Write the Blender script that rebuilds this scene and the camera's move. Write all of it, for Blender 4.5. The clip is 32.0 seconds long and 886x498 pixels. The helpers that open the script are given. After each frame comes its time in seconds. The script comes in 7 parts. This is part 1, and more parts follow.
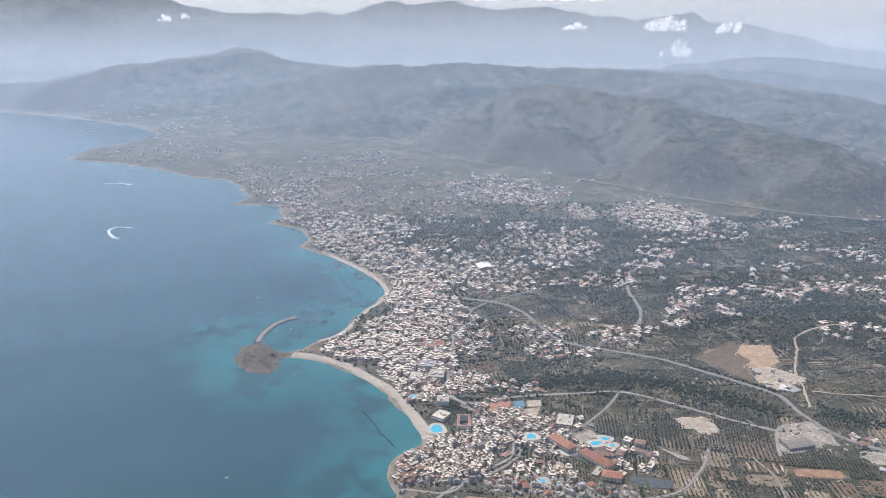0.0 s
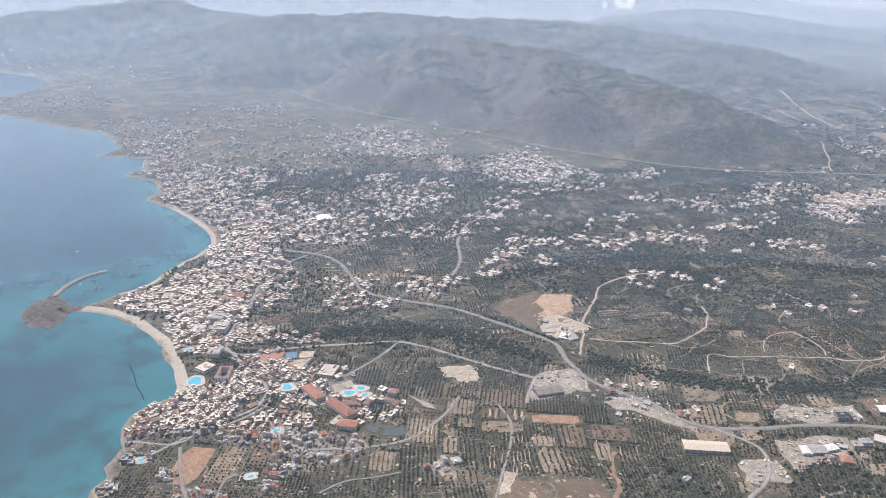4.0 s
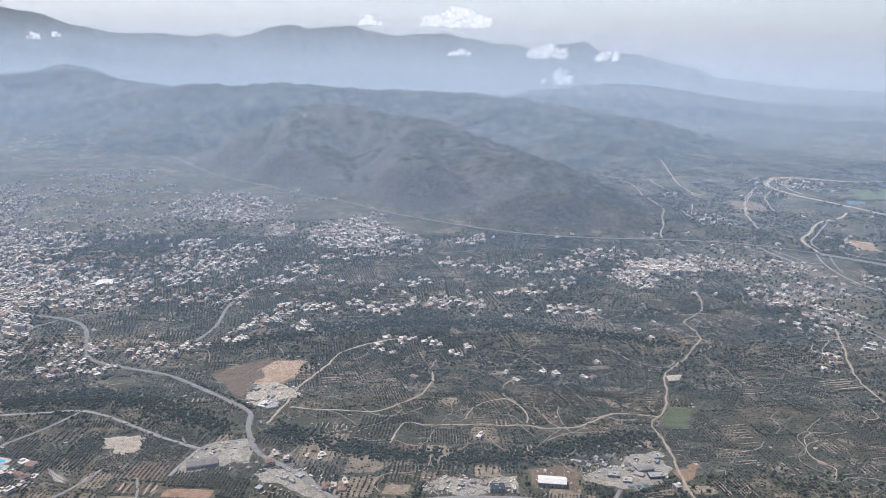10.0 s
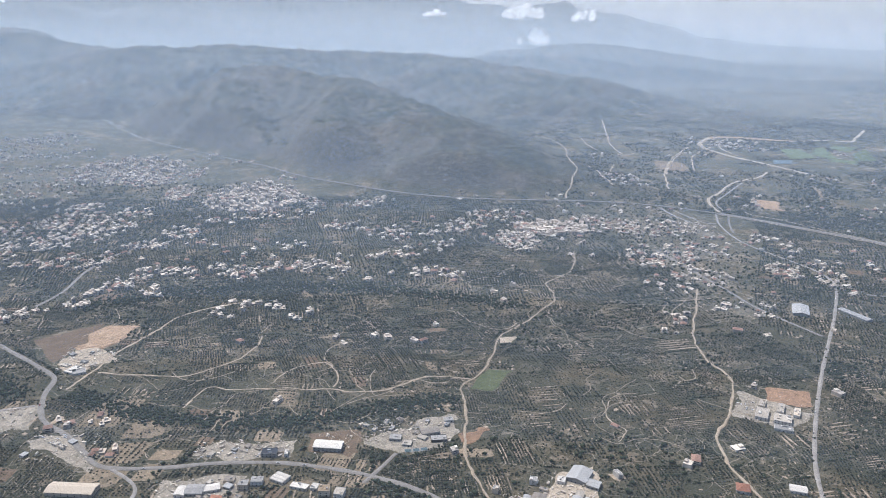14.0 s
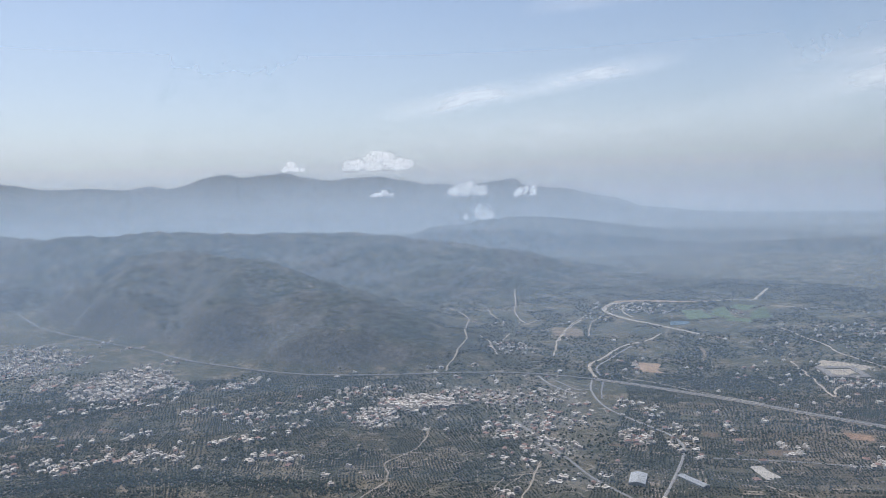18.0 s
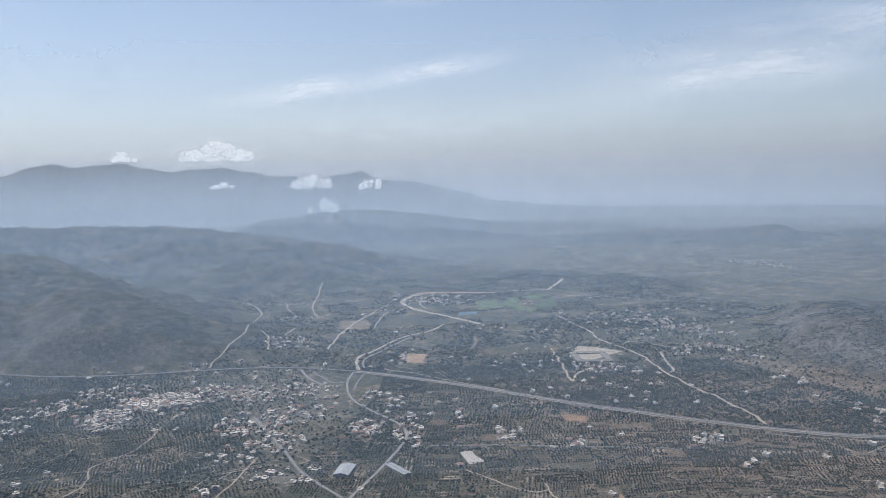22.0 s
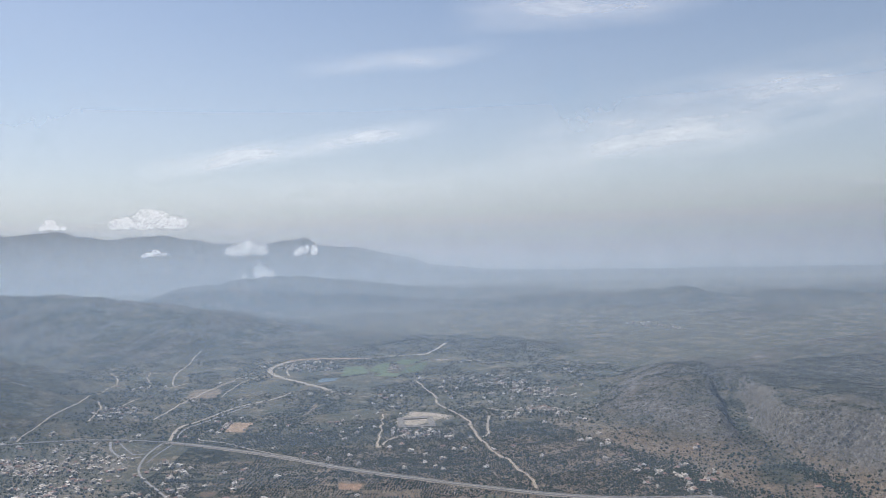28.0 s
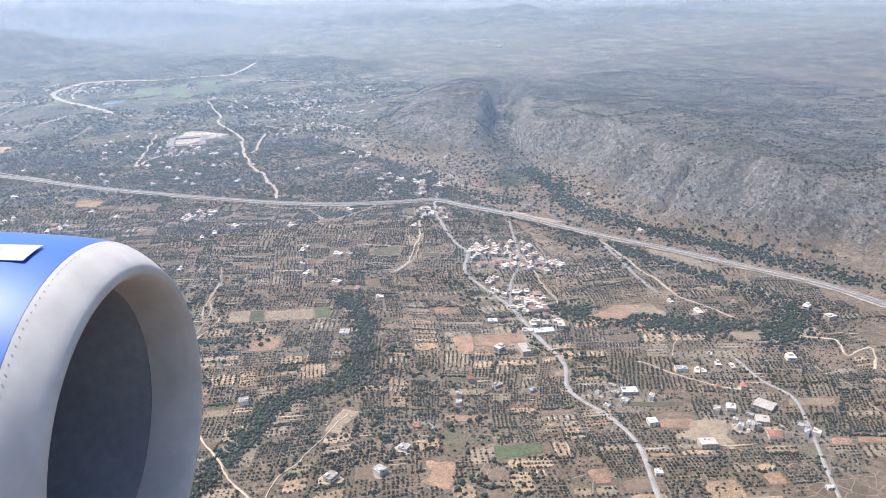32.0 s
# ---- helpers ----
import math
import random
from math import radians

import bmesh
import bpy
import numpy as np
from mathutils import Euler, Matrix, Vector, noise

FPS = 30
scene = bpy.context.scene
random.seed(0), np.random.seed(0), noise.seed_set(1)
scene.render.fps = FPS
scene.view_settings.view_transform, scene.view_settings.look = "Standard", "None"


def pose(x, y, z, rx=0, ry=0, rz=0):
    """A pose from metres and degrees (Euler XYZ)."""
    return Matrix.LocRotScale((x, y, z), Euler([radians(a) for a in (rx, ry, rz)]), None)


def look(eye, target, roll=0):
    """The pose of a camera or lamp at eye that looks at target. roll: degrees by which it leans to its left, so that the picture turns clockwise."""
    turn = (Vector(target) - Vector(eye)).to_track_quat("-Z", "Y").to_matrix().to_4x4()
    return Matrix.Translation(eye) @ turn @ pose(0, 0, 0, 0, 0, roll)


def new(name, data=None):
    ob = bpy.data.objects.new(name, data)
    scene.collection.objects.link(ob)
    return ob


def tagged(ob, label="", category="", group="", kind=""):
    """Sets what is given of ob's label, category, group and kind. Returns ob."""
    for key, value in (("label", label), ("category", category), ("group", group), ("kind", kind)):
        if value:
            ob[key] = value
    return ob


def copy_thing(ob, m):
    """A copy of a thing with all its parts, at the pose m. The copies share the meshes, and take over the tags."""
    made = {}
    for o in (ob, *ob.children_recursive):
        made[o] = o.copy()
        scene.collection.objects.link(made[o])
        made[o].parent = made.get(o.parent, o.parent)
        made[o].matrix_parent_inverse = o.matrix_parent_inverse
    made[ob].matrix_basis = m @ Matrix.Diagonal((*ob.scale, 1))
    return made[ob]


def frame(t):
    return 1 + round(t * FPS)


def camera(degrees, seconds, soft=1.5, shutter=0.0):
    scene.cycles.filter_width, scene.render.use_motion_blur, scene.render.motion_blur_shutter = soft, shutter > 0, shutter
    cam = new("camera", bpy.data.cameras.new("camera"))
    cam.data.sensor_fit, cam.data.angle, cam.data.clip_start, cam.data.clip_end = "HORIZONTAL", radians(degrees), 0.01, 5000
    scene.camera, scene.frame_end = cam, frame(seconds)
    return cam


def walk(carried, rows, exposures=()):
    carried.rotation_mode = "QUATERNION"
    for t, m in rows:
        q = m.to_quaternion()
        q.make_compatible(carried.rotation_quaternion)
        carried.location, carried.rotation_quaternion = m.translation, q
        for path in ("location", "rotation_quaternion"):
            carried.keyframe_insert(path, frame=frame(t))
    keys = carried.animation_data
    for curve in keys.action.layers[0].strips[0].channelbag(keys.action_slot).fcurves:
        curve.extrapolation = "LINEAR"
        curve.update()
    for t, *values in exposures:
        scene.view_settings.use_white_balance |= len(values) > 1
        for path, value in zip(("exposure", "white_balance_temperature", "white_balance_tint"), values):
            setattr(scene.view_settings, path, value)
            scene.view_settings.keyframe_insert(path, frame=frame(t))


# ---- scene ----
# The land is modelled at 0.29 of its true size, so that the far range stays within the camera's reach.
S = 0.29
METRES, EYE, TILT, LEAN, TURN = 750.0, 186.0, -16.5, 0.0, 0.0
cam = camera(60.1, 32.0, soft=0.7)
ROWS = [
    (0.0, 0.0, 0.0, 0.0, 0.0, 0.0, -0.0),
    (0.5, 0.0166, -0.0004, -0.0006, -0.89, -1.87, 0.11),
    (1.0, 0.0333, -0.0003, -0.0011, -1.46, -3.08, 0.17),
    (1.5, 0.0495, -0.0001, -0.0017, -1.81, -3.95, 0.19),
    (2.0, 0.0659, -0.0002, -0.0021, -1.93, -4.8, 0.28),
    (2.5, 0.0822, 0.0004, -0.0024, -2.09, -5.58, 0.31),
    (3.0, 0.0986, 0.0008, -0.003, -2.22, -6.35, 0.37),
    (3.5, 0.1146, 0.0023, -0.0034, -2.43, -5.48, 0.3),
    (4.0, 0.1304, 0.0038, -0.0036, -2.56, -3.38, 0.24),
    (4.5, 0.1462, 0.0054, -0.0041, -2.54, -1.19, 0.18),
    (6.5, 0.209, 0.0054, -0.0058, -3.24, 0.84, 0.19),
    (7.0, 0.2253, 0.0063, -0.0066, -3.87, 1.51, 0.19),
    (7.5, 0.2412, 0.0067, -0.0071, -4.26, 1.8, 0.18),
    (8.0, 0.2575, 0.0072, -0.0077, -4.48, 2.01, 0.21),
    (8.5, 0.2732, 0.0083, -0.0085, -4.58, 2.1, 0.19),
    (9.0, 0.2887, 0.0089, -0.0096, -4.48, 2.13, 0.17),
    (9.5, 0.3044, 0.0094, -0.01, -4.44, 2.04, 0.19),
    (10.0, 0.3196, 0.0098, -0.0105, -4.46, 1.9, 0.2),
    (10.5, 0.335, 0.0098, -0.011, -4.27, 1.13, 0.22),
    (11.0, 0.3507, 0.0095, -0.0114, -4.32, -0.29, 0.24),
    (11.5, 0.3662, 0.0094, -0.0122, -4.39, -1.74, 0.26),
    (12.0, 0.3824, 0.0096, -0.0126, -4.53, -3.07, 0.37),
    (12.5, 0.3986, 0.0106, -0.0133, -4.86, -3.94, 0.43),
    (13.0, 0.4138, 0.0117, -0.0135, -4.82, -4.05, 0.53),
    (13.5, 0.4287, 0.0124, -0.0132, -4.75, -3.03, 0.58),
    (14.0, 0.4438, 0.0126, -0.0133, -4.65, -0.78, 0.66),
    (14.5, 0.4593, 0.0128, -0.0137, -4.61, 1.49, 0.93),
    (15.0, 0.4745, 0.0129, -0.0132, -4.91, 3.9, 1.17),
    (15.5, 0.4899, 0.0122, -0.0134, -5.03, 5.95, 1.46),
    (17.5, 0.5504, 0.0067, -0.0153, -6.32, 11.65, 3.28),
    (18.0, 0.5669, 0.008, -0.0153, -6.3, 12.07, 3.49),
    (18.5, 0.5818, 0.0062, -0.0161, -6.96, 12.15, 3.69),
    (19.0, 0.5972, 0.0047, -0.0171, -8.25, 12.06, 3.91),
    (19.5, 0.613, 0.0024, -0.0181, -9.43, 11.78, 4.25),
    (20.0, 0.6286, 0.0004, -0.0192, -10.79, 11.61, 4.54),
    (20.5, 0.6437, -0.0024, -0.0207, -12.02, 11.65, 4.79),
    (21.0, 0.6588, -0.0054, -0.0219, -13.25, 11.49, 5.1),
    (21.5, 0.6743, -0.0082, -0.0235, -14.59, 11.31, 5.44),
    (22.0, 0.6896, -0.0111, -0.025, -16.07, 10.79, 5.81),
    (22.5, 0.704, -0.0153, -0.0267, -17.32, 9.98, 6.03),
    (23.0, 0.7195, -0.0173, -0.0285, -17.62, 8.46, 6.09),
    (23.5, 0.7344, -0.0192, -0.0303, -17.24, 6.97, 6.11),
    (24.0, 0.7488, -0.0222, -0.0318, -14.87, 7.21, 6.7),
    (24.5, 0.763, -0.026, -0.0333, -11.93, 8.45, 7.07),
    (25.0, 0.7775, -0.0284, -0.0336, -9.82, 10.4, 6.88),
    (25.5, 0.7915, -0.0339, -0.0352, -8.7, 12.51, 6.78),
    (27.5, 0.8497, -0.0543, -0.042, -12.4, 18.16, 6.66),
    (28.0, 0.8609, -0.0637, -0.046, -18.37, 15.41, 7.03),
    (28.5, 0.8751, -0.0708, -0.0487, -23.62, 11.25, 7.88),
    (29.0, 0.8901, -0.0763, -0.0522, -25.5, 7.44, 8.33),
    (29.5, 0.9039, -0.0831, -0.0556, -26.57, 3.68, 8.57),
    (30.0, 0.9178, -0.0889, -0.0595, -27.1, 0.38, 8.68),
    (30.5, 0.9321, -0.0948, -0.0635, -27.45, -2.24, 8.75),
    (31.0, 0.9457, -0.0994, -0.0676, -27.29, -4.11, 8.81),
    (31.5, 0.9596, -0.1042, -0.0715, -27.54, -5.39, 8.84),
    (32.0, 0.9732, -0.109, -0.0753, -27.63, -6.15, 8.89),
]
EXPOSURES = [(0.0, 0.14, 6240, 14), (1.0, 0.34, 6290, 14), (2.0, 0.42, 6490, 18), (3.0, 0.38, 6490, 18), (4.0, 0.32, 6390, 16), (6.5, 0.03, 6040, 13), (10.0, 0.06, 6040, 13), (11.0, 0.26, 6090, 14), (13.0, 0.46, 6090, 12), (14.0, 0.16, 6090, 12), (15.0, -0.06, 5990, 12),
             (18.0, -0.28, 5880, 10), (23.0, -0.26, 5930, 10), (24.0, -0.16, 5930, 10), (25.0, -0.28, 5940, 10), (28.0, -0.25, 6190, 11), (29.0, -0.22, 6040, 12), (29.5, -0.05, 6040, 12), (30.0, 0.15, 6040, 12), (31.0, 0.46, 6040, 13), (32.0, 0.72, 6140, 14)]
walk(cam, [(t, pose(0, 0, EYE, TILT, LEAN, TURN) @ pose(METRES * x, METRES * y, METRES * z, 90 + pitch, roll, yaw))
           for t, x, y, z, yaw, pitch, roll in ROWS], EXPOSURES)

# ---- light ----
SUN_UP, SUN_ROUND = 60.0, -38.0      # degrees above the horizon; degrees clockwise from +y
world = bpy.data.worlds.new("sky")
scene.world = world
world.use_nodes = True
wn = world.node_tree.nodes
sky = wn.new("ShaderNodeTexSky")
sky.sky_type, sky.sun_disc = "NISHITA", False
sky.sun_elevation, sky.sun_rotation = radians(SUN_UP), radians(SUN_ROUND)
sky.altitude, sky.air_density, sky.dust_density, sky.ozone_density = 200, 1.0, 1.4, 1.0
wn["Background"].inputs[1].default_value = 0.13
world.node_tree.links.new(sky.outputs[0], wn["Background"].inputs[0])
sun = new("sun", bpy.data.lights.new("sun", "SUN"))
sun.data.energy, sun.data.angle, sun.data.color = 4.4, radians(0.6), (1.0, 0.95, 0.88)
toward = Vector((math.sin(radians(SUN_ROUND)) * math.cos(radians(SUN_UP)),
                 math.cos(radians(SUN_ROUND)) * math.cos(radians(SUN_UP)), math.sin(radians(SUN_UP))))
sun.matrix_world = look(toward * 900, (0, 0, 0))
scene.cycles.transparent_max_bounces = 64

# ---- materials ----


class Nodes:
    """A short way to write node materials."""

    def __init__(self, name):
        self.mat = bpy.data.materials.new(name)
        self.mat.use_nodes = True
        self.tree = self.mat.node_tree
        self.bsdf = self.tree.nodes["Principled BSDF"]
        self.out = self.tree.nodes["Material Output"]

    def add(self, kind, **sets):
        node = self.tree.nodes.new(kind)
        for key, value in sets.items():
            if key == "op":
                node.operation = value
            elif key == "blend":
                node.blend_type = value
            elif key == "attr":
                node.attribute_name = value
            elif key == "feature":
                node.feature = value
        return node

    def link(self, a, b):
        self.tree.links.new(a, b)

    def place(self):
        return self.add("ShaderNodeNewGeometry").outputs["Position"]

    def noise(self, scale, detail=4.0, rough=0.6, at=None):
        n = self.add("ShaderNodeTexNoise")
        n.inputs["Scale"].default_value, n.inputs["Detail"].default_value, n.inputs["Roughness"].default_value = scale, detail, rough
        self.link(at or self.place(), n.inputs["Vector"])
        return n.outputs["Fac"]

    def cells(self, scale, what="Distance", at=None):
        n = self.add("ShaderNodeTexVoronoi")
        n.inputs["Scale"].default_value = scale
        self.link(at or self.place(), n.inputs["Vector"])
        return n.outputs[what]

    def seams(self, scale, at=None):
        """How far a place is from the border between two cells."""
        n = self.add("ShaderNodeTexVoronoi", feature="DISTANCE_TO_EDGE")
        n.inputs["Scale"].default_value = scale
        self.link(at or self.place(), n.inputs["Vector"])
        return n.outputs["Distance"]

    def warped(self, scale, amount):
        """The place, pushed about by a noise, so that borders wander."""
        t = self.add("ShaderNodeTexNoise")
        t.inputs["Scale"].default_value, t.inputs["Detail"].default_value = scale, 3.0
        self.link(self.place(), t.inputs["Vector"])
        m, a = self.add("ShaderNodeVectorMath", op="SCALE"), self.add("ShaderNodeVectorMath", op="ADD")
        m.inputs["Scale"].default_value = amount
        self.link(t.outputs["Color"], m.inputs[0])
        self.link(m.outputs[0], a.inputs[0])
        self.link(self.place(), a.inputs[1])
        return a.outputs[0]

    def steps(self, fac, *stops):
        r = self.add("ShaderNodeValToRGB")
        while len(r.color_ramp.elements) < len(stops):
            r.color_ramp.elements.new(0.5)
        for e, (at, c) in zip(r.color_ramp.elements, stops):
            e.position, e.color = at, (*c, 1) if len(c) == 3 else c
        self.link(fac, r.inputs[0])
        return r.outputs[0]

    def mix(self, fac, a, b, blend="MIX"):
        m = self.add("ShaderNodeMix", blend=blend)
        m.data_type = "RGBA"
        for socket, value in ((m.inputs[0], fac), (m.inputs[6], a), (m.inputs[7], b)):
            if isinstance(value, (int, float)):
                socket.default_value = value
            elif isinstance(value, tuple):
                socket.default_value = (*value, 1)
            else:
                self.link(value, socket)
        return m.outputs[2]

    def math(self, op, a, b=0.0):
        m = self.add("ShaderNodeMath", op=op)
        for socket, value in zip(m.inputs, (a, b)):
            if isinstance(value, (int, float)):
                socket.default_value = value
            else:
                self.link(value, socket)
        return m.outputs[0]

    def bump(self, height, strength, distance):
        b = self.add("ShaderNodeBump")
        b.inputs["Strength"].default_value, b.inputs["Distance"].default_value = strength, distance
        self.link(height, b.inputs["Height"])
        self.link(b.outputs[0], self.bsdf.inputs["Normal"])

    def skyward(self, up_share=0.94):
        """A normal between the surface's own and straight up or down: thin air and cloud scatter light all round."""
        own, up, total, unit = self.add("ShaderNodeVectorMath", op="SCALE"), self.add("ShaderNodeCombineXYZ"), self.add("ShaderNodeVectorMath", op="ADD"), self.add("ShaderNodeVectorMath", op="NORMALIZE")
        self.link(self.add("ShaderNodeNewGeometry").outputs["Normal"], own.inputs[0])
        own.inputs["Scale"].default_value, up.inputs[2].default_value = 0.35, up_share
        self.link(own.outputs[0], total.inputs[0])
        self.link(up.outputs[0], total.inputs[1])
        self.link(total.outputs[0], unit.inputs[0])
        return unit.outputs[0]

    def done(self, colour, rough=0.85, metal=0.0, spec=0.3):
        if isinstance(colour, tuple):
            self.bsdf.inputs["Base Color"].default_value = (*colour, 1)
        else:
            self.link(colour, self.bsdf.inputs["Base Color"])
        if isinstance(rough, (int, float)):
            self.bsdf.inputs["Roughness"].default_value = rough
        else:
            self.link(rough, self.bsdf.inputs["Roughness"])
        self.bsdf.inputs["Metallic"].default_value = metal
        self.bsdf.inputs["Specular IOR Level"].default_value = spec
        return self.mat


def rough_paint(name, low, high, scale=0.6, rough=0.8, spread=0.25, by="object"):
    """A worn, uneven surface between two colours, which also differs from piece to piece."""
    n = Nodes(name)
    base = n.steps(n.noise(scale, 5), (0.3, low), (0.7, high))
    if by == "object":
        rnd = n.add("ShaderNodeObjectInfo").outputs["Random"]
    else:
        rnd = n.add("ShaderNodeNewGeometry").outputs["Random Per Island"]
    shade = n.math("ADD", n.math("MULTIPLY", rnd, spread), 1 - spread)
    grey = n.add("ShaderNodeCombineColor")
    for i in range(3):
        n.link(shade, grey.inputs[i])
    fine = n.steps(n.noise(scale * 9, 3), (0.25, (0.82, 0.82, 0.82)), (0.75, (1.06, 1.06, 1.06)))
    return n.done(n.mix(1.0, n.mix(1.0, base, grey.outputs[0], "MULTIPLY"), fine, "MULTIPLY"), rough)


def soil_paint(name, low, high, spread=0.3):
    """Worked earth: clods, dry weeds and worn patches at several scales."""
    n = Nodes(name)
    c = n.steps(n.noise(0.16, 6, 0.7), (0.32, low), (0.68, high))
    rnd = n.add("ShaderNodeObjectInfo").outputs["Random"]
    shade = n.math("ADD", n.math("MULTIPLY", rnd, spread), 1 - spread * 0.6)
    grey = n.add("ShaderNodeCombineColor")
    for i in range(3):
        n.link(shade, grey.inputs[i])
    clods = n.steps(n.noise(1.3, 6, 0.8), (0.32, (0.55, 0.57, 0.56)), (0.66, (1.4, 1.36, 1.3)))
    weeds = n.steps(n.noise(0.45, 5, 0.7), (0.52, (0, 0, 0)), (0.62, (1, 1, 1)))
    c = n.mix(n.math("MULTIPLY", weeds, 0.34), n.mix(1.0, c, grey.outputs[0], "MULTIPLY"), (0.075, 0.078, 0.05))
    n.bump(n.noise(1.5, 5, 0.7), 0.5, 0.5)
    return n.done(n.mix(1.0, c, clods, "MULTIPLY"), 0.95, spec=0.1)


def land_material():
    n = Nodes("land")
    urban = n.add("ShaderNodeAttribute", attr="urban").outputs["Fac"]
    hill = n.add("ShaderNodeAttribute", attr="hill").outputs["Fac"]
    shore = n.add("ShaderNodeAttribute", attr="shore").outputs["Fac"]
    crag = n.add("ShaderNodeAttribute", attr="crag").outputs["Fac"]
    reddish = n.add("ShaderNodeAttribute", attr="red_earth").outputs["Fac"]
    soil = n.steps(n.noise(0.012, 6, 0.6), (0.30, (0.118, 0.112, 0.082)), (0.5, (0.175, 0.153, 0.112)), (0.72, (0.265, 0.222, 0.160)))
    dry = n.steps(n.noise(0.11, 5, 0.65), (0.35, (0.62, 0.64, 0.58)), (0.7, (1.15, 1.08, 1.0)))
    soil = n.mix(1.0, soil, dry, "MULTIPLY")
    fine = n.steps(n.noise(1.0, 6, 0.8), (0.3, (0.45, 0.46, 0.44)), (0.7, (1.55, 1.5, 1.42)))
    soil = n.mix(1.0, soil, fine, "MULTIPLY")
    bald = n.steps(n.noise(0.10, 6, 0.62), (0.55, (0, 0, 0)), (0.60, (1, 1, 1)))
    soil = n.mix(n.math("MULTIPLY", bald, 0.8), soil, n.mix(n.noise(0.6, 4), (0.20, 0.155, 0.105), (0.40, 0.325, 0.235)))
    soil = n.mix(n.math("MULTIPLY", reddish, 0.8), soil, n.steps(n.noise(0.25, 7, 0.75), (0.3, (0.140, 0.098, 0.066)), (0.5, (0.235, 0.166, 0.110)), (0.7, (0.40, 0.29, 0.19))))
    # low scrub between the groves
    scrub = n.steps(n.noise(0.028, 8, 0.7), (0.40, (0, 0, 0)), (0.54, (1, 1, 1)))
    green = n.steps(n.noise(0.9, 5, 0.75), (0.3, (0.042, 0.050, 0.036)), (0.7, (0.115, 0.118, 0.082)))
    ground = n.mix(n.math("MULTIPLY", scrub, n.math("SUBTRACT", 0.78, n.math("MULTIPLY", reddish, 0.5))), soil, green)
    # trodden paths and dry-stone terraces along the borders of the plots
    paths = n.steps(n.seams(0.06, n.warped(0.03, 9.0)), (0.006, (1, 1, 1)), (0.014, (0, 0, 0)))
    ledges = n.steps(n.seams(0.17, n.warped(0.05, 5.0)), (0.012, (1, 1, 1)), (0.03, (0, 0, 0)))
    some = n.steps(n.noise(0.045, 3), (0.52, (0, 0, 0)), (0.60, (1, 1, 1)))
    few = n.steps(n.noise(0.02, 4), (0.50, (0, 0, 0)), (0.56, (1, 1, 1)))
    worn = n.math("MAXIMUM", n.math("MULTIPLY", paths, some), n.math("MULTIPLY", ledges, n.math("MULTIPLY", few, 0.8)))
    pale = n.mix(n.noise(0.8, 4), (0.24, 0.195, 0.14), (0.50, 0.42, 0.32))
    ground = n.mix(n.math("MULTIPLY", worn, 0.85), ground, pale)
    # stony hillside with dark bushes
    rock = n.steps(n.noise(0.03, 9, 0.74), (0.36, (0.045, 0.052, 0.038)), (0.50, (0.085, 0.083, 0.060)), (0.62, (0.160, 0.135, 0.098)), (0.76, (0.32, 0.27, 0.21)))
    russet = n.steps(n.noise(0.009, 4), (0.50, (0, 0, 0)), (0.64, (1, 1, 1)))
    rock = n.mix(n.math("MULTIPLY", russet, 0.4), rock, (0.145, 0.105, 0.076))
    rubble = n.steps(n.noise(0.13, 8, 0.82), (0.34, (0.40, 0.43, 0.42)), (0.66, (1.65, 1.58, 1.5)))
    rock = n.mix(1.0, rock, rubble, "MULTIPLY")
    bush = n.steps(n.cells(0.33), (0.26, (1, 1, 1)), (0.44, (0, 0, 0)))
    thick = n.steps(n.noise(0.016, 5), (0.38, (0.2, 0.2, 0.2)), (0.6, (1, 1, 1)))
    stone = n.steps(n.noise(0.30, 9, 0.78), (0.32, (0.085, 0.078, 0.066)), (0.5, (0.18, 0.158, 0.13)), (0.68, (0.34, 0.305, 0.26)))
    # noise in the stone colour paints in lit rock and dark shaded ribs
    rib_shading = n.steps(n.noise(0.75, 8, 0.8), (0.34, (0.35, 0.37, 0.38)), (0.5, (0.95, 0.95, 0.95)), (0.68, (1.35, 1.33, 1.3)))
    rock = n.mix(crag, rock, n.mix(1.0, stone, rib_shading, "MULTIPLY"))
    rock = n.mix(n.math("MULTIPLY", n.math("MULTIPLY", bush, thick), n.math("SUBTRACT", 0.85, n.math("MULTIPLY", crag, 0.45))), rock, (0.040, 0.047, 0.030))
    ground = n.mix(hill, ground, rock)
    paved = n.steps(n.noise(0.22, 5), (0.3, (0.20, 0.178, 0.146)), (0.7, (0.46, 0.405, 0.335)))
    ground = n.mix(urban, ground, paved)
    sand = n.steps(n.noise(0.5, 4), (0.3, (0.26, 0.22, 0.17)), (0.7, (0.42, 0.37, 0.29)))
    ground = n.mix(shore, ground, sand)
    n.bump(n.noise(0.12, 9, 0.78), 0.9, 3.5)
    return n.done(ground, 0.95, spec=0.1)


def sea_material():
    n = Nodes("sea_water")
    shallow = n.add("ShaderNodeAttribute", attr="shallow").outputs["Fac"]
    weed = n.steps(n.noise(0.035, 6, 0.65), (0.48, (0, 0, 0)), (0.58, (1, 1, 1)))
    deep = n.steps(n.noise(0.006, 3), (0.3, (0.009, 0.052, 0.070)), (0.7, (0.013, 0.066, 0.086)))
    bright = n.mix(n.math("MULTIPLY", weed, 0.7), (0.017, 0.130, 0.138), (0.012, 0.052, 0.062))
    n.bump(n.noise(0.8, 5, 0.6), 0.06, 0.4)
    return n.done(n.mix(shallow, deep, bright), 0.22, spec=0.45)


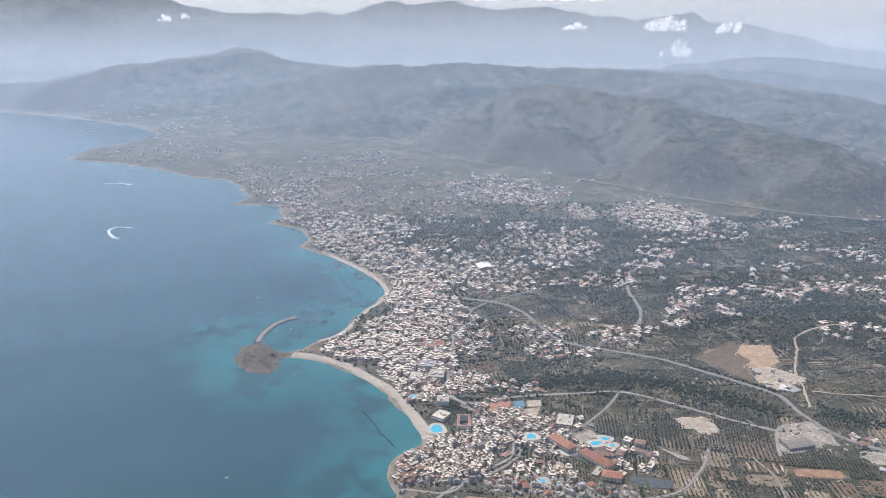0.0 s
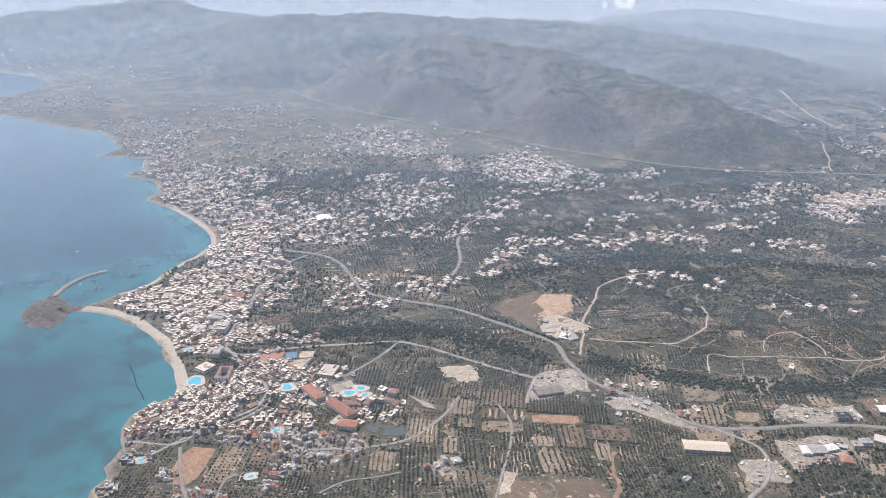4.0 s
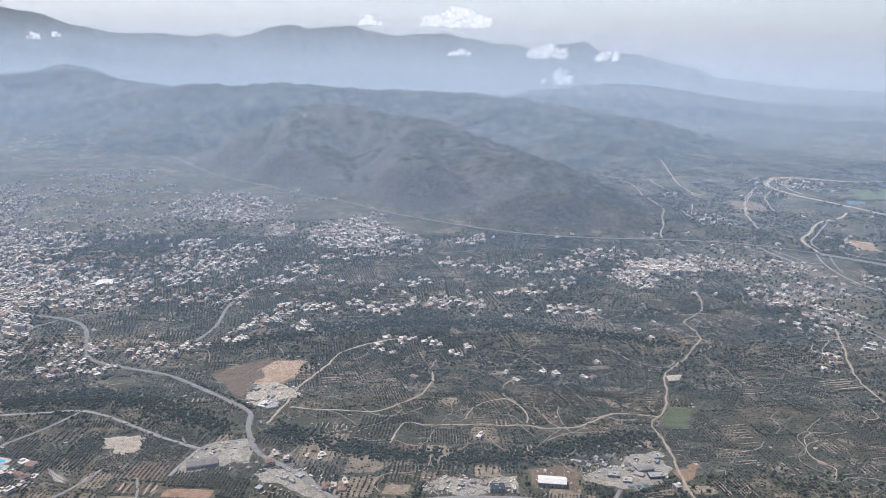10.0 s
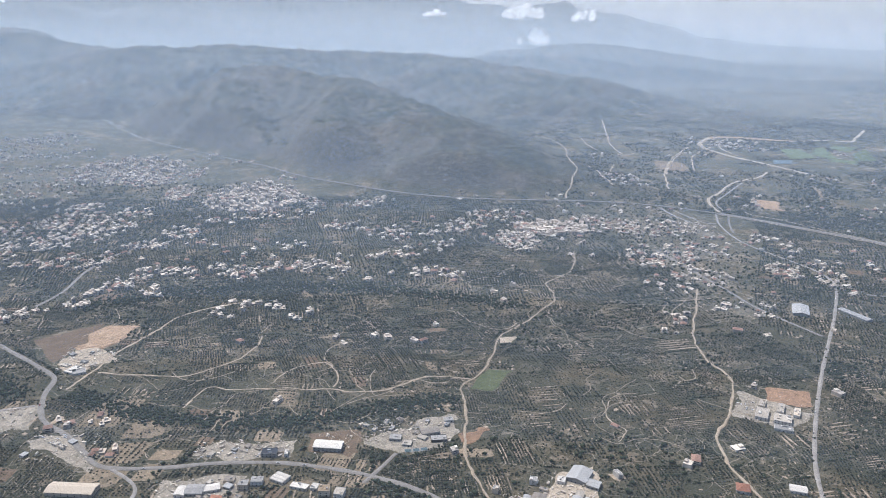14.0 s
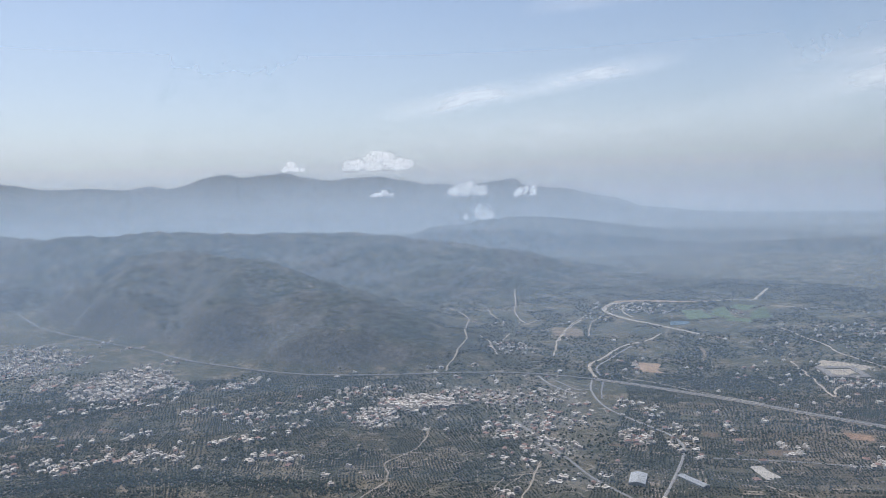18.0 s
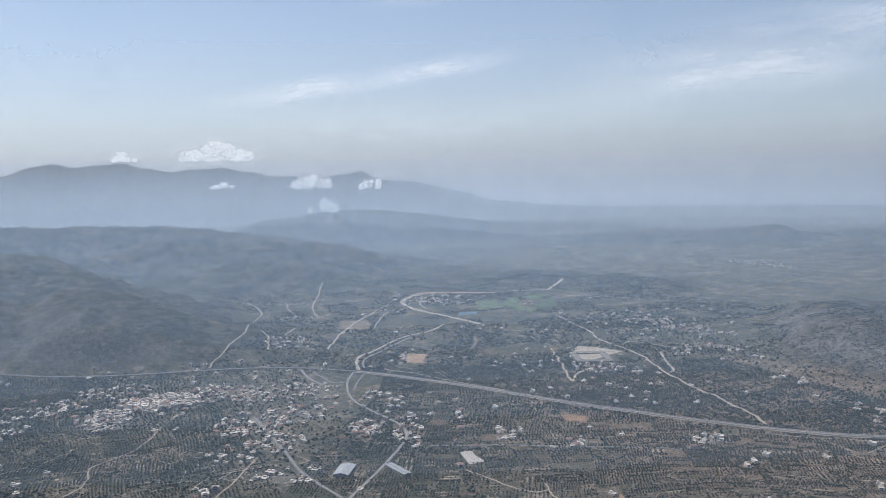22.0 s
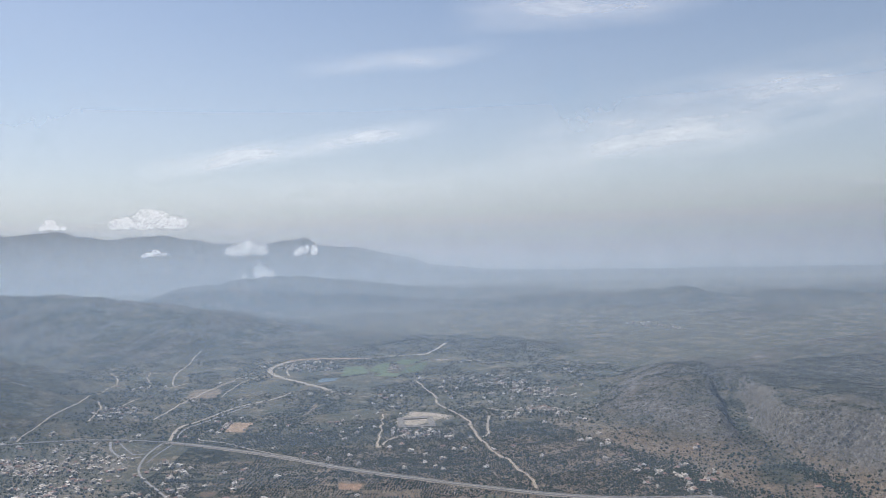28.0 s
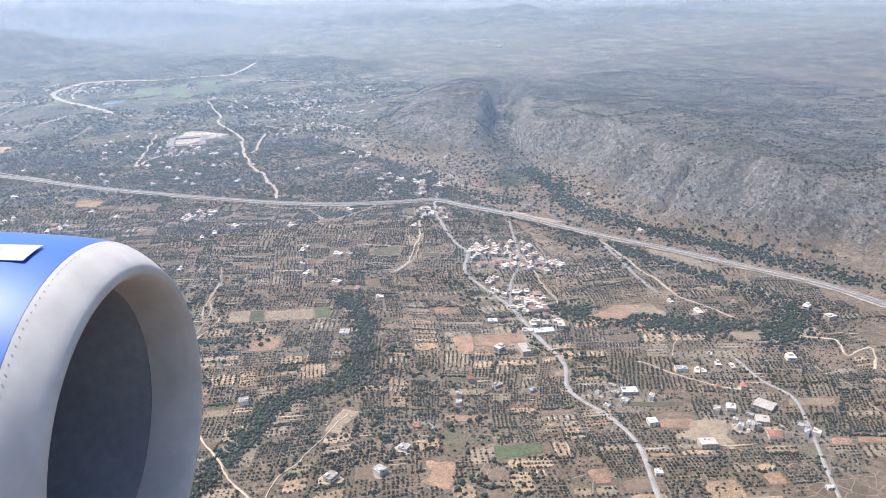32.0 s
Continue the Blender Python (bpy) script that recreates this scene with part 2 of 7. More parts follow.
def crown_material(name, dark, light, by="island"):
    n = Nodes(name)
    if by == "island":
        rnd = n.add("ShaderNodeNewGeometry").outputs["Random Per Island"]
    else:
        rnd = n.add("ShaderNodeObjectInfo").outputs["Random"]
    c = n.mix(rnd, dark, light)
    leaf = n.steps(n.noise(6.0, 4, 0.7), (0.3, (0.55, 0.55, 0.55)), (0.7, (1.25, 1.25, 1.2)))
    n.bump(n.noise(9.0, 3), 0.8, 0.15)
    return n.done(n.mix(1.0, c, leaf, "MULTIPLY"), 0.8, spec=0.2)


def island_walls(name):
    """Plaster of many houses: white, cream and grey ones."""
    n = Nodes(name)
    rnd = n.add("ShaderNodeNewGeometry").outputs["Random Per Island"]
    c = n.steps(rnd, (0.0, (0.60, 0.50, 0.39)), (0.25, (0.76, 0.675, 0.555)), (0.5, (0.55, 0.465, 0.365)), (0.7, (0.42, 0.375, 0.32)), (0.85, (0.58, 0.475, 0.37)), (1.0, (0.72, 0.63, 0.51)))
    worn = n.steps(n.noise(1.2, 4), (0.3, (0.8, 0.8, 0.8)), (0.7, (1.05, 1.05, 1.05)))
    return n.done(n.mix(1.0, c, worn, "MULTIPLY"), 0.85)


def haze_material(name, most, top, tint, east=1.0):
    """A see-through tinted sheet standing in for dusty summer air: dense near the ground, thinning out towards its top
    edge and inland to the east.
    """
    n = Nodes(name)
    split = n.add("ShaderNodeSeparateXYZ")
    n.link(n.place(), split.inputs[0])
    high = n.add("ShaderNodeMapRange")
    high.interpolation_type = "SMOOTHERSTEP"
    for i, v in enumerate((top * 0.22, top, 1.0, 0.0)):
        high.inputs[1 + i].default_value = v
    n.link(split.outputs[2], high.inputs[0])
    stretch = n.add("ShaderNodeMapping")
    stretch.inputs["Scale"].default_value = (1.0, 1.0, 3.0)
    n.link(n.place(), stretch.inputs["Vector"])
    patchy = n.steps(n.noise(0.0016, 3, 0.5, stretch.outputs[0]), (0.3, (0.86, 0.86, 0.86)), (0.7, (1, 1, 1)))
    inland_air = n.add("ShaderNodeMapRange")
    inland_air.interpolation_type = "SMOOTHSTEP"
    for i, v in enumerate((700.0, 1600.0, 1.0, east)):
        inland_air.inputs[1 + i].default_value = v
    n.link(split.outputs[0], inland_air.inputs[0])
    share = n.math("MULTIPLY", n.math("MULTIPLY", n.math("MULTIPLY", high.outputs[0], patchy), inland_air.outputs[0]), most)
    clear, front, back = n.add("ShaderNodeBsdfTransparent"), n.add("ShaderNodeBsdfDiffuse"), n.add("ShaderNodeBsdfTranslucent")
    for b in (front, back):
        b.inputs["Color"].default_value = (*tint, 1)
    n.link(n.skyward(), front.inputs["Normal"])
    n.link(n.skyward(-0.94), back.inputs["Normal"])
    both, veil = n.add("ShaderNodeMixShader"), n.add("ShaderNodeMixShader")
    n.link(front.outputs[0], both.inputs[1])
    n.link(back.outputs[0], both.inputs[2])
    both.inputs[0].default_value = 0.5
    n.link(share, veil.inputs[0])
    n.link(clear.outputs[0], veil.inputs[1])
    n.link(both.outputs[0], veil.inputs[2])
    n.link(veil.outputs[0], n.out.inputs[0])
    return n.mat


def cloud_material(name, scale, low, high, most, turn=0.0, stretched=1.0, tint=(0.95, 0.95, 0.95)):
    n = Nodes(name)
    stretch = n.add("ShaderNodeMapping")
    stretch.vector_type = "TEXTURE"
    stretch.inputs["Scale"].default_value = (stretched, 1.0 / stretched, 1.0)
    stretch.inputs["Rotation"].default_value = (0, 0, radians(turn))
    n.link(n.place(), stretch.inputs["Vector"])
    edge = n.add("ShaderNodeAttribute", attr="edge").outputs["Fac"]
    wisp = n.steps(n.noise(scale, 7, 0.62, stretch.outputs[0]), (low, (0, 0, 0)), (high, (1, 1, 1)))
    share = n.math("MULTIPLY", n.math("MULTIPLY", wisp, edge), most)
    clear, front, back = n.add("ShaderNodeBsdfTransparent"), n.add("ShaderNodeBsdfDiffuse"), n.add("ShaderNodeBsdfTranslucent")
    for b in (front, back):
        b.inputs["Color"].default_value = (*tint, 1)
    n.link(n.skyward(), front.inputs["Normal"])
    n.link(n.skyward(-0.94), back.inputs["Normal"])
    both, veil = n.add("ShaderNodeMixShader"), n.add("ShaderNodeMixShader")
    n.link(front.outputs[0], both.inputs[1])
    n.link(back.outputs[0], both.inputs[2])
    both.inputs[0].default_value = 0.5
    n.link(share, veil.inputs[0])
    n.link(clear.outputs[0], veil.inputs[1])
    n.link(both.outputs[0], veil.inputs[2])
    n.link(veil.outputs[0], n.out.inputs[0])
    return n.mat


LAND, SEA = land_material(), sea_material()
ASPHALT = rough_paint("old_asphalt", (0.25, 0.228, 0.20), (0.35, 0.322, 0.285), 0.3, 0.9)
DIRT = rough_paint("dirt_track", (0.36, 0.285, 0.20), (0.54, 0.44, 0.32), 0.5, 0.95)
SAND = rough_paint("beach_sand", (0.38, 0.33, 0.26), (0.52, 0.46, 0.37), 0.6, 0.95)
WHITE = rough_paint("white_plaster", (0.64, 0.59, 0.515), (0.80, 0.745, 0.655), 0.8, 0.85)
CREAM = rough_paint("cream_plaster", (0.57, 0.47, 0.355), (0.70, 0.595, 0.465), 0.8, 0.85)
GREY = rough_paint("grey_concrete", (0.30, 0.29, 0.27), (0.44, 0.42, 0.39), 0.8, 0.9)
TILE = rough_paint("terracotta_tile", (0.30, 0.135, 0.085), (0.42, 0.20, 0.13), 1.2, 0.85)
DARK = rough_paint("dark_glass", (0.035, 0.04, 0.05), (0.07, 0.075, 0.085), 1.5, 0.25)
POOL = rough_paint("pool_water", (0.08, 0.38, 0.50), (0.11, 0.45, 0.58), 0.9, 0.12, 0.05)
METAL = rough_paint("pale_metal_sheet", (0.36, 0.35, 0.33), (0.46, 0.45, 0.425), 0.4, 0.6)
BARK = rough_paint("bark", (0.10, 0.08, 0.06), (0.17, 0.14, 0.11), 5.0, 0.95)
STONE = rough_paint("rubble_stone", (0.22, 0.19, 0.16), (0.36, 0.32, 0.27), 0.9, 0.95)
TAN = soil_paint("tan_stubble", (0.21, 0.165, 0.118), (0.31, 0.24, 0.168))
ORANGE = soil_paint("cut_earth", (0.30, 0.20, 0.13), (0.46, 0.34, 0.24), 0.05)
RED = soil_paint("red_soil", (0.24, 0.150, 0.100), (0.34, 0.22, 0.145))
BROWN = soil_paint("ploughed_soil", (0.13, 0.095, 0.068), (0.19, 0.14, 0.10))
GRASS = soil_paint("green_crop", (0.070, 0.088, 0.046), (0.115, 0.126, 0.070))
OLIVE_SOIL = soil_paint("grove_soil", (0.17, 0.136, 0.098), (0.30, 0.24, 0.172))
ORCHARD = soil_paint("orchard_soil", (0.25, 0.168, 0.106), (0.40, 0.288, 0.186), 0.4)
MEADOW = soil_paint("dry_scrub", (0.085, 0.082, 0.052), (0.14, 0.122, 0.08))
PALE = rough_paint("pale_gravel", (0.42, 0.37, 0.30), (0.55, 0.49, 0.41), 0.3, 0.95)
YARD = soil_paint("yard_gravel", (0.22, 0.195, 0.16), (0.40, 0.355, 0.295), 0.1)
SANDY = soil_paint("sandy_ground", (0.34, 0.285, 0.22), (0.50, 0.425, 0.335), 0.1)
OLIVE = crown_material("olive_crowns", (0.038, 0.047, 0.034), (0.098, 0.104, 0.075))
GREEN = crown_material("green_crowns", (0.022, 0.034, 0.020), (0.060, 0.074, 0.044))
BUSHES = crown_material("hill_bushes", (0.042, 0.046, 0.032), (0.085, 0.086, 0.060))
TREE = crown_material("tree_crown", (0.045, 0.052, 0.037), (0.100, 0.106, 0.075), "object")
WALLS = island_walls("town_plaster")
STRIP_SOIL = rough_paint("strip_soil", (0.28, 0.215, 0.148), (0.54, 0.43, 0.31), 0.5, 0.95, 0.45, "island")
CLUTTER = island_walls("yard_clutter")
FAIRWAY = soil_paint("watered_fairway", (0.105, 0.135, 0.07), (0.16, 0.185, 0.105))
POND = rough_paint("pond_water", (0.05, 0.085, 0.09), (0.07, 0.11, 0.12), 0.3, 0.35, 0.05)
ROOF_TILES = rough_paint("town_roof_tiles", (0.31, 0.185, 0.135), (0.45, 0.28, 0.21), 1.2, 0.85, 0.35, "island")

# ---- plan ----
COAST = [(-30, 180), (-19, 270), (-23, 285), (-21, 301), (-11, 310), (-10, 320), (-18, 339), (-28, 360), (-41, 376), (-58, 394), (-76, 404),
         (-90, 408), (-95, 402), (-96, 383), (-103, 385), (-118, 402), (-122, 413), (-120, 424), (-111, 430), (-98, 417), (-88, 416),
         (-77, 430), (-65, 443), (-54, 477), (-43, 504), (-42, 522), (-51, 547), (-69, 575), (-96, 610), (-125, 630), (-118, 656),
         (-135, 695), (-172, 716), (-159, 739), (-175, 787), (-225, 795), (-215, 828), (-243, 889), (-275, 930), (-322, 948)]
FAR_COAST = [(-383, 998), (-452, 1040), (-533, 1071), (-546, 1161), (-506, 1236), (-498, 1327), (-569, 1424), (-765, 1573), (-960, 1676),
             (-1300, 1820), (-2400, 2300), (-5200, 3200), (-5200, 6000), (6500, 6000), (6500, -4000), (-500, -4000), (-150, -300), (-60, 60)]
# crest points x, y, height; half width
COAST_HILLS = [
    ([(-1250, 1760, 40), (-920, 1740, 60), (-691, 1740, 95), (-478, 1860, 128), (-307, 1750, 100), (-187, 1650, 97), (-119, 1600, 108), (-41, 1600, 103), (83, 1600, 106), (173, 1620, 100),
      (266, 1640, 96), (411, 1650, 90), (464, 1600, 84), (497, 1523, 91), (571, 1495, 79), (625, 1450, 74), (710, 1410, 63), (765, 1360, 44), (800, 1320, 22), (840, 1290, 6)], 190),
    ([(53, 1150, 50), (83, 1180, 74), (103, 1200, 90), (167, 1200, 97), (235, 1150, 91), (286, 1099, 86), (332, 1040, 75), (372, 950, 65), (405, 880, 58), (429, 830, 57), (469, 810, 40), (504, 785, 22), (535, 760, 8)], 105),
    ([(286, 1099, 84), (283, 960, 74), (281, 880, 60)], 70),
    ([(120, 1195, 88), (150, 1060, 66), (170, 980, 30)], 80),
]
INLAND_HILLS = [
    ([(1369, 1900, 10), (1555, 1800, 31), (1664, 1750, 35), (1774, 1700, 25), (1851, 1680, 31), (1900, 1668, 42), (1920, 1660, 47), (1945, 1655, 40), (1980, 1650, 28), (2038, 1600, 16), (2260, 1600, 26), (2491, 1500, 18), (2806, 1250, 16)], 110),
    ([(560, 2350, 30), (673, 2300, 69), (780, 2290, 80), (903, 2300, 94), (1033, 2300, 89), (1194, 2300, 65), (1400, 2380, 34), (1700, 2400, 20)], 230),
]
FRONT_RANGE = [(-3200, 3000, 230), (-2287, 3500, 275), (-1959, 3713, 347), (-1734, 3836, 372), (-1576, 3913, 338), (-1404, 3987, 314), (-1316, 4022, 275), (-1200, 4064, 247), (-1097, 4070, 226), (-880, 4130, 228),
               (-672, 4180, 212), (-590, 4200, 178), (-454, 4204, 160), (-300, 4240, 160), (-160, 4262, 140), (-61, 4269, 132), (57, 4282, 152), (170, 4296, 184), (250, 4300, 188), (421, 4300, 172), (680, 4290, 158), (830, 4280, 128), (1000, 4250, 90), (1300, 4180, 50)]
FAR_RANGE = [(-1100, 4450, 150), (-847, 4518, 215), (-763, 4541, 235), (-692, 4559, 243), (-593, 4583, 222), (-528, 4597, 236), (-412, 4620, 289), (-340, 4634, 299), (-274, 4644, 303), (-212, 4653, 279), (-101, 4668, 293),
             (28, 4681, 314), (124, 4689, 292), (288, 4697, 252), (423, 4700, 269), (592, 4698, 279), (762, 4689, 248), (864, 4681, 221), (1035, 4663, 214), (1154, 4646, 173), (1339, 4614, 99)]
PEAK_RANGE = [(760, 4554, 120), (883, 4539, 162), (1066, 4518, 188), (1216, 4495, 211), (1340, 4471, 232), (1381, 4463, 239), (1410, 4457, 226), (1440, 4451, 205), (1478, 4442, 180), (1560, 4424, 181), (1671, 4393, 176), (1860, 4336, 127),
              (1998, 4288, 98), (2088, 4254, 56), (2250, 4190, 42), (2365, 4137, 24), (2600, 4000, 8)]
RANGES = ((FRONT_RANGE, 430), (FAR_RANGE, 420), (PEAK_RANGE, 400))
RIDGES = COAST_HILLS + INLAND_HILLS
GORGE = [(1036, 358), (1057, 394), (1087, 450), (1130, 513), (1184, 593), (1300, 727), (1440, 810), (1620, 860)]
# the feet of the rocky massif and of the knoll on either side of the gorge
MASSIF_FOOT = [(1057, 394), (1066, 350), (1048, 305), (1040, 262), (1044, 230), (1054, 198), (1064, 168), (1076, 140), (1086, 110), (1096, 60), (1104, 0), (1115, -260)]
KNOLL_FOOT = [(1057, 394), (1034, 398), (1004, 430), (984, 470), (978, 515), (992, 580), (1040, 660), (1130, 760), (1300, 880), (1600, 960)]
MOTORWAY = [(-135, 1262), (-97, 1263), (-72, 1218), (-5, 1106), (45, 1045), (130, 956), (196, 893), (247, 828), (292, 790), (338, 755), (390, 727), (450, 713), (513, 705), (558, 697), (604, 674), (638, 652), (672, 620),
            (718, 566), (766, 502), (828, 438), (872, 394), (905, 367), (944, 350), (962, 343), (973, 320), (990, 287), (1010, 238), (1028, 197), (1043, 158), (1056, 126), (1061, 92), (1062, 0)]
HILL_FOOT = [(-1500, 1500), (-600, 1380), (-250, 1260)] + MOTORWAY[:16] + [(760, 700), (900, 760)]


def lattice(x, y, size, seed):
    """Smooth value noise between 0 and 1 on a lattice of that size."""
    table = np.random.RandomState(seed).rand(64, 64)
    u, v = np.asarray(x) / size, np.asarray(y) / size
    i, j = np.floor(u).astype(int), np.floor(v).astype(int)
    f, g = u - i, v - j
    f, g = f * f * (3 - 2 * f), g * g * (3 - 2 * g)
    a, b = table[i % 64, j % 64], table[(i + 1) % 64, j % 64]
    c, d = table[i % 64, (j + 1) % 64], table[(i + 1) % 64, (j + 1) % 64]
    return (a * (1 - f) + b * f) * (1 - g) + (c * (1 - f) + d * f) * g


def billow(x, y, size, octaves, seed):
    total, weight = 0.0, 1.0
    for k in range(octaves):
        total = total + weight * (lattice(x, y, size / 2 ** k, seed + k) - 0.5)
        weight *= 0.52
    return total


def to_line(x, y, line):
    """Distance to an open line of points, the place along it in points, and its height there."""
    best, high = np.full(np.shape(x), 1e9), np.zeros(np.shape(x))
    for a, b in zip(line, line[1:]):
        dx, dy = b[0] - a[0], b[1] - a[1]
        k = np.clip(((x - a[0]) * dx + (y - a[1]) * dy) / (dx * dx + dy * dy + 1e-9), 0, 1)
        d = np.hypot(x - a[0] - k * dx, y - a[1] - k * dy)
        near = d < best
        best = np.where(near, d, best)
        if len(a) > 2:
            high = np.where(near, a[2] + k * (b[2] - a[2]), high)
    return best, high


def along_line(x, y, line):
    """How far along an open line the nearest point of it lies."""
    best, far, run = np.full(np.shape(x), 1e9), np.zeros(np.shape(x)), 0.0
    for a, b in zip(line, line[1:]):
        dx, dy = b[0] - a[0], b[1] - a[1]
        long = math.hypot(dx, dy)
        k = np.clip(((x - a[0]) * dx + (y - a[1]) * dy) / (long * long + 1e-9), 0, 1)
        d = np.hypot(x - a[0] - k * dx, y - a[1] - k * dy)
        far = np.where(d < best, run + k * long, far)
        best = np.minimum(d, best)
        run += long
    return far


def inside(x, y, ring):
    odd = np.zeros(np.shape(x), bool)
    for (ax, ay), (bx, by) in zip(ring, ring[1:] + ring[:1]):
        cross = ((ay > y) != (by > y)) & (x < (bx - ax) * (y - ay) / (by - ay + 1e-12) + ax)
        odd ^= cross
    return odd


SHORELINE = COAST + FAR_COAST


def from_shore(x, y):
    """Metres from the shore: plus on land, minus at sea."""
    wobble_x, wobble_y = x + 5 * billow(x, y, 14, 3, 91), y + 5 * billow(x, y, 14, 3, 95)
    d, _ = to_line(wobble_x, wobble_y, SHORELINE + SHORELINE[:1])
    return np.where(inside(wobble_x, wobble_y, SHORELINE), d, -d)


def ease(k):
    k = np.clip(k, 0, 1)
    return k * k * (3 - 2 * k)


def ranges(x, y):
    """The high mountains far inland: sharp crests over furrowed flanks."""
    total = np.zeros(np.shape(x))
    for crest, half in RANGES:
        d, top = to_line(x, y, crest)
        flank = 1 - np.exp(-(d / 110) ** 2)
        d = d * (1 + 0.5 * billow(x, y, 420, 4, 61) * flank)
        top = top * (1 + 0.05 * billow(x, y, 90, 3, 65))
        furrow = flank * (0.5 * np.abs(billow(x, y, 330, 4, 79)) + 0.35 * np.abs(billow(x, y, 140, 3, 87)))
        total = np.maximum(total, top * np.exp(-(d / half) ** 2 * 0.9) * (1 - furrow))
    return total


def hills(x, y):
    total = np.zeros(np.shape(x))
    for crest, half in RIDGES:
        d, top = to_line(x, y, crest)
        flank = 1 - np.exp(-(d / (0.3 * half)) ** 2)
        d = d * (1 + flank * (0.55 * billow(x, y, half * 1.1, 4, 11) + 0.25 * np.abs(billow(x, y, half * 0.4, 3, 23))))
        total = np.maximum(total, top * np.exp(-(d / half) ** 2 * 0.9))
    ribs = 0.5 * np.abs(billow(x, y, 42, 4, 41)) + 0.45 * np.abs(billow(x, y, 130, 5, 57))
    total = total * (1.0 + 0.10 * billow(x, y, 90, 5, 71)) - np.clip(total, 0, 60) * 0.42 * ribs
    # the motorway keeps to the plain at the foot of the hills
    front = y < np.interp(x, [p[0] for p in HILL_FOOT], [p[1] for p in HILL_FOOT])
    apart = to_line(x, y, HILL_FOOT)[0]
    total = np.where(front, 0, total * ease(apart / 48))
    # gently rolling wooded land inland
    back = np.clip((y - 760 - 0.25 * np.abs(x - 850)) / 260, 0, 1) * np.clip((x - 620) / 200, 0, 1) * np.clip((2300 - y) / 500, 0, 1)
    golf = np.exp(-(((x - 890) / 150) ** 2 + ((y - 1000) / 110) ** 2) ** 2)
    rolling = np.maximum(0, 15 * (billow(x, y, 300, 5, 141) + 0.18)) + 7 * np.abs(billow(x, y, 110, 4, 151))
    total = np.maximum(total, 0.6 * total + rolling * back * (1 - golf))
    # limestone on both sides of the gorge: fluted cliffs under a gently rising plateau
    past = (y < np.interp(x, [p[0] for p in GORGE], [p[1] for p in GORGE]))
    d = to_line(x, y, MASSIF_FOOT)[0]
    run = along_line(x, y, MASSIF_FOOT)
    flute = np.abs(billow(run + 12 * billow(x, y, 30, 3, 117), d * 0.22, 26, 4, 101))
    rise = ease((d - 46 * flute - 8 * np.abs(billow(x, y, 9, 2, 105))) / 58)
    step = ease((d - 30 - 34 * billow(x, y, 40, 4, 107)) / 18) * np.clip(0.55 + 1.6 * billow(x, y, 70, 2, 115), 0.1, 1)
    steep = 38 * (0.75 * rise + 0.25 * step) * (1 - 0.72 * ease((d - 80) / 260)) - 7 * flute * rise * (1 - ease((d - 70) / 90)) + 4 * billow(x, y, 70, 5, 111) * rise
    total = np.where(past & inside(x, y, MASSIF_FOOT + [(2600, -260), (2600, 860), *GORGE[:0:-1]]), np.maximum(total, steep), total)
    d = to_line(x, y, KNOLL_FOOT)[0]
    gentle = 27 * ease((1400 - x) / 260) * ease((d - 20 * np.abs(billow(x, y, 34, 4, 103))) / 105) * (1 + 0.3 * billow(x, y, 50, 3, 109))
    return np.where(~past & inside(x, y, KNOLL_FOOT + [(1620, 960), *GORGE[:0:-1]]), np.maximum(total, gentle), total)


def gorge(x, y):
    """The gap that cuts between the knoll and the rocky massif."""
    d, _ = to_line(x + 9 * billow(x, y, 40, 3, 7), y + 9 * billow(x, y, 40, 3, 9), GORGE)
    return np.exp(-(d / 17.0) ** 4) * ease((1330 - x) / 200)


def steps_of(*runs):
    return np.concatenate([np.arange(a, b, s) for a, b, s in runs])


GX = steps_of((-5200, -2400, 150), (-2400, -1000, 36), (-1000, -280, 18), (-280, 80, 4), (80, 1420, 5), (1420, 2400, 14), (2400, 3000, 50), (3000, 6200, 160))
GY = steps_of((-3000, -60, 150), (-60, 220, 6), (220, 720, 4), (720, 1380, 6), (1380, 1800, 12), (1800, 5600, 45))
XX, YY = np.meshgrid(GX, GY, indexing="ij")
SHORE = from_shore(XX, YY)
HILL = hills(XX, YY)
HILL = HILL - gorge(XX, YY) * np.clip(HILL, 0, 60) * 0.95
HILL = np.maximum(HILL, ranges(XX, YY))
CLIFF = gorge(XX, YY)
ROLL = 2.4 * (billow(XX, YY, 170, 3, 3) + 0.4) * np.clip(SHORE / 120, 0, 1)
BLUFF = 3.2 * np.clip((SHORE - 1) / 5, 0, 1) * np.exp(-(((XX + 110) / 14) ** 2 + ((YY - 405) / 18) ** 2) ** 2)
ZZ = BLUFF + np.where(SHORE > 0, 0.9 * np.clip(SHORE / 4, 0, 1) + np.maximum(ROLL, 0) + np.maximum(HILL, 0) * np.clip(SHORE / 60, 0, 1), np.clip(SHORE * 0.3, -5, 0))


def height(x, y, of=None):
    """The ground's height, or another of the sheet's values, between the sheet's corners."""
    of = ZZ if of is None else of
    x, y = np.asarray(x, float), np.asarray(y, float)
    i = np.clip(np.searchsorted(GX, x) - 1, 0, len(GX) - 2)
    j = np.clip(np.searchsorted(GY, y) - 1, 0, len(GY) - 2)
    f, g = (x - GX[i]) / (GX[i + 1] - GX[i]), (y - GY[j]) / (GY[j + 1] - GY[j])
    return (of[i, j] * (1 - f) + of[i + 1, j] * f) * (1 - g) + (of[i, j + 1] * (1 - f) + of[i + 1, j + 1] * f) * g


def inland(x, y):
    return height(x, y, SHORE)


def upland(x, y):
    return height(x, y, HILL)


# ---- mesh helpers ----


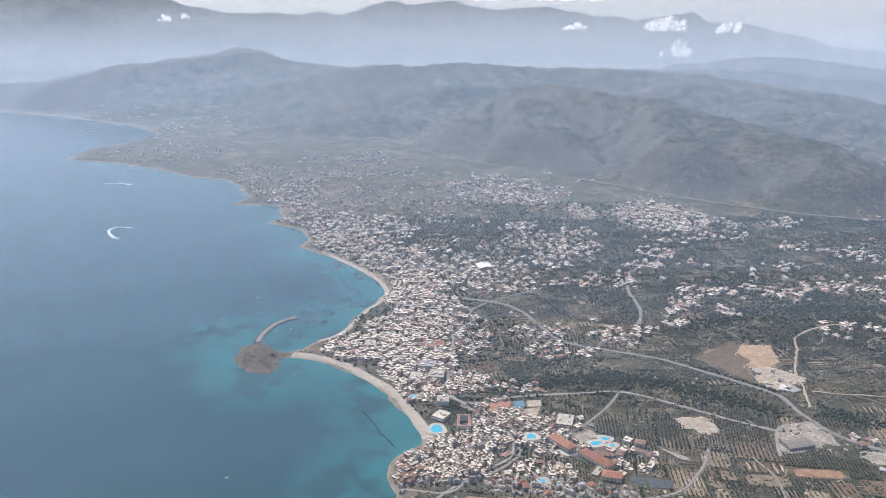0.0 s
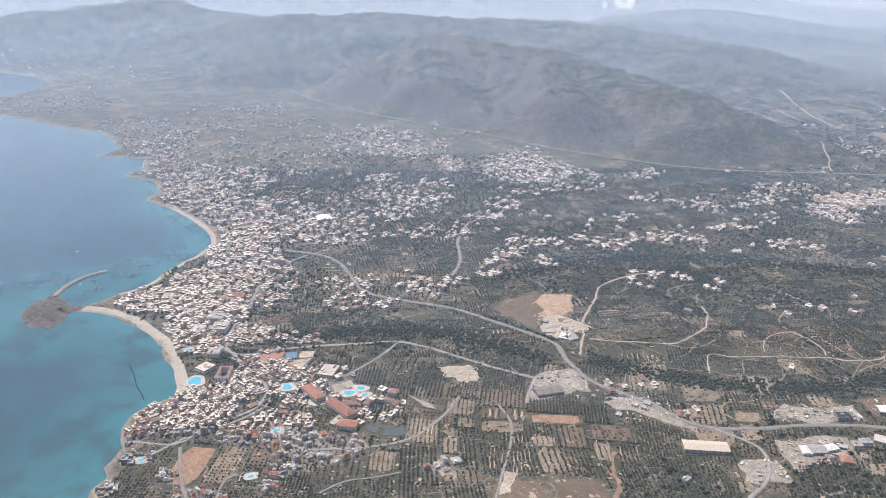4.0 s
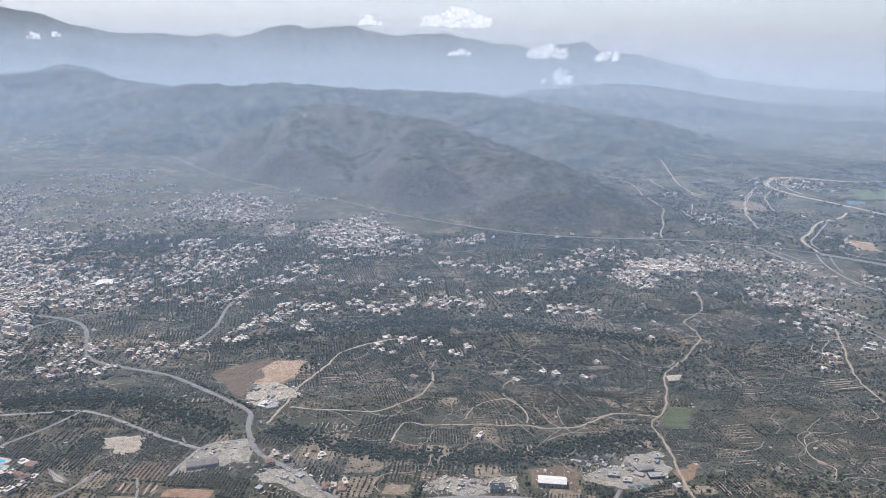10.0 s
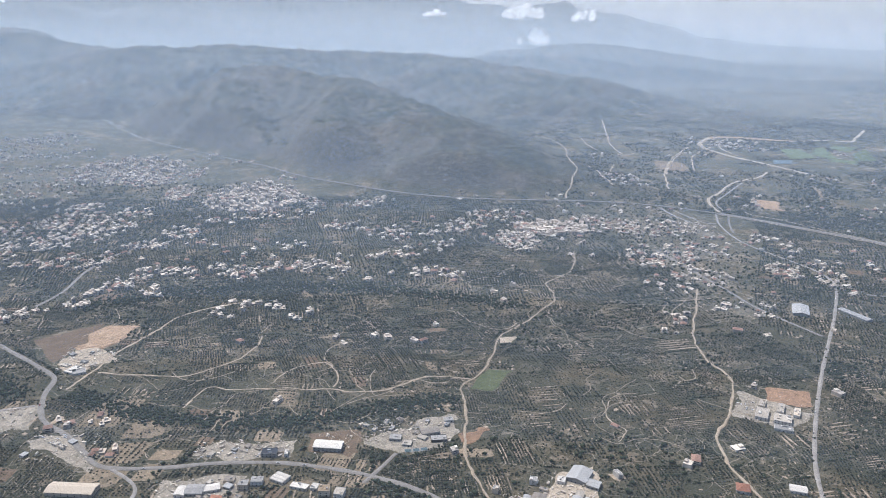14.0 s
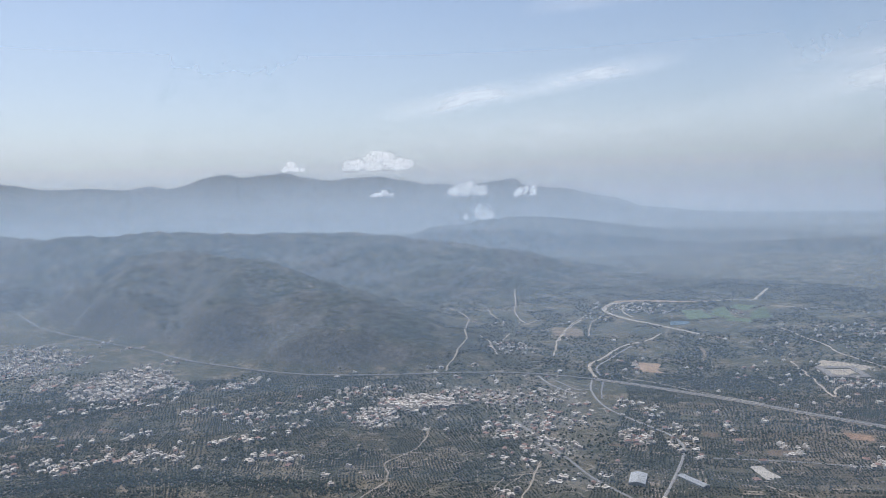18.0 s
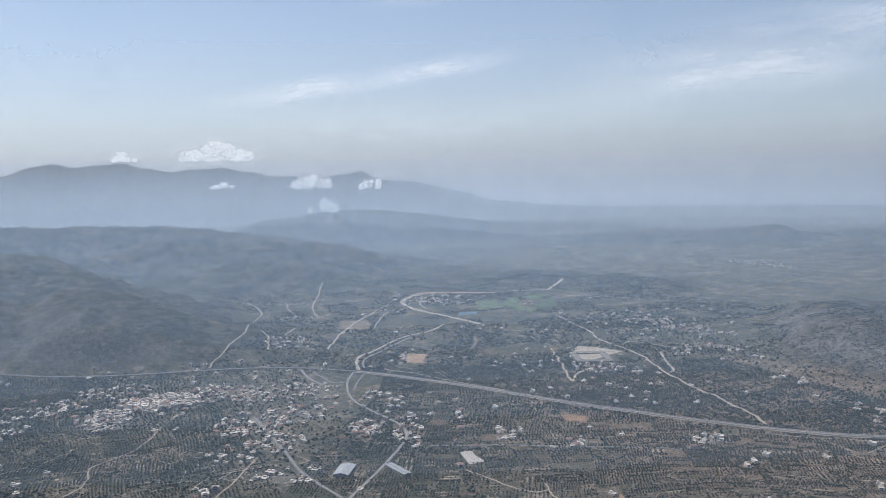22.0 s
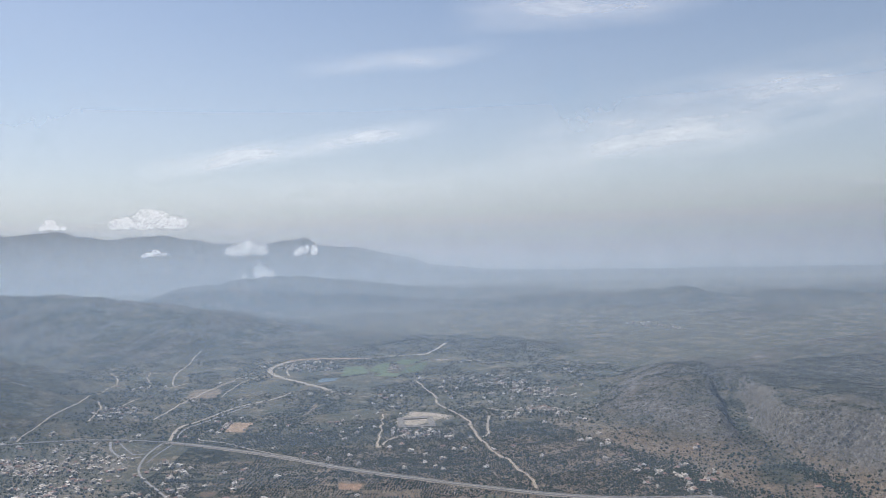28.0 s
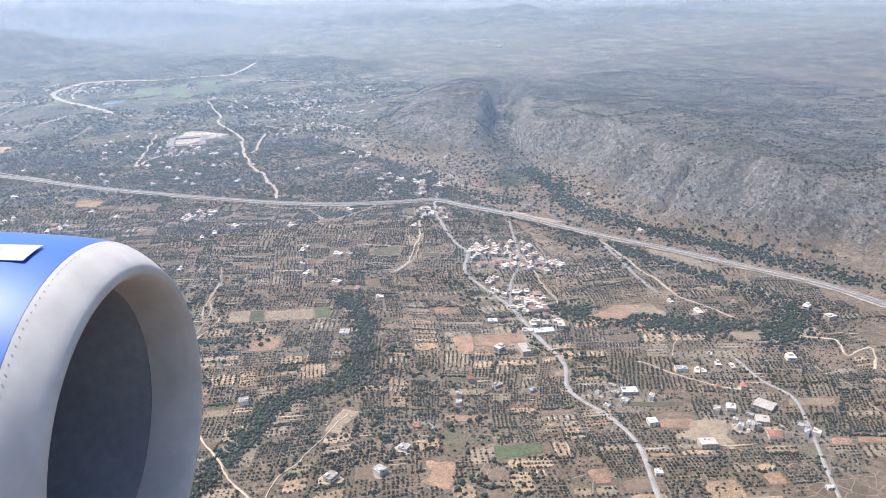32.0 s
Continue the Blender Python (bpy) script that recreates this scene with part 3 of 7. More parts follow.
def mesh_of(name, verts, faces, material, smooth=False):
    """A mesh from arrays of corners and of faces that all have as many corners."""
    me = bpy.data.meshes.new(name)
    verts, faces = np.asarray(verts, np.float32), np.asarray(faces, np.int32)
    per = faces.shape[1]
    me.vertices.add(len(verts))
    me.vertices.foreach_set("co", verts.ravel())
    me.loops.add(faces.size)
    me.loops.foreach_set("vertex_index", faces.ravel())
    me.polygons.add(len(faces))
    me.polygons.foreach_set("loop_start", np.arange(0, faces.size, per, dtype=np.int32))
    me.polygons.foreach_set("use_smooth", np.full(len(faces), smooth))
    for m in material if isinstance(material, (list, tuple)) else [material]:
        me.materials.append(m)
    me.update(calc_edges=True)
    me.validate()
    return me


def sheet_faces(nx, ny):
    k = np.arange(nx * ny).reshape(nx, ny)
    return np.stack([k[:-1, :-1], k[1:, :-1], k[1:, 1:], k[:-1, 1:]], -1).reshape(-1, 4)


def spread(me, name, values):
    layer = me.attributes.new(name, "FLOAT", "POINT")
    layer.data.foreach_set("value", np.asarray(values, np.float32).ravel())


def part(name, bm, material, parent, label=""):
    """Links a bmesh as one mesh object under a thing or a part."""
    me = bpy.data.meshes.new(name)
    bm.to_mesh(me)
    bm.free()
    me.materials.append(material)
    ob = new(name, me)
    ob.parent = parent
    return tagged(ob, label)


def box(x0, y0, z0, x1, y1, z1, bevel=0.0, bm=None):
    bm = bm or bmesh.new()
    made = bmesh.ops.create_cube(bm, size=1.0)["verts"]
    for v in made:
        v.co = Vector(((x0 + x1) / 2 + v.co.x * (x1 - x0), (y0 + y1) / 2 + v.co.y * (y1 - y0), (z0 + z1) / 2 + v.co.z * (z1 - z0)))
    if bevel:
        bmesh.ops.bevel(bm, geom=list({e for v in made for e in v.link_edges}), offset=bevel, segments=1, affect="EDGES")
    return bm


def curve_through(points, step):
    """Points every step metres or so along a smooth curve through the given ones."""
    p = np.array([points[0], *points, points[-1]], float)
    out = []
    for a, b, c, d in zip(p, p[1:], p[2:], p[3:]):
        n = max(2, int(np.hypot(*(c - b)[:2]) / step))
        for t in np.arange(n) / n:
            out.append(0.5 * (2 * b + (c - a) * t + (2 * a - 5 * b + 4 * c - d) * t * t + (3 * b - a - 3 * c + d) * t ** 3))
    return np.array([*out, p[-1]])


# ---- ground and sea ----
land = new("ground", mesh_of("ground", np.stack([XX, YY, ZZ], -1).reshape(-1, 3), sheet_faces(len(GX), len(GY)), LAND, True))
tagged(land, "dry brown coastal plain with stony hills and far mountains", "ground", kind="structure")
spread(land.data, "hill", np.where((XX < -88) & (YY > 376) & (YY < 436), 1.0, np.clip(np.maximum((HILL - 2.5) / 6, CLIFF * 1.2), 0, 1)))
NEAR_GORGE = np.clip((XX - 985) / 50, 0, 1) * np.clip((900 - YY) / 120, 0, 1) * np.clip((HILL - 3) / 6, 0, 1)
SLOPE = np.hypot(np.gradient(ZZ, GX, axis=0), np.gradient(ZZ, GY, axis=1))
spread(land.data, "crag", np.where((XX < -88) & (YY > 376) & (YY < 436), 0.8, np.clip(NEAR_GORGE * np.clip(0.45 + 0.5 * billow(XX, YY, 55, 4, 131) + (SLOPE - 0.25) / 0.6, 0.2, 1) + np.clip((SLOPE - 0.42) / 0.4, 0, 0.7) * (YY < 1400), 0, 1)))
spread(land.data, "red_earth", np.clip((XX - 620) / 160, 0, 1) * np.clip((620 - YY) / 120, 0, 1))
ROCKY = (XX < -88) & (YY > 376) & (YY < 436)
spread(land.data, "shore", np.where(ROCKY, 0.15, 1.0) * np.clip(1.4 - SHORE / 3.0, 0, 1))

SX = steps_of((-5200, -900, 120), (-900, -300, 30), (-300, 20, 5), (20, 200, 60))
SY = steps_of((-3000, 100, 150), (100, 260, 20), (260, 760, 5), (760, 1800, 30), (1800, 5200, 150))
sx, sy = np.meshgrid(SX, SY, indexing="ij")
sea = new("water", mesh_of("water", np.stack([sx, sy, 0 * sx], -1).reshape(-1, 3), sheet_faces(len(SX), len(SY)), SEA, True))
tagged(sea, "calm blue sea turning turquoise along the shallow bays", "sea", kind="structure")
off = -from_shore(sx, sy)
spread(sea.data, "shallow", np.clip(1.0 - off / (46 + 30 * billow(sx, sy, 60, 2, 5)), 0, 1) ** 0.8 * np.clip((900 - sy) / 300, 0.35, 1))

# ---- haze ----
FLIGHT = [(-40.0, 6.0), (330.0, 6.0), (740.0, -100.0)]


def veil_line(away):
    """A line that keeps that distance from the flight, open behind it, with the way inward at each point."""
    out = []
    for a in np.radians(np.arange(-30, 211, 3.0)):
        way = np.array([math.cos(a), math.sin(a)])
        out.append(np.concatenate([np.array(max(FLIGHT, key=lambda p: p[0] * way[0] + p[1] * way[1])) + away * way, -way]))
    fine = []
    for a, b in zip(out, out[1:]):
        n = max(1, int(np.hypot(*(b - a)[:2]) / 50))
        fine += [a + (b - a) * k / n for k in range(n)]
    return np.array(fine + [out[-1]])


# Haze is painted by sheet tints set by distance; nearest also imitate window glare.
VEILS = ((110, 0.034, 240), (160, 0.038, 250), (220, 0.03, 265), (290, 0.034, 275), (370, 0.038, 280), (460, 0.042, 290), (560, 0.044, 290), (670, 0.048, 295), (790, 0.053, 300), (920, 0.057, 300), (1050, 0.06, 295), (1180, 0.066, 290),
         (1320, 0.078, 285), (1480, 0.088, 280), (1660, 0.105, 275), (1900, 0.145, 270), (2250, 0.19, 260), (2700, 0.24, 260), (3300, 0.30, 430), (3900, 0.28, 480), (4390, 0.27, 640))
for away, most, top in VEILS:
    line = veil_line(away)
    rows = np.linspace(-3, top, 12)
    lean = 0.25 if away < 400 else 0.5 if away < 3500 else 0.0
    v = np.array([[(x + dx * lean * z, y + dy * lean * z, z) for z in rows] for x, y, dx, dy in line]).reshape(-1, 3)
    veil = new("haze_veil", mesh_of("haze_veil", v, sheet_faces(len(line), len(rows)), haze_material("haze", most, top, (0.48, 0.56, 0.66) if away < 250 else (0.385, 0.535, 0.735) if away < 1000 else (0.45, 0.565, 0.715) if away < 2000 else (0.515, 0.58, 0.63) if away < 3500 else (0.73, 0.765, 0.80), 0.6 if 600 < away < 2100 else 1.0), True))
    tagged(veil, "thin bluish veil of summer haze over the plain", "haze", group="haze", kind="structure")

# pale high haze that whitens the sky all round, above the far range
ring_a, ring_e = np.meshgrid(np.radians(np.arange(0, 361, 6.0)), np.radians(np.arange(-4, 37, 2.0)), indexing="ij")
away = 4860 / (1 + 0.5 * np.tan(ring_e))
co = np.stack([365 + away * np.cos(ring_a), -50 + away * np.sin(ring_a), away * np.tan(ring_e)], -1)
# The sheet's pale tint and fading edge imitate haze brightness in the sky.
far_haze = new("far_haze", mesh_of("far_haze", co.reshape(-1, 3), sheet_faces(*ring_a.shape), cloud_material("high_haze", 0.0006, 0.0, 0.42, 0.68, tint=(0.73, 0.75, 0.785)), True))
spread(far_haze.data, "edge", np.clip(1.0 - np.clip(ring_e, 0, 9) / radians(35), 0, 1) ** 1.9)
tagged(far_haze, "pale milky summer haze low in the sky", "haze", group="haze", kind="structure")

# ---- roads ----
ROAD_POINTS = []


def road(name, points, wide, material, label, lift=0.22, kind="structure"):
    line = curve_through(points, 1.6 if material is DIRT else 3.0)
    if material is DIRT:
        # unmade roads wander round trees and walls
        line = line + 2.4 * np.stack([billow(line[:, 0], line[:, 1], 13, 4, 201), billow(line[:, 0], line[:, 1], 13, 4, 211)], 1)
        wide = wide * 0.64
    ahead = np.gradient(line, axis=0)
    ahead /= np.linalg.norm(ahead, axis=1)[:, None] + 1e-9
    side = np.stack([-ahead[:, 1], ahead[:, 0]], 1)
    ROAD_POINTS.append((line, wide))
    if material is DIRT:
        wide = wide * (0.55 + 0.95 * lattice(line[:, 0], line[:, 1], 5, 221))
    else:
        wide = wide * (1 + 0.12 * np.sin(np.arange(len(line)) * 0.9))
    rows = []
    for k, drop in ((-0.5, -0.12), (-0.44, 0.0), (0.0, 0.04), (0.44, 0.0), (0.5, -0.12)):
        p = line + side * (wide * k)[:, None]
        rows.append(np.column_stack([p, height(p[:, 0], p[:, 1]) + lift + drop]))
    v = np.stack(rows, 1)
    ob = new(name, mesh_of(name, v.reshape(-1, 3), sheet_faces(len(line), 5)[:, ::-1], material, True))
    return tagged(ob, label, "road", kind=kind)


MAIN, LANE, TRACK = "pale worn asphalt main road across the plain", "narrow pale country lane between groves", "light dirt track between olive trees"
road("road", [(0, 505), (35, 493), (52, 476), (63, 447), (73, 427), (96, 415), (122, 404), (143, 387), (163, 369), (174, 357), (176, 340), (184, 318), (200, 303), (211, 290),
              (223, 278), (246, 276), (266, 278), (291, 277), (311, 272), (327, 266), (342, 258), (354, 248), (362, 234), (366, 221), (372, 190), (380, 120)], 2.6, ASPHALT, MAIN)
road("road", [(-12, 377), (11, 350), (33, 355), (50, 358), (73, 360), (90, 362), (104, 357), (119, 347), (139, 333), (158, 322)], 1.9, ASPHALT, "curving pale asphalt bypass below the resort")
road("road", [(184, 345), (191, 372), (196, 390), (208, 416), (224, 441), (260, 454)], 2.0, DIRT, LANE)
road("road", [(125, 455), (132, 480), (133, 520), (144, 559), (168, 580), (178, 603)], 2.2, ASPHALT, LANE)
road("road", [(192, 362), (211, 359), (236, 357), (255, 370), (266, 388), (268, 402)], 1.6, DIRT, TRACK)
road("road", [(480, 551), (465, 505), (442, 477), (442, 451), (420, 419), (399, 395), (385, 356), (372, 338), (370, 313), (369, 300), (366, 275), (370, 255), (373, 237), (375, 215), (380, 180)], 1.7, DIRT, LANE)
road("road", [(634, 652), (623, 620), (618, 585), (619, 560), (625, 535), (633, 509), (638, 490), (637, 471), (629, 453), (613, 427), (598, 404), (580, 378), (548, 331), (516, 280), (499, 247), (489, 214), (475, 150)], 1.9, ASPHALT, "long straight asphalt road to the inland village")
road("road", [(579, 383), (563, 427), (556, 471), (542, 551)], 2.0, ASPHALT, LANE)
road("road", [(539, 462), (507, 390), (501, 360), (504, 334), (494, 311), (476, 287), (471, 273), (471, 249), (474, 234), (475, 214)], 1.9, DIRT, LANE)
for shift in (-1.0, 1.0):
    road("motorway", [(x + shift * 0.75, y + shift * 0.75) for x, y in MOTORWAY[:16]], 1.0, ASPHALT, "pale carriageway of the motorway along the foot of the hills", 0.9)
    road("motorway", [(x + shift * 1.3, y + shift * 1.3) for x, y in MOTORWAY[15:]], 1.8, ASPHALT, "pale carriageway of the motorway across the inland plain", 0.9)
road("motorway_verge", MOTORWAY[:16], 3.2, MEADOW, "scrubby embankment under the motorway", 0.5)
road("motorway_verge", MOTORWAY[15:], 6.6, SANDY, "bare earth embankment under the motorway", 0.5)
road("road", [(511, 714), (545, 810), (556, 889), (577, 1006), (563, 1084)], 2.6, DIRT, LANE)
road("road", [(640, 659), (648, 702), (673, 734), (714, 787), (752, 810), (775, 835)], 3.0, SANDY, "pale dusty slip road climbing from the motorway junction")
road("road", [(646, 664), (653, 695), (680, 731), (720, 783)], 1.8, ASPHALT, "second lane of the slip road")
road("road", [(591, 676), (594, 644), (604, 618), (618, 613)], 2.2, ASPHALT, "curved motorway ramp")
road("road", [(598, 672), (605, 644), (612, 623), (621, 621)], 1.6, ASPHALT, "curved motorway ramp")
road("road", [(642, 644), (631, 617), (623, 592)], 1.6, ASPHALT, "curved motorway ramp")
road("road", [(664, 657), (666, 647), (684, 629), (708, 589), (738, 547)], 1.3, SANDY, "pale service road beside the motorway", 0.6)
road("road", [(653, 827), (695, 925), (747, 1000)], 2.2, DIRT, LANE)
road("road", [(815, 828), (796, 890), (777, 940), (767, 990), (775, 1030), (804, 1068)], 7.0, SANDY, "wide bare earthwork road round the golf course")
road("road", [(804, 1068), (840, 1076), (878, 1066), (919, 1046)], 9.0, ORANGE, "broad tan earthwork strip above the golf course")
road("road", [(832, 1069), (804, 1033), (789, 992), (787, 954)], 2.6, SANDY, "pale inner drive of the golf course")
road("road", [(919, 1042), (963, 1050), (998, 1037), (1020, 1062), (1056, 1098)], 4.0, SANDY, "pale cut of a new road behind the golf course")
road("road", [(990, 997), (1032, 959), (1070, 923), (1079, 894)], 2.0, SANDY, LANE)
road("road", [(915, 667), (929, 672), (944, 646), (956, 633), (975, 632), (999, 631), (1010, 601)], 3.0, DIRT, LANE)
road("road", [(928, 621), (913, 590), (901, 559), (892, 553)], 2.2, SANDY, LANE)
road("road", [(838, 676), (827, 640), (814, 598), (801, 557), (818, 579), (835, 589)], 2.6, DIRT, TRACK)
road("road", [(925, 845), (917, 783), (915, 745), (903, 697), (904, 645), (903, 608), (894, 576), (889, 549), (883, 515), (883, 480), (881, 450), (877, 424), (871, 406)], 3.4, DIRT, LANE)
road("road", [(971, 356), (952, 324), (935, 272), (931, 248), (916, 224), (914, 196), (913, 177), (907, 148), (902, 122), (891, 104), (892, 81), (889, 64), (877, 43), (860, 10)], 1.8, ASPHALT, "asphalt lane winding through the village")
road("road", [(913, 177), (930, 202), (951, 226), (980, 280), (986, 296)], 1.4, ASPHALT, LANE)
road("road", [(957, 237), (945, 202), (935, 171)], 1.2, DIRT, LANE)
road("road", [(964, 90), (959, 73), (959, 59), (948, 44), (924, 16), (900, -15)], 1.4, ASPHALT, LANE)
road("road", [(1007, 227), (1000, 195), (994, 172), (989, 146), (993, 116)], 1.8, DIRT, "dusty service road below the motorway")
road("road", [(1004, 89), (1014, 80), (1005, 69), (1019, 69), (1005, 56)], 1.6, DIRT, TRACK)
road("road", [(763, 145), (764, 130), (766, 118), (767, 108), (768, 80)], 1.1, DIRT, TRACK)
road("road", [(779, 224), (789, 245), (792, 262), (803, 279), (807, 299)], 1.1, DIRT, TRACK)
road("road", [(770, 95), (776, 106), (795, 118), (813, 132)], 0.9, DIRT, TRACK)
road("road", [(885, 243), (904, 259), (925, 289)], 1.1, DIRT, TRACK)
road("road", [(242, 325), (252, 344), (263, 340), (304, 339), (318, 335), (334, 337), (355, 348), (378, 345)], 1.3, DIRT, TRACK)
road("road", [(279, 345), (284, 356), (292, 364), (304, 367), (312, 350), (310, 340)], 1.1, DIRT, TRACK)
road("road", [(2, 370), (7, 434), (17, 472), (25, 487), (46, 504), (90, 534), (120, 560)], 1.5, ASPHALT, "straight town street between hotels")
road("road", [(-8, 262), (13, 285), (29, 298), (32, 315), (23, 328), (13, 345), (5, 357), (2, 372)], 1.5, ASPHALT, "winding resort street")
road("road", [(-17, 275), (2, 272), (8, 278), (19, 285), (29, 294), (35, 304), (32, 314), (30, 321), (19, 336), (9, 347)], 1.4, ASPHALT, "winding pale street through the resort village")
road("road", [(-1, 365), (6, 390), (6, 438), (9, 467)], 1.4, ASPHALT, "straight town street between hotels")
road("road", [(66, 325), (82, 345), (91, 360)], 1.5, ASPHALT, LANE)
road("road", [(5, 270), (9, 255), (13, 244), (18, 234), (22, 223), (27, 205)], 1.4, ASPHALT, "pale street running down through the gardens")
road("road", [(34, 296), (39, 285), (47, 272), (56, 267), (63, 267), (80, 268), (97, 273), (108, 285), (115, 295), (120, 306)], 1.4, ASPHALT, "pale lane winding round the hotel gardens")
road("road", [(29, 224), (31, 229), (27, 237), (28, 248), (32, 251)], 0.9, ASPHALT, "narrow garden lane")
road("road", [(64, 239), (73, 246), (84, 248), (94, 251)], 0.9, ASPHALT, "narrow garden lane")
road("road", [(137, 299), (141, 285), (139, 269), (133, 248), (128, 231), (123, 224), (118, 205)], 1.1, ASPHALT, LANE)
road("road", [(150, 300), (154, 313), (160, 325), (176, 330)], 1.6, ASPHALT, LANE)
road("road", [(227, 276), (240, 262), (236, 244), (222, 230)], 1.6, ASPHALT, LANE)
road("road", [(325, 261), (331, 270), (338, 281)], 1.8, ASPHALT, LANE)

for points in ([(686, 1205), (662, 1092), (645, 1013), (645, 954), (662, 967)],
               [(615, 1060), (612, 1011), (618, 985)],
               [(568, 848), (572, 809), (566, 745)],
               [(625, 745), (654, 835), (685, 901), (717, 954)],
               [(694, 851), (722, 925), (752, 973)],
               [(592, 840), (608, 879)]):
    road("road", points, 2.8, DIRT, "pale zigzag track on the scrubby slope")
for points, wide in (([(656, 401), (664, 384), (670, 371), (679, 359), (688, 358)], 1.2), ([(690, 367), (689, 344), (696, 329), (703, 317), (706, 299), (712, 270)], 1.3),
                     ([(882, 371), (885, 341), (902, 344), (923, 352)], 1.3), ([(941, 321), (923, 289), (907, 267), (894, 251), (883, 243)], 1.3), ([(884, 291), (897, 284), (905, 273)], 1.0),
                     ([(801, 278), (794, 264), (788, 253), (784, 238), (792, 235), (784, 225), (777, 217), (771, 206), (772, 198)], 1.2), ([(928, 109), (935, 92), (941, 81), (950, 70)], 1.1),
                     ([(725, 230), (727, 212), (741, 204), (748, 190)], 1.2)):
    road("road", points, wide, DIRT, TRACK)
road("road", [(646, 447), (673, 438), (694, 431), (727, 415), (759, 401), (791, 386), (808, 381)], 1.3, ASPHALT, "pale straight lane between farms and orchards")
road("road", [(851, 405), (872, 380), (906, 358), (930, 345)], 1.2, DIRT, "pale service lane beside the motorway")
road("road", [(1003, 217), (996, 195), (987, 171), (983, 154)], 1.9, ASPHALT, "double lane leading down from the motorway")

# footpaths and farm tracks that wander between the groves
paths_rng = np.random.RandomState(31)
made_paths = 0
while made_paths < 115:
    x, y, a = paths_rng.rand() * 1150 - 20, 60 + paths_rng.rand() ** 1.3 * 600, paths_rng.rand() * 6.283
    if made_paths % 2:
        x, y = 180 + paths_rng.rand() * 330, 310 + paths_rng.rand() * 190
    points = []
    for k in range(4 + paths_rng.randint(4)):
        if inland(x, y) < 14 or upland(x, y) > 4 or to_line(np.array([x]), np.array([y]), FLIGHT)[0][0] < 100:
            break
        points.append((x, y))
        a += paths_rng.randn() * 0.55
        x, y = x + 9 * math.cos(a), y + 9 * math.sin(a)
    if len(points) > 3:
        road("farm_track", points, 0.30 + 0.36 * paths_rng.rand(), DIRT, "pale footworn track between olive groves", 0.2)
        made_paths += 1

# ---- where nothing grows ----
CX0, CY0 = -330.0, -80.0
TAKEN = np.zeros((1560, 1260), bool)


def claim(x, y, reach):
    i0, i1, j0, j1 = int(x - reach - CX0), int(x + reach - CX0) + 1, int(y - reach - CY0), int(y + reach - CY0) + 1
    if i1 > 0 and j1 > 0:
        TAKEN[max(i0, 0):max(i1, 0), max(j0, 0):max(j1, 0)] = True


def is_free(x, y):
    i, j = np.clip((x - CX0).astype(int), 0, 1559), np.clip((y - CY0).astype(int), 0, 1259)
    return ~TAKEN[i, j]


for line, wide in ROAD_POINTS:
    for x, y in curve_through(line, 0.8) if len(line) < 20 else line:
        claim(x, y, wide / 2)

# ---- fields ----


def field(name, corners, material, label, lift=0.12, grid=5, category="field", rag=2.4):
    """A worked plot of land that follows the ground, with a low ragged edge."""
    (ax, ay), (bx, by), (cx, cy), (dx, dy) = corners
    u, v = np.meshgrid(np.linspace(0, 1, grid + 1), np.linspace(0, 1, grid + 1), indexing="ij")
    x = (ax * (1 - u) + bx * u) * (1 - v) + (dx * (1 - u) + cx * u) * v
    y = (ay * (1 - u) + by * u) * (1 - v) + (dy * (1 - u) + cy * u) * v
    x, y = x + rag * billow(x, y, 8, 3, 13), y + rag * billow(x, y, 8, 3, 19)
    z = height(x, y) + lift
    rim = (u == 0) | (u == 1) | (v == 0) | (v == 1)
    z = np.where(rim, z - lift - 0.05, z)
    ob = new(name, mesh_of(name, np.stack([x, y, z], -1).reshape(-1, 3), sheet_faces(grid + 1, grid + 1), material, False))
    return tagged(ob, label, category, kind="structure" if category == "ground" else "")


def bare_field(name, corners, material, label, **more):
    xs, ys = [c[0] for c in corners], [c[1] for c in corners]
    gx, gy = np.meshgrid(np.arange(min(xs), max(xs), 0.9), np.arange(min(ys), max(ys), 0.9))
    for x, y in np.column_stack([gx.ravel(), gy.ravel()])[inside(gx.ravel(), gy.ravel(), list(corners))]:
        claim(x, y, 0.6)
    more["grid"] = 14
    if name in ("quarry_yard", "quarry_bank", "gravel_yard", "bare_plot", "works_yard"):
        more["rag"] = 6.0
    return field(name, corners, material, label, **more)


bare_field("ploughed_field", [(144, 406), (166, 372), (176, 400), (175, 428)], BROWN, "fallow grey-brown field beside the quarry", grid=8)
bare_field("quarry_yard", [(166, 371), (182, 362), (198, 380), (176, 396)], SANDY, "pale dug-out gravel yard of a building site", grid=8)
bare_field("quarry_bank", [(172, 394), (188, 388), (194, 420), (178, 424)], ORANGE, "steep orange-tan cut bank of the quarry", grid=8, lift=0.5)
bare_field("bare_plot", [(112, 336), (118, 318), (131, 323), (127, 337)], SANDY, "bare sandy plot ringed by scrub", grid=8)
bare_field("ploughed_field", [(510, 309), (529, 305), (537, 320), (516, 325)], RED, "reddish ploughed plot beside the school", grid=6)
bare_field("terrace_field", [(373, 335), (385, 331), (398, 352), (386, 354)], GRASS, "green irrigated vegetable terraces in rows", grid=6)
bare_field("bare_plot", [(367, 293), (369, 286), (379, 295), (376, 299)], RED, "orange bare earth plot beside the lane", grid=4)
bare_field("stubble_field", [(793, 229), (803, 225), (806, 236), (797, 240)], TAN, "tan dry stubble strip", grid=4)
bare_field("crop_field", [(803, 225), (809, 222), (812, 233), (806, 236)], GRASS, "dull green crop strip", grid=4)
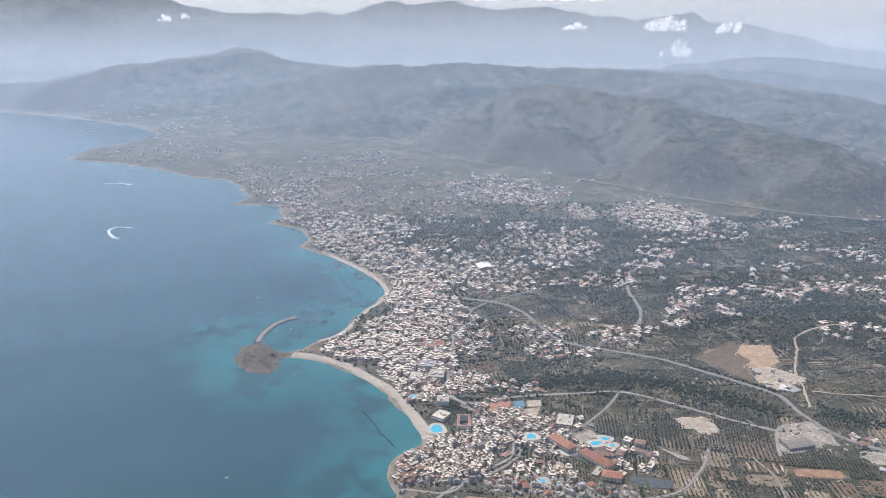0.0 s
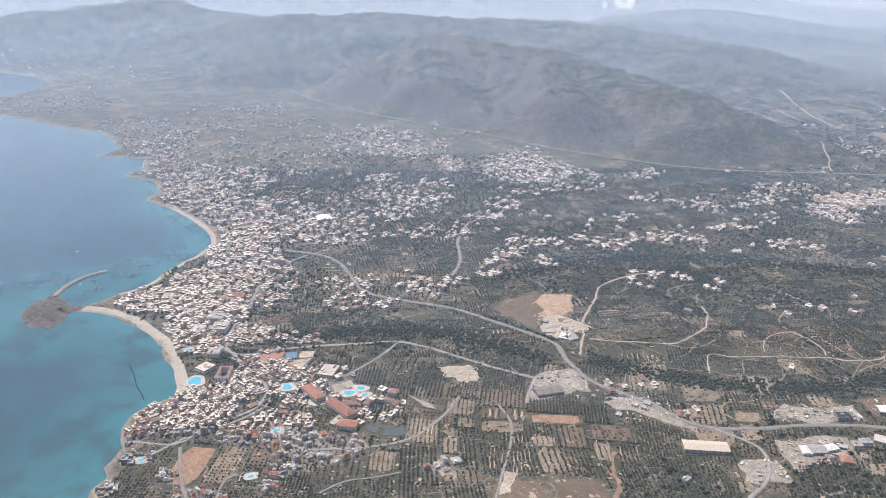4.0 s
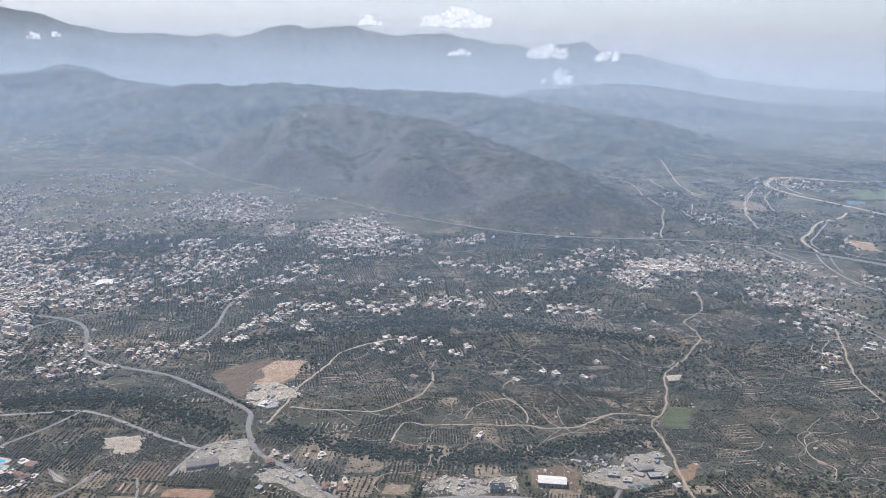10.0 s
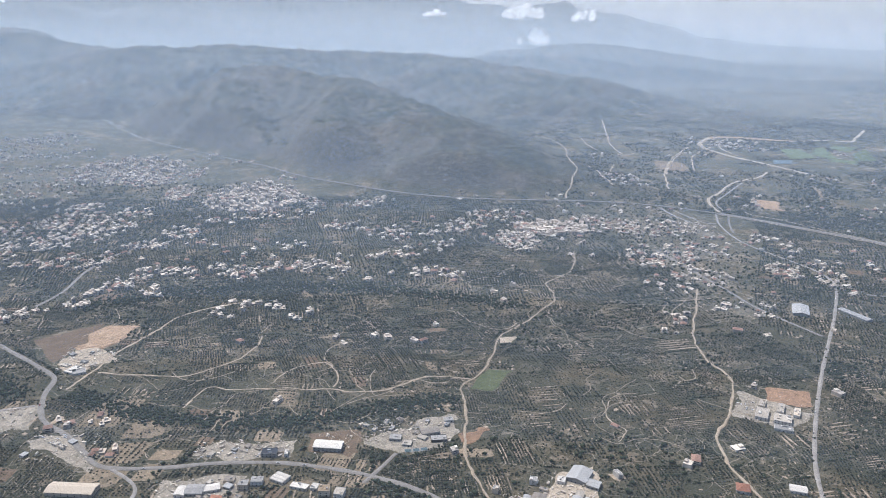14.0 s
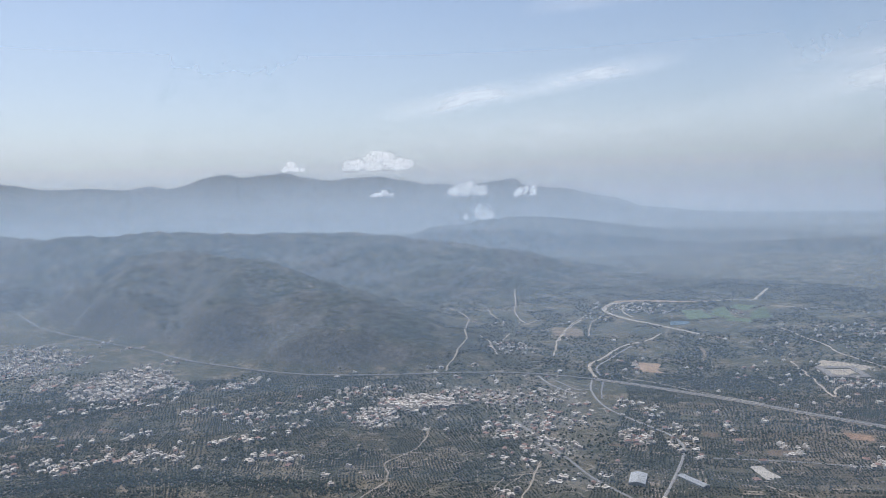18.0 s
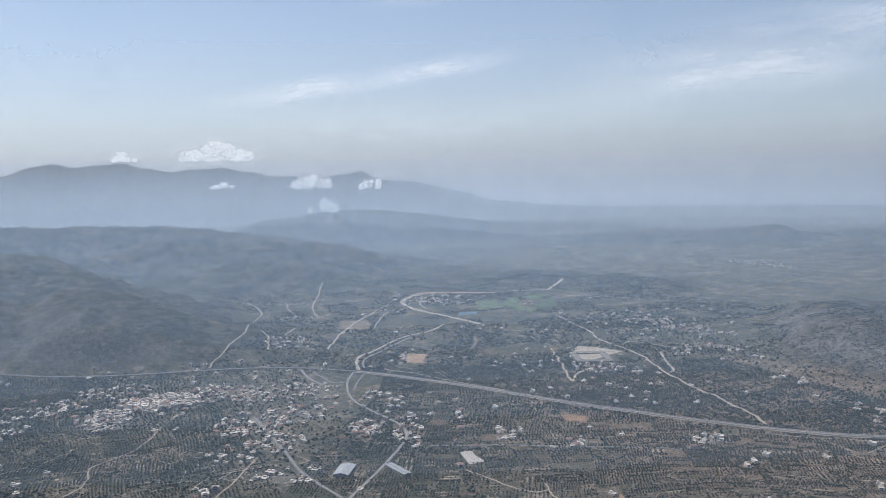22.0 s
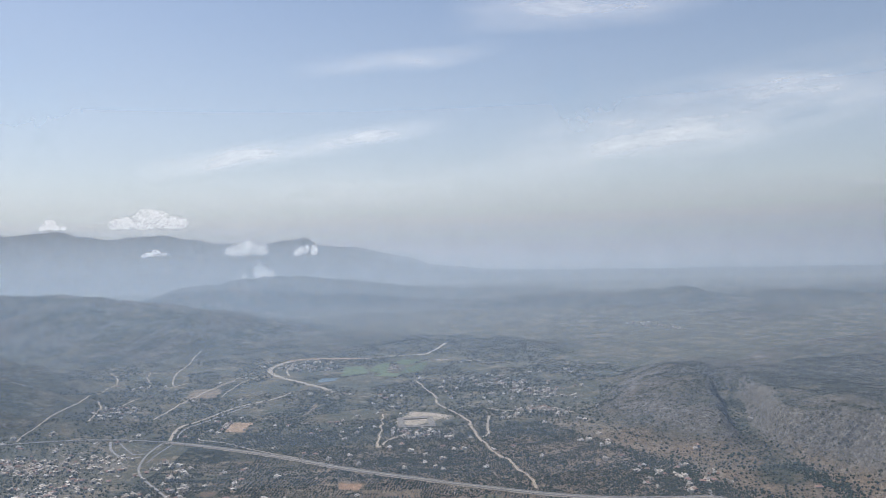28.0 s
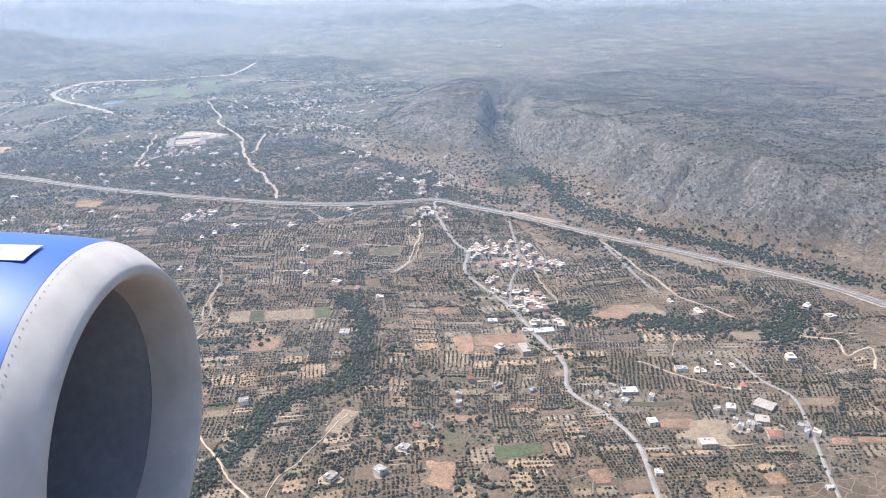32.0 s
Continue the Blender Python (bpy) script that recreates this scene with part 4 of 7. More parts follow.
bare_field("stubble_field", [(809, 222), (829, 213), (832, 224), (812, 233)], TAN, "long tan stubble field", grid=5)
bare_field("crop_field", [(829, 213), (836, 211), (839, 221), (832, 224)], GRASS, "dull green crop strip", grid=4)
bare_field("ploughed_field", [(870, 151), (876, 148), (883, 162), (875, 165)], RED, "reddish ploughed plot beside the village lane", grid=4)
bare_field("ploughed_field", [(878, 153), (900, 143), (903, 152), (884, 162)], RED, "reddish ploughed plot beside the village lane", grid=4)
bare_field("stubble_field", [(800, 125), (805, 121), (817, 132), (812, 136)], TAN, "tan triangular stubble field", grid=4)
bare_field("bare_plot", [(818, 83), (824, 77), (832, 89), (825, 94)], RED, "orange-red bare earth square", grid=4)
bare_field("crop_field", [(843, 82), (860, 76), (863, 81), (847, 88)], GRASS, "green crop strip with a pale edge", grid=4)
bare_field("ploughed_field", [(938, 152), (949, 141), (969, 148), (957, 155)], RED, "brown-red ploughed plot", grid=4)
bare_field("bare_plot", [(709, 323), (717, 319), (722, 338), (713, 333)], RED, "orange bare earth plot in groves", grid=4)
bare_field("crop_field", [(661, 430), (659, 410), (669, 411), (669, 430)], PALE, "pale grey plastic-covered plot", grid=4)
bare_field("crop_field", [(675, 336), (667, 316), (674, 313), (681, 334)], PALE, "pale grey plastic-covered plot", grid=4)
bare_field("bare_plot", [(396, 388), (404, 386), (406, 394), (398, 396)], SANDY, "pale sandy clearing beside the lane", grid=4)
bare_field("gravel_yard", [(254, 281), (297, 280), (296, 294), (264, 295)], YARD, "dusty parking yard of a roadside workshop", grid=6)
bare_field("gravel_yard", [(301, 281), (322, 278), (321, 299), (302, 300)], BROWN, "dug-over brown plot round a shed", grid=6)
bare_field("gravel_yard", [(320, 292), (342, 279), (368, 294), (366, 315)], YARD, "grey paved yard of the water treatment plant", grid=8)
bare_field("gravel_yard", [(374, 222), (402, 222), (418, 266), (400, 262)], SANDY, "dusty pale yard of the builders' merchant", grid=8)
bare_field("gravel_yard", [(246, 248), (280, 259), (279, 270), (250, 268)], YARD, "grey concrete yard of a boat dealer", grid=6)
bare_field("gravel_yard", [(225, 240), (245, 240), (244, 256), (228, 254)], YARD, "grey gravel lot beside the lane", grid=5)
bare_field("gravel_yard", [(488, 301), (514, 286), (528, 300), (502, 322)], YARD, "grey paved yard round the school", grid=6)
bare_field("gravel_yard", [(152, 303), (182, 309), (178, 330), (160, 326)], YARD, "grey paved depot yard at the junction", grid=6)
bare_field("gravel_yard", [(184, 300), (202, 286), (218, 272), (205, 306)], YARD, "dusty grey roadside parking yard", grid=6)
bare_field("works_yard", [(838, 636), (850, 616), (900, 640), (868, 678)], SANDY, "bare pale earthworks of a walled compound", grid=8)
bare_field("gravel_yard", [(655, 860), (690, 850), (700, 905), (668, 915)], TAN, "bare tan clearing among scrub", grid=6)

bare_field("ploughed_field", [(715, 309), (737, 303), (733, 288), (710, 298)], BROWN, "brown fallow field in the orchards")
bare_field("ploughed_field", [(753, 476), (768, 465), (761, 454), (749, 461)], RED, "reddish ploughed plot below the motorway")
bare_field("bare_plot", [(942, 154), (961, 152), (973, 143), (970, 134), (949, 138)][:4], TAN, "tan bank of bare earth below the village")
bare_field("bare_plot", [(1016, 200), (1024, 202), (1034, 164), (1026, 160)], TAN, "dry tan verge below the motorway")
bare_field("bare_plot", [(986, 290), (993, 296), (1012, 264), (1004, 260)], ORANGE, "orange cutting beside the motorway")
bare_field("bare_plot", [(977, 103), (981, 108), (991, 102), (986, 97)], TAN, "pale tan strip of dry grass")
bare_field("stubble_field", [(130, 235), (135, 236), (139, 250), (134, 251)], SANDY, "bright straw-coloured nursery plot")
bare_field("bare_plot", [(172.5, 231), (174.3, 231), (181, 262), (179.5, 262)], RED, "narrow reddish track between orchards")
rng0 = np.random.RandomState(9)
CLAY = rough_paint("clay_court", (0.34, 0.17, 0.11), (0.40, 0.21, 0.14), 0.8, 0.9, 0.05)
BLUE_COURT = rough_paint("blue_court", (0.10, 0.19, 0.27), (0.14, 0.24, 0.32), 0.8, 0.8, 0.05)
DARK_COURT = rough_paint("dark_court", (0.06, 0.075, 0.075), (0.09, 0.105, 0.105), 0.8, 0.8, 0.05)
for quad, mat, word in (([(23, 350), (34, 352), (34, 344), (23, 342)], CLAY, "terracotta clay sports court of the resort"), ([(35, 351), (40.5, 352.5), (41.5, 346), (36, 344)], BLUE_COURT, "blue hard sports court of the resort"),
                        ([(42, 353), (50, 353), (50, 346.5), (42.5, 345)], SANDY, "sandy sports pitch of the resort"), ([(41, 343.5), (50, 345.5), (46, 337), (40, 336)], SANDY, "sandy sports pitch of the resort"),
                        ([(85.5, 284.5), (97, 281), (95, 276), (86, 275.5)], DARK_COURT, "dark green hard tennis court"), ([(78.5, 285.5), (84.5, 284), (84.5, 276.5), (80, 280)], DARK_COURT, "dark green hard tennis court")):
    bare_field("sports_court", quad, mat, word, lift=0.2, category="sports court")
bare_field("car_park", [(60, 319), (70, 324), (73, 317), (63, 311)], YARD, "grey asphalt car park behind the hotel")
for k in range(5):
    bare_field("terrace", [(96 + k * 0.7, 309.5 - k * 1.2), (104 + k * 0.7, 303 - k * 1.2), (112 + k * 0.4, 296.5 - k * 1.0), (104 + k * 0.4, 302 - k * 1.0)], SANDY if k % 2 else STONE, "pale stone terrace on the slope", lift=0.15 + 0.1 * k, category="terrace")
for quad in ([(847, 918), (867, 985), (893, 981), (886, 925)], [(890, 950), (919, 990), (935, 998), (903, 900)], [(938, 989), (957, 1012), (985, 998), (949, 962)], [(918, 898), (949, 952), (987, 985), (953, 905)], [(886, 902), (909, 917), (921, 900), (910, 876)]):
    bare_field("golf_fairway", quad, FAIRWAY, "pale green watered golf fairway", grid=8, lift=0.4)
bare_field("bare_plot", [(786, 745), (756, 694), (774, 722), (790, 770)], TAN, "bare tan cutting on the scrubby slope", lift=0.3)
bare_field("bare_plot", [(686, 672), (698, 709), (715, 697), (702, 662)], ORANGE, "terraced orange earth of a building site", lift=0.3)
bare_field("pond", [(808, 888), (823, 917), (845, 908), (833, 890)], POND, "small pond beside the golf course", grid=5, lift=0.35)
bare_field("bare_plot", [(905, 60), (916, 47), (925, 60), (914, 67)], TAN, "bare tan building plot round a villa", grid=5)

# ---- larger buildings ----


def prism(x0, x1, y0, y1, z, rise, thick=0.06, bm=None):
    """A gabled roof slab with its ridge along x."""
    bm = bm or bmesh.new()
    mid = (y0 + y1) / 2
    ring = [(y0, z), (mid, z + rise), (y1, z), (y1, z + thick), (mid, z + rise + thick), (y0, z + thick)]
    a = [bm.verts.new((x0, p, q)) for p, q in ring]
    b = [bm.verts.new((x1, p, q)) for p, q in ring]
    for i in range(6):
        bm.faces.new((a[i], a[(i + 1) % 6], b[(i + 1) % 6], b[i]))
    for e, order in ((a, (5, 4, 1, 0)), (a, (4, 3, 2, 1)), (b, (0, 1, 4, 5)), (b, (1, 2, 3, 4))):
        bm.faces.new([e[i] for i in order])
    return bm


HALL_SPOTS = [(0.0, 0.0)]


def hall(name, x, y, turn, long, wide, h, wall, roof, shape, label):
    """A larger building with its walls, roof, windows and doors."""
    if name == "hotel":
        long, wide = (long * 0.68, wide * 0.68) if shape == "flat" else (long * 0.85, wide * 0.72)
    elif shape == "flat":
        long, wide = long * 0.85, wide * 0.85
    if shape == "flat":
        # stair heads, tanks and cooling units on the flat roof
        pick = np.random.RandomState(int(abs(x) * 7 + abs(y) * 13))
    for u in np.arange(-long / 2, long / 2 + 0.5, 1.0):
        for v in np.arange(-wide / 2, wide / 2 + 0.5, 1.0):
            c, s = math.cos(radians(turn)), math.sin(radians(turn))
            claim(x + c * u - s * v, y + s * u + c * v, 0.8)
    HALL_SPOTS.append((x, y))
    thing = tagged(new(name), label, name.replace("_", " "), group="larger buildings")
    thing.matrix_basis = pose(x, y, float(height(x, y)), 0, 0, turn)
    a, b = long / 2, wide / 2
    wings = [(-a, -b, a, b)]
    if shape == "court":
        t = min(a, b) * 0.36
        wings = [(-a, -b, a, -b + t), (-a, b - t, a, b), (-a, -b + t, -a + t, b - t), (a - t, -b + t, a, b - t)]
    for w in wings:
        part("wall", box(w[0], w[1], -0.6, w[2], w[3], h, 0.02), wall, thing)
        if shape in ("flat", "court"):
            part("roof_deck", box(w[0] + 0.08, w[1] + 0.08, h, w[2] - 0.08, w[3] - 0.08, h + 0.05), roof, thing)
            bm = bmesh.new()
            for q in ((w[0], w[1], w[2], w[1] + 0.08), (w[0], w[3] - 0.08, w[2], w[3]), (w[0], w[1] + 0.08, w[0] + 0.08, w[3] - 0.08), (w[2] - 0.08, w[1] + 0.08, w[2], w[3] - 0.08)):
                box(q[0], q[1], h, q[2], q[3], h + 0.16, 0.0, bm)
            part("parapet", bm, wall, thing)
    if shape in ("gable", "hip"):
        rise = min(a, b) * (0.22 if shape == "gable" else 0.42)
        if shape == "gable":
            flip = wide > long
            bm = prism(-(b if flip else a) - 0.15, (b if flip else a) + 0.15, -(a if flip else b) - 0.15, (a if flip else b) + 0.15, h - 0.02, rise)
            if flip:
                bmesh.ops.rotate(bm, verts=bm.verts, cent=(0, 0, 0), matrix=Matrix.Rotation(radians(90), 3, "Z"))
            part("roof", bm, roof, thing)
            for e in (-1, 1):
                bm = bmesh.new()
                k = (b if flip else a) * e * 0.995
                tri = [(k, -(a if flip else b), h), (k, (a if flip else b), h), (k, 0, h + rise)]
                bm.faces.new([bm.verts.new((-p[1], p[0], p[2]) if flip else p) for p in tri])
                part("gable_end", bm, wall, thing)
        else:
            bm = bmesh.new()
            low = [bm.verts.new(p) for p in ((-a - 0.2, -b - 0.2, h), (a + 0.2, -b - 0.2, h), (a + 0.2, b + 0.2, h), (-a - 0.2, b + 0.2, h))]
            if a > b:
                top = [bm.verts.new((-a + b, 0, h + rise)), bm.verts.new((a - b, 0, h + rise))]
                for f in ((0, 1, 5, 4), (1, 2, 5), (2, 3, 4, 5), (3, 0, 4), (3, 2, 1, 0)):
                    bm.faces.new([(low + top)[i] for i in f])
            else:
                top = [bm.verts.new((0, -b + a, h + rise)), bm.verts.new((0, b - a, h + rise))]
                for f in ((0, 1, 4), (1, 2, 5, 4), (2, 3, 5), (3, 0, 4, 5), (3, 2, 1, 0)):
                    bm.faces.new([(low + top)[i] for i in f])
            part("roof", bm, roof, thing)
    if shape == "rows":
        for k in range(5):
            part("roof", prism(-a, a, -b + wide * k / 5, -b + wide * (k + 1) / 5 - 0.03, h, 0.35), roof, thing)
    floors = max(1, int(h / 0.8))
    for f in range(floors):
        z = 0.28 + 0.85 * f
        count = int(min(7, max(2, long / 1.4)))
        for k in range(count):
            u = -a + long * (k + 0.5) / count
            if f == 0 and k == count // 2:
                part("door", box(u - 0.25, -b - 0.04, 0.0, u + 0.25, -b + 0.03, 0.6), DARK, thing, "dark doorway")
            else:
                part("window", box(u - 0.2, -b - 0.03, z, u + 0.2, -b + 0.03, z + 0.36), DARK, thing)
        count = int(min(5, max(1, wide / 1.6)))
        for k in range(count):
            v = -b + wide * (k + 0.5) / count
            part("window", box(-a - 0.03, v - 0.2, z, -a + 0.03, v + 0.2, z + 0.36), DARK, thing)
            part("window", box(a - 0.03, v - 0.2, z, a + 0.03, v + 0.2, z + 0.36), DARK, thing)
        if name in ("hotel", "apartment_house") and f:
            part("balcony", box(-a + 0.15, -b - 0.32, z - 0.28, a - 0.15, -b + 0.02, z - 0.1), wall, thing)
    if shape == "flat":
        for k in range(4 if name in ("hotel", "school") else 2):
            u, v = (pick.rand() - 0.5) * long * 0.7, (pick.rand() - 0.5) * wide * 0.7
            w, d = long * (0.08 + 0.16 * pick.rand()), wide * (0.08 + 0.16 * pick.rand())
            part("roof_unit", box(u - w / 2, v - d / 2, h + 0.02, u + w / 2, v + d / 2, h + 0.3 + 0.45 * pick.rand(), 0.02), (wall, GREY, PALE)[k % 3], thing)
    return thing


hall("warehouse", 310.3, 286.9, -10, 11.7, 5.8, 1.9, GREY, WHITE, "gable", "long warehouse with a white roof and dark grey walls")
hall("workshop", 286.7, 283.5, -3, 7.4, 5.2, 1.6, GREY, DARK, "flat", "dark two-storey roadside workshop")
hall("kiosk", 293.6, 282.8, -3, 1.6, 3.9, 1.4, WHITE, WHITE, "flat", "small white roadside building")
hall("workshop", 290.0, 285.4, -3, 5.8, 4.0, 1.0, CREAM, STONE, "flat", "low beige workshop beside the road")
hall("warehouse", 257.6, 258.7, -9, 3.9, 5.4, 1.3, WHITE, WHITE, "gable", "white gabled hall in a boatyard")
hall("warehouse", 262.5, 259.3, -4, 6.4, 5.6, 1.4, GREY, GREY, "gable", "grey flat-roofed hall in a boatyard")
hall("warehouse", 268.2, 260.3, 13, 6.4, 3.9, 1.2, WHITE, WHITE, "gable", "white roofed shop in a boatyard")
hall("house", 270.9, 252.5, -14, 4.0, 4.8, 1.2, CREAM, TILE, "hip", "low house with a salmon tiled roof")
hall("warehouse", 293.3, 265.1, -33, 6.2, 5.4, 1.2, WHITE, WHITE, "rows", "white corrugated canopy of a garden centre")
hall("warehouse", 301.1, 259.4, -20, 8.1, 3.7, 1.0, WHITE, WHITE, "flat", "long low white roofed shop")
hall("shop", 274.0, 265.7, -3, 4.8, 3.9, 1.1, CREAM, STONE, "flat", "sand-coloured low shop with a flat roof")
hall("apartment_house", 280.0, 261.2, -4, 4.5, 4.6, 2.0, CREAM, GREY, "flat", "three-storey beige apartment house")
hall("apartment_house", 284.8, 263.2, -3, 5.2, 4.2, 1.9, WHITE, GREY, "flat", "three-storey pale apartment house")
hall("apartment_house", 310.6, 255.5, -4, 4.9, 4.8, 2.2, CREAM, TAN, "flat", "three-storey house with an ochre roof terrace")
hall("apartment_house", 316.4, 253.7, -13, 4.4, 5.2, 2.0, WHITE, PALE, "flat", "white three-storey house beside the road")
hall("shop", 306.9, 258.6, -17, 3.2, 4.1, 1.2, WHITE, WHITE, "flat", "small white shop beside the road")
hall("pump_house", 338.1, 292.2, -12, 5.9, 4.7, 1.1, GREY, GREY, "flat", "grey pump house of the treatment plant")
hall("filter_hall", 352.7, 295.9, 14, 7.9, 4.3, 1.4, GREY, STONE, "gable", "long grey hall of the treatment plant")
hall("filter_hall", 356.2, 290.2, 3, 7.9, 4.7, 1.1, DARK, GREY, "flat", "dark machine hall of the treatment plant")
hall("pump_house", 361.7, 305.7, 9, 4.8, 3.5, 1.1, WHITE, GREY, "flat", "pale control building of the treatment plant")
hall("pump_house", 342.9, 287.6, -15, 4.4, 4.6, 0.9, GREY, PALE, "flat", "low concrete building of the treatment plant")
hall("warehouse", 408.6, 258.7, -33, 7.9, 9.5, 1.5, GREY, METAL, "gable", "large hall with a pale grey metal roof")
hall("warehouse", 400.8, 256.0, -22, 3.7, 4.4, 1.3, WHITE, WHITE, "flat", "small hall with a white roof")
hall("warehouse", 412.6, 252.4, -32, 4.8, 4.6, 1.3, GREY, METAL, "gable", "grey metal-roofed shed in the yard")
hall("warehouse", 388.1, 242.1, -29, 4.9, 11.3, 1.4, CREAM, STONE, "gable", "long beige storage hall")
hall("warehouse", 389.5, 230.9, -31, 4.1, 8.9, 1.4, WHITE, TILE, "gable", "builders' hall with a red roof")
hall("warehouse", 397.7, 230.7, -30, 3.6, 7.8, 1.4, WHITE, WHITE, "flat", "hall with a white flat roof")
hall("warehouse", 403.4, 242.9, -28, 3.4, 4.6, 1.2, GREY, METAL, "gable", "small grey metal-roofed shed")
hall("warehouse", 407.2, 241.8, -28, 2.5, 4.3, 1.1, GREY, METAL, "gable", "small grey metal-roofed shed")
hall("warehouse", 397.5, 222.7, -35, 6.5, 3.6, 1.2, GREY, METAL, "gable", "long grey open-sided shed")
hall("warehouse", 367.7, 233.9, 11, 2.6, 9.1, 1.0, CREAM, TILE, "gable", "narrow hall with a red roof")
hall("farm_shed", 418.7, 230.1, 4, 5.2, 3.8, 1.0, GREY, METAL, "gable", "grey farm shed among groves")
hall("school", 502.1, 299.1, -32, 6.3, 11.5, 1.6, WHITE, PALE, "flat", "white school block with a flat roof")
hall("school", 509.0, 293.8, -31, 8.5, 8.3, 1.6, WHITE, PALE, "flat", "white school wing with a flat roof")
hall("school", 512.8, 303.0, -32, 3.4, 10.5, 1.5, WHITE, PALE, "flat", "long white school wing with a flat roof")
hall("school", 518.4, 299.0, -32, 3.2, 9.0, 1.4, WHITE, CREAM, "flat", "long cream school wing with a flat roof")
hall("school", 506.8, 308.5, -32, 3.2, 8.0, 1.3, CREAM, PALE, "flat", "low cream school wing beside the yard")
hall("school", 505.5, 286.5, -25, 9.0, 4.5, 1.2, WHITE, GREY, "flat", "low grey school wing")
hall("warehouse", 586.5, 420.3, -26, 9.3, 16.7, 1.5, GREY, METAL, "gable", "grey industrial hall beside the straight road")
hall("greenhouse", 617.0, 413.4, 19, 5.0, 20.5, 0.9, METAL, METAL, "gable", "long pale greenhouse beside the road")
hall("warehouse", 488.7, 243.5, -22, 6.0, 4.3, 1.2, WHITE, WHITE, "gable", "white roofed shed by the road")
hall("house", 468.1, 245.6, -21, 4.8, 5.1, 1.3, WHITE, TILE, "hip", "white house with a salmon tiled roof")
hall("warehouse", 470.6, 226.7, -15, 5.2, 3.2, 1.0, WHITE, WHITE, "gable", "long white shed beside the lane")
hall("supermarket", 217.4, 261.8, -8, 17.9, 6.7, 1.6, PALE, CREAM, "gable", "large warehouse with a pale beige roof")
hall("depot", 161.5, 309.0, 14, 12.9, 6.8, 1.4, GREY, STONE, "gable", "grey-roofed depot hall at the junction")
hall("site_building", 174.0, 371.5, -27, 5.2, 3.4, 0.7, WHITE, PALE, "flat", "roofless white shell of a site building")
hall("site_building", 187.5, 371.5, 25, 4.4, 3.8, 0.8, CREAM, PALE, "flat", "unfinished cream building in the quarry yard")
hall("site_building", 179.9, 365.5, -27, 6.1, 8.8, 1.0, WHITE, WHITE, "flat", "unfinished white building in the quarry yard")
hall("site_building", 183.2, 363.4, 25, 7.3, 6.6, 1.0, WHITE, GREY, "flat", "unfinished white building in the quarry yard")
hall("sports_hall", 32.3, 569.0, 14, 11.2, 11.9, 2.2, CREAM, WHITE, "gable", "large hall with a white roof")
hall("hotel", 10.0, 326.7, 0, 7.4, 15.7, 3.2, WHITE, TILE, "court", "five-storey hotel with a terracotta roof court")
hall("hotel", -0.8, 334.8, -34, 9.9, 10.9, 1.9, WHITE, CREAM, "flat", "low white hotel restaurant wing")
hall("hotel", 0.0, 350.4, 0, 9.0, 10.4, 2.4, WHITE, PALE, "flat", "white terraced hotel block by the beach")
hall("hotel", 54.0, 308.7, -54, 16.1, 7.0, 2.6, CREAM, TILE, "hip", "hotel wing under terracotta roofs")
hall("hotel", 67.4, 295.2, -49, 19.0, 6.8, 2.6, CREAM, TILE, "hip", "long hotel wing under terracotta roofs")
hall("hotel", 71.4, 282.7, -15, 9.7, 6.9, 2.4, CREAM, TILE, "hip", "hotel wing under terracotta roofs")
hall("hotel", 58.8, 330.1, -16, 11.4, 15.5, 1.6, CREAM, PALE, "flat", "large low cream hotel hall")
hall("pavilion", 66.3, 287.6, -31, 3.3, 9.0, 0.9, CREAM, PALE, "flat", "cream flat-roofed poolside pavilion")
hall("hotel", -14.7, 375.6, -12, 9.3, 13.3, 2.6, WHITE, PALE, "flat", "white hotel block near the beach")
hall("hotel", -3.5, 378.6, -6, 12.1, 13.8, 2.8, WHITE, PALE, "flat", "white four-storey hotel block in town")
hall("hotel", -8.4, 391.1, -7, 12.6, 11.0, 2.8, WHITE, GREY, "flat", "grey-white hotel block in the town")
hall("hotel", -25.8, 398.9, -0, 7.9, 11.5, 2.4, WHITE, PALE, "flat", "white hotel near the harbour")
hall("hotel", -43.2, 421.3, 0, 9.3, 11.8, 2.2, CREAM, PALE, "flat", "cream hotel near the harbour")
hall("hotel", -3.0, 420.9, 0, 10.0, 11.8, 2.4, CREAM, TILE, "flat", "hotel with a brick-red roof terrace")
hall("warehouse", 909.4, 91.9, -27, 7.0, 4.8, 1.3, GREY, WHITE, "flat", "farm hall with a bright white roof")
hall("greenhouse", 945.0, 59.9, -69, 6.6, 5.8, 1.1, METAL, PALE, "gable", "long pale vaulted greenhouse")
hall("house", 935.7, 53.4, -42, 5.3, 5.2, 1.7, CREAM, PALE, "flat", "two-storey pinkish-cream farmhouse in the groves")
hall("house", 932.1, 45.2, -39, 4.3, 4.2, 1.4, WHITE, TILE, "hip", "white house with a tiled roof")
hall("villa", 908.8, 53.0, -25, 6.7, 4.7, 1.8, CREAM, PALE, "flat", "unfinished two-storey villa on bare tan ground")
hall("house", 933.1, 64.9, -42, 3.8, 4.3, 1.5, WHITE, WHITE, "flat", "white two-storey farmhouse in the groves")
hall("house", 902.0, 71.7, -20, 3.7, 3.9, 1.6, WHITE, WHITE, "flat", "white villa with terraces in the groves")
hall("house", 938.6, 94.7, -26, 5.4, 3.5, 1.3, WHITE, GREY, "flat", "white bungalow among trees in the groves")
hall("house", 893.8, 138.3, -17, 4.1, 8.9, 2.2, CREAM, PALE, "flat", "three-storey beige house beside the lane")
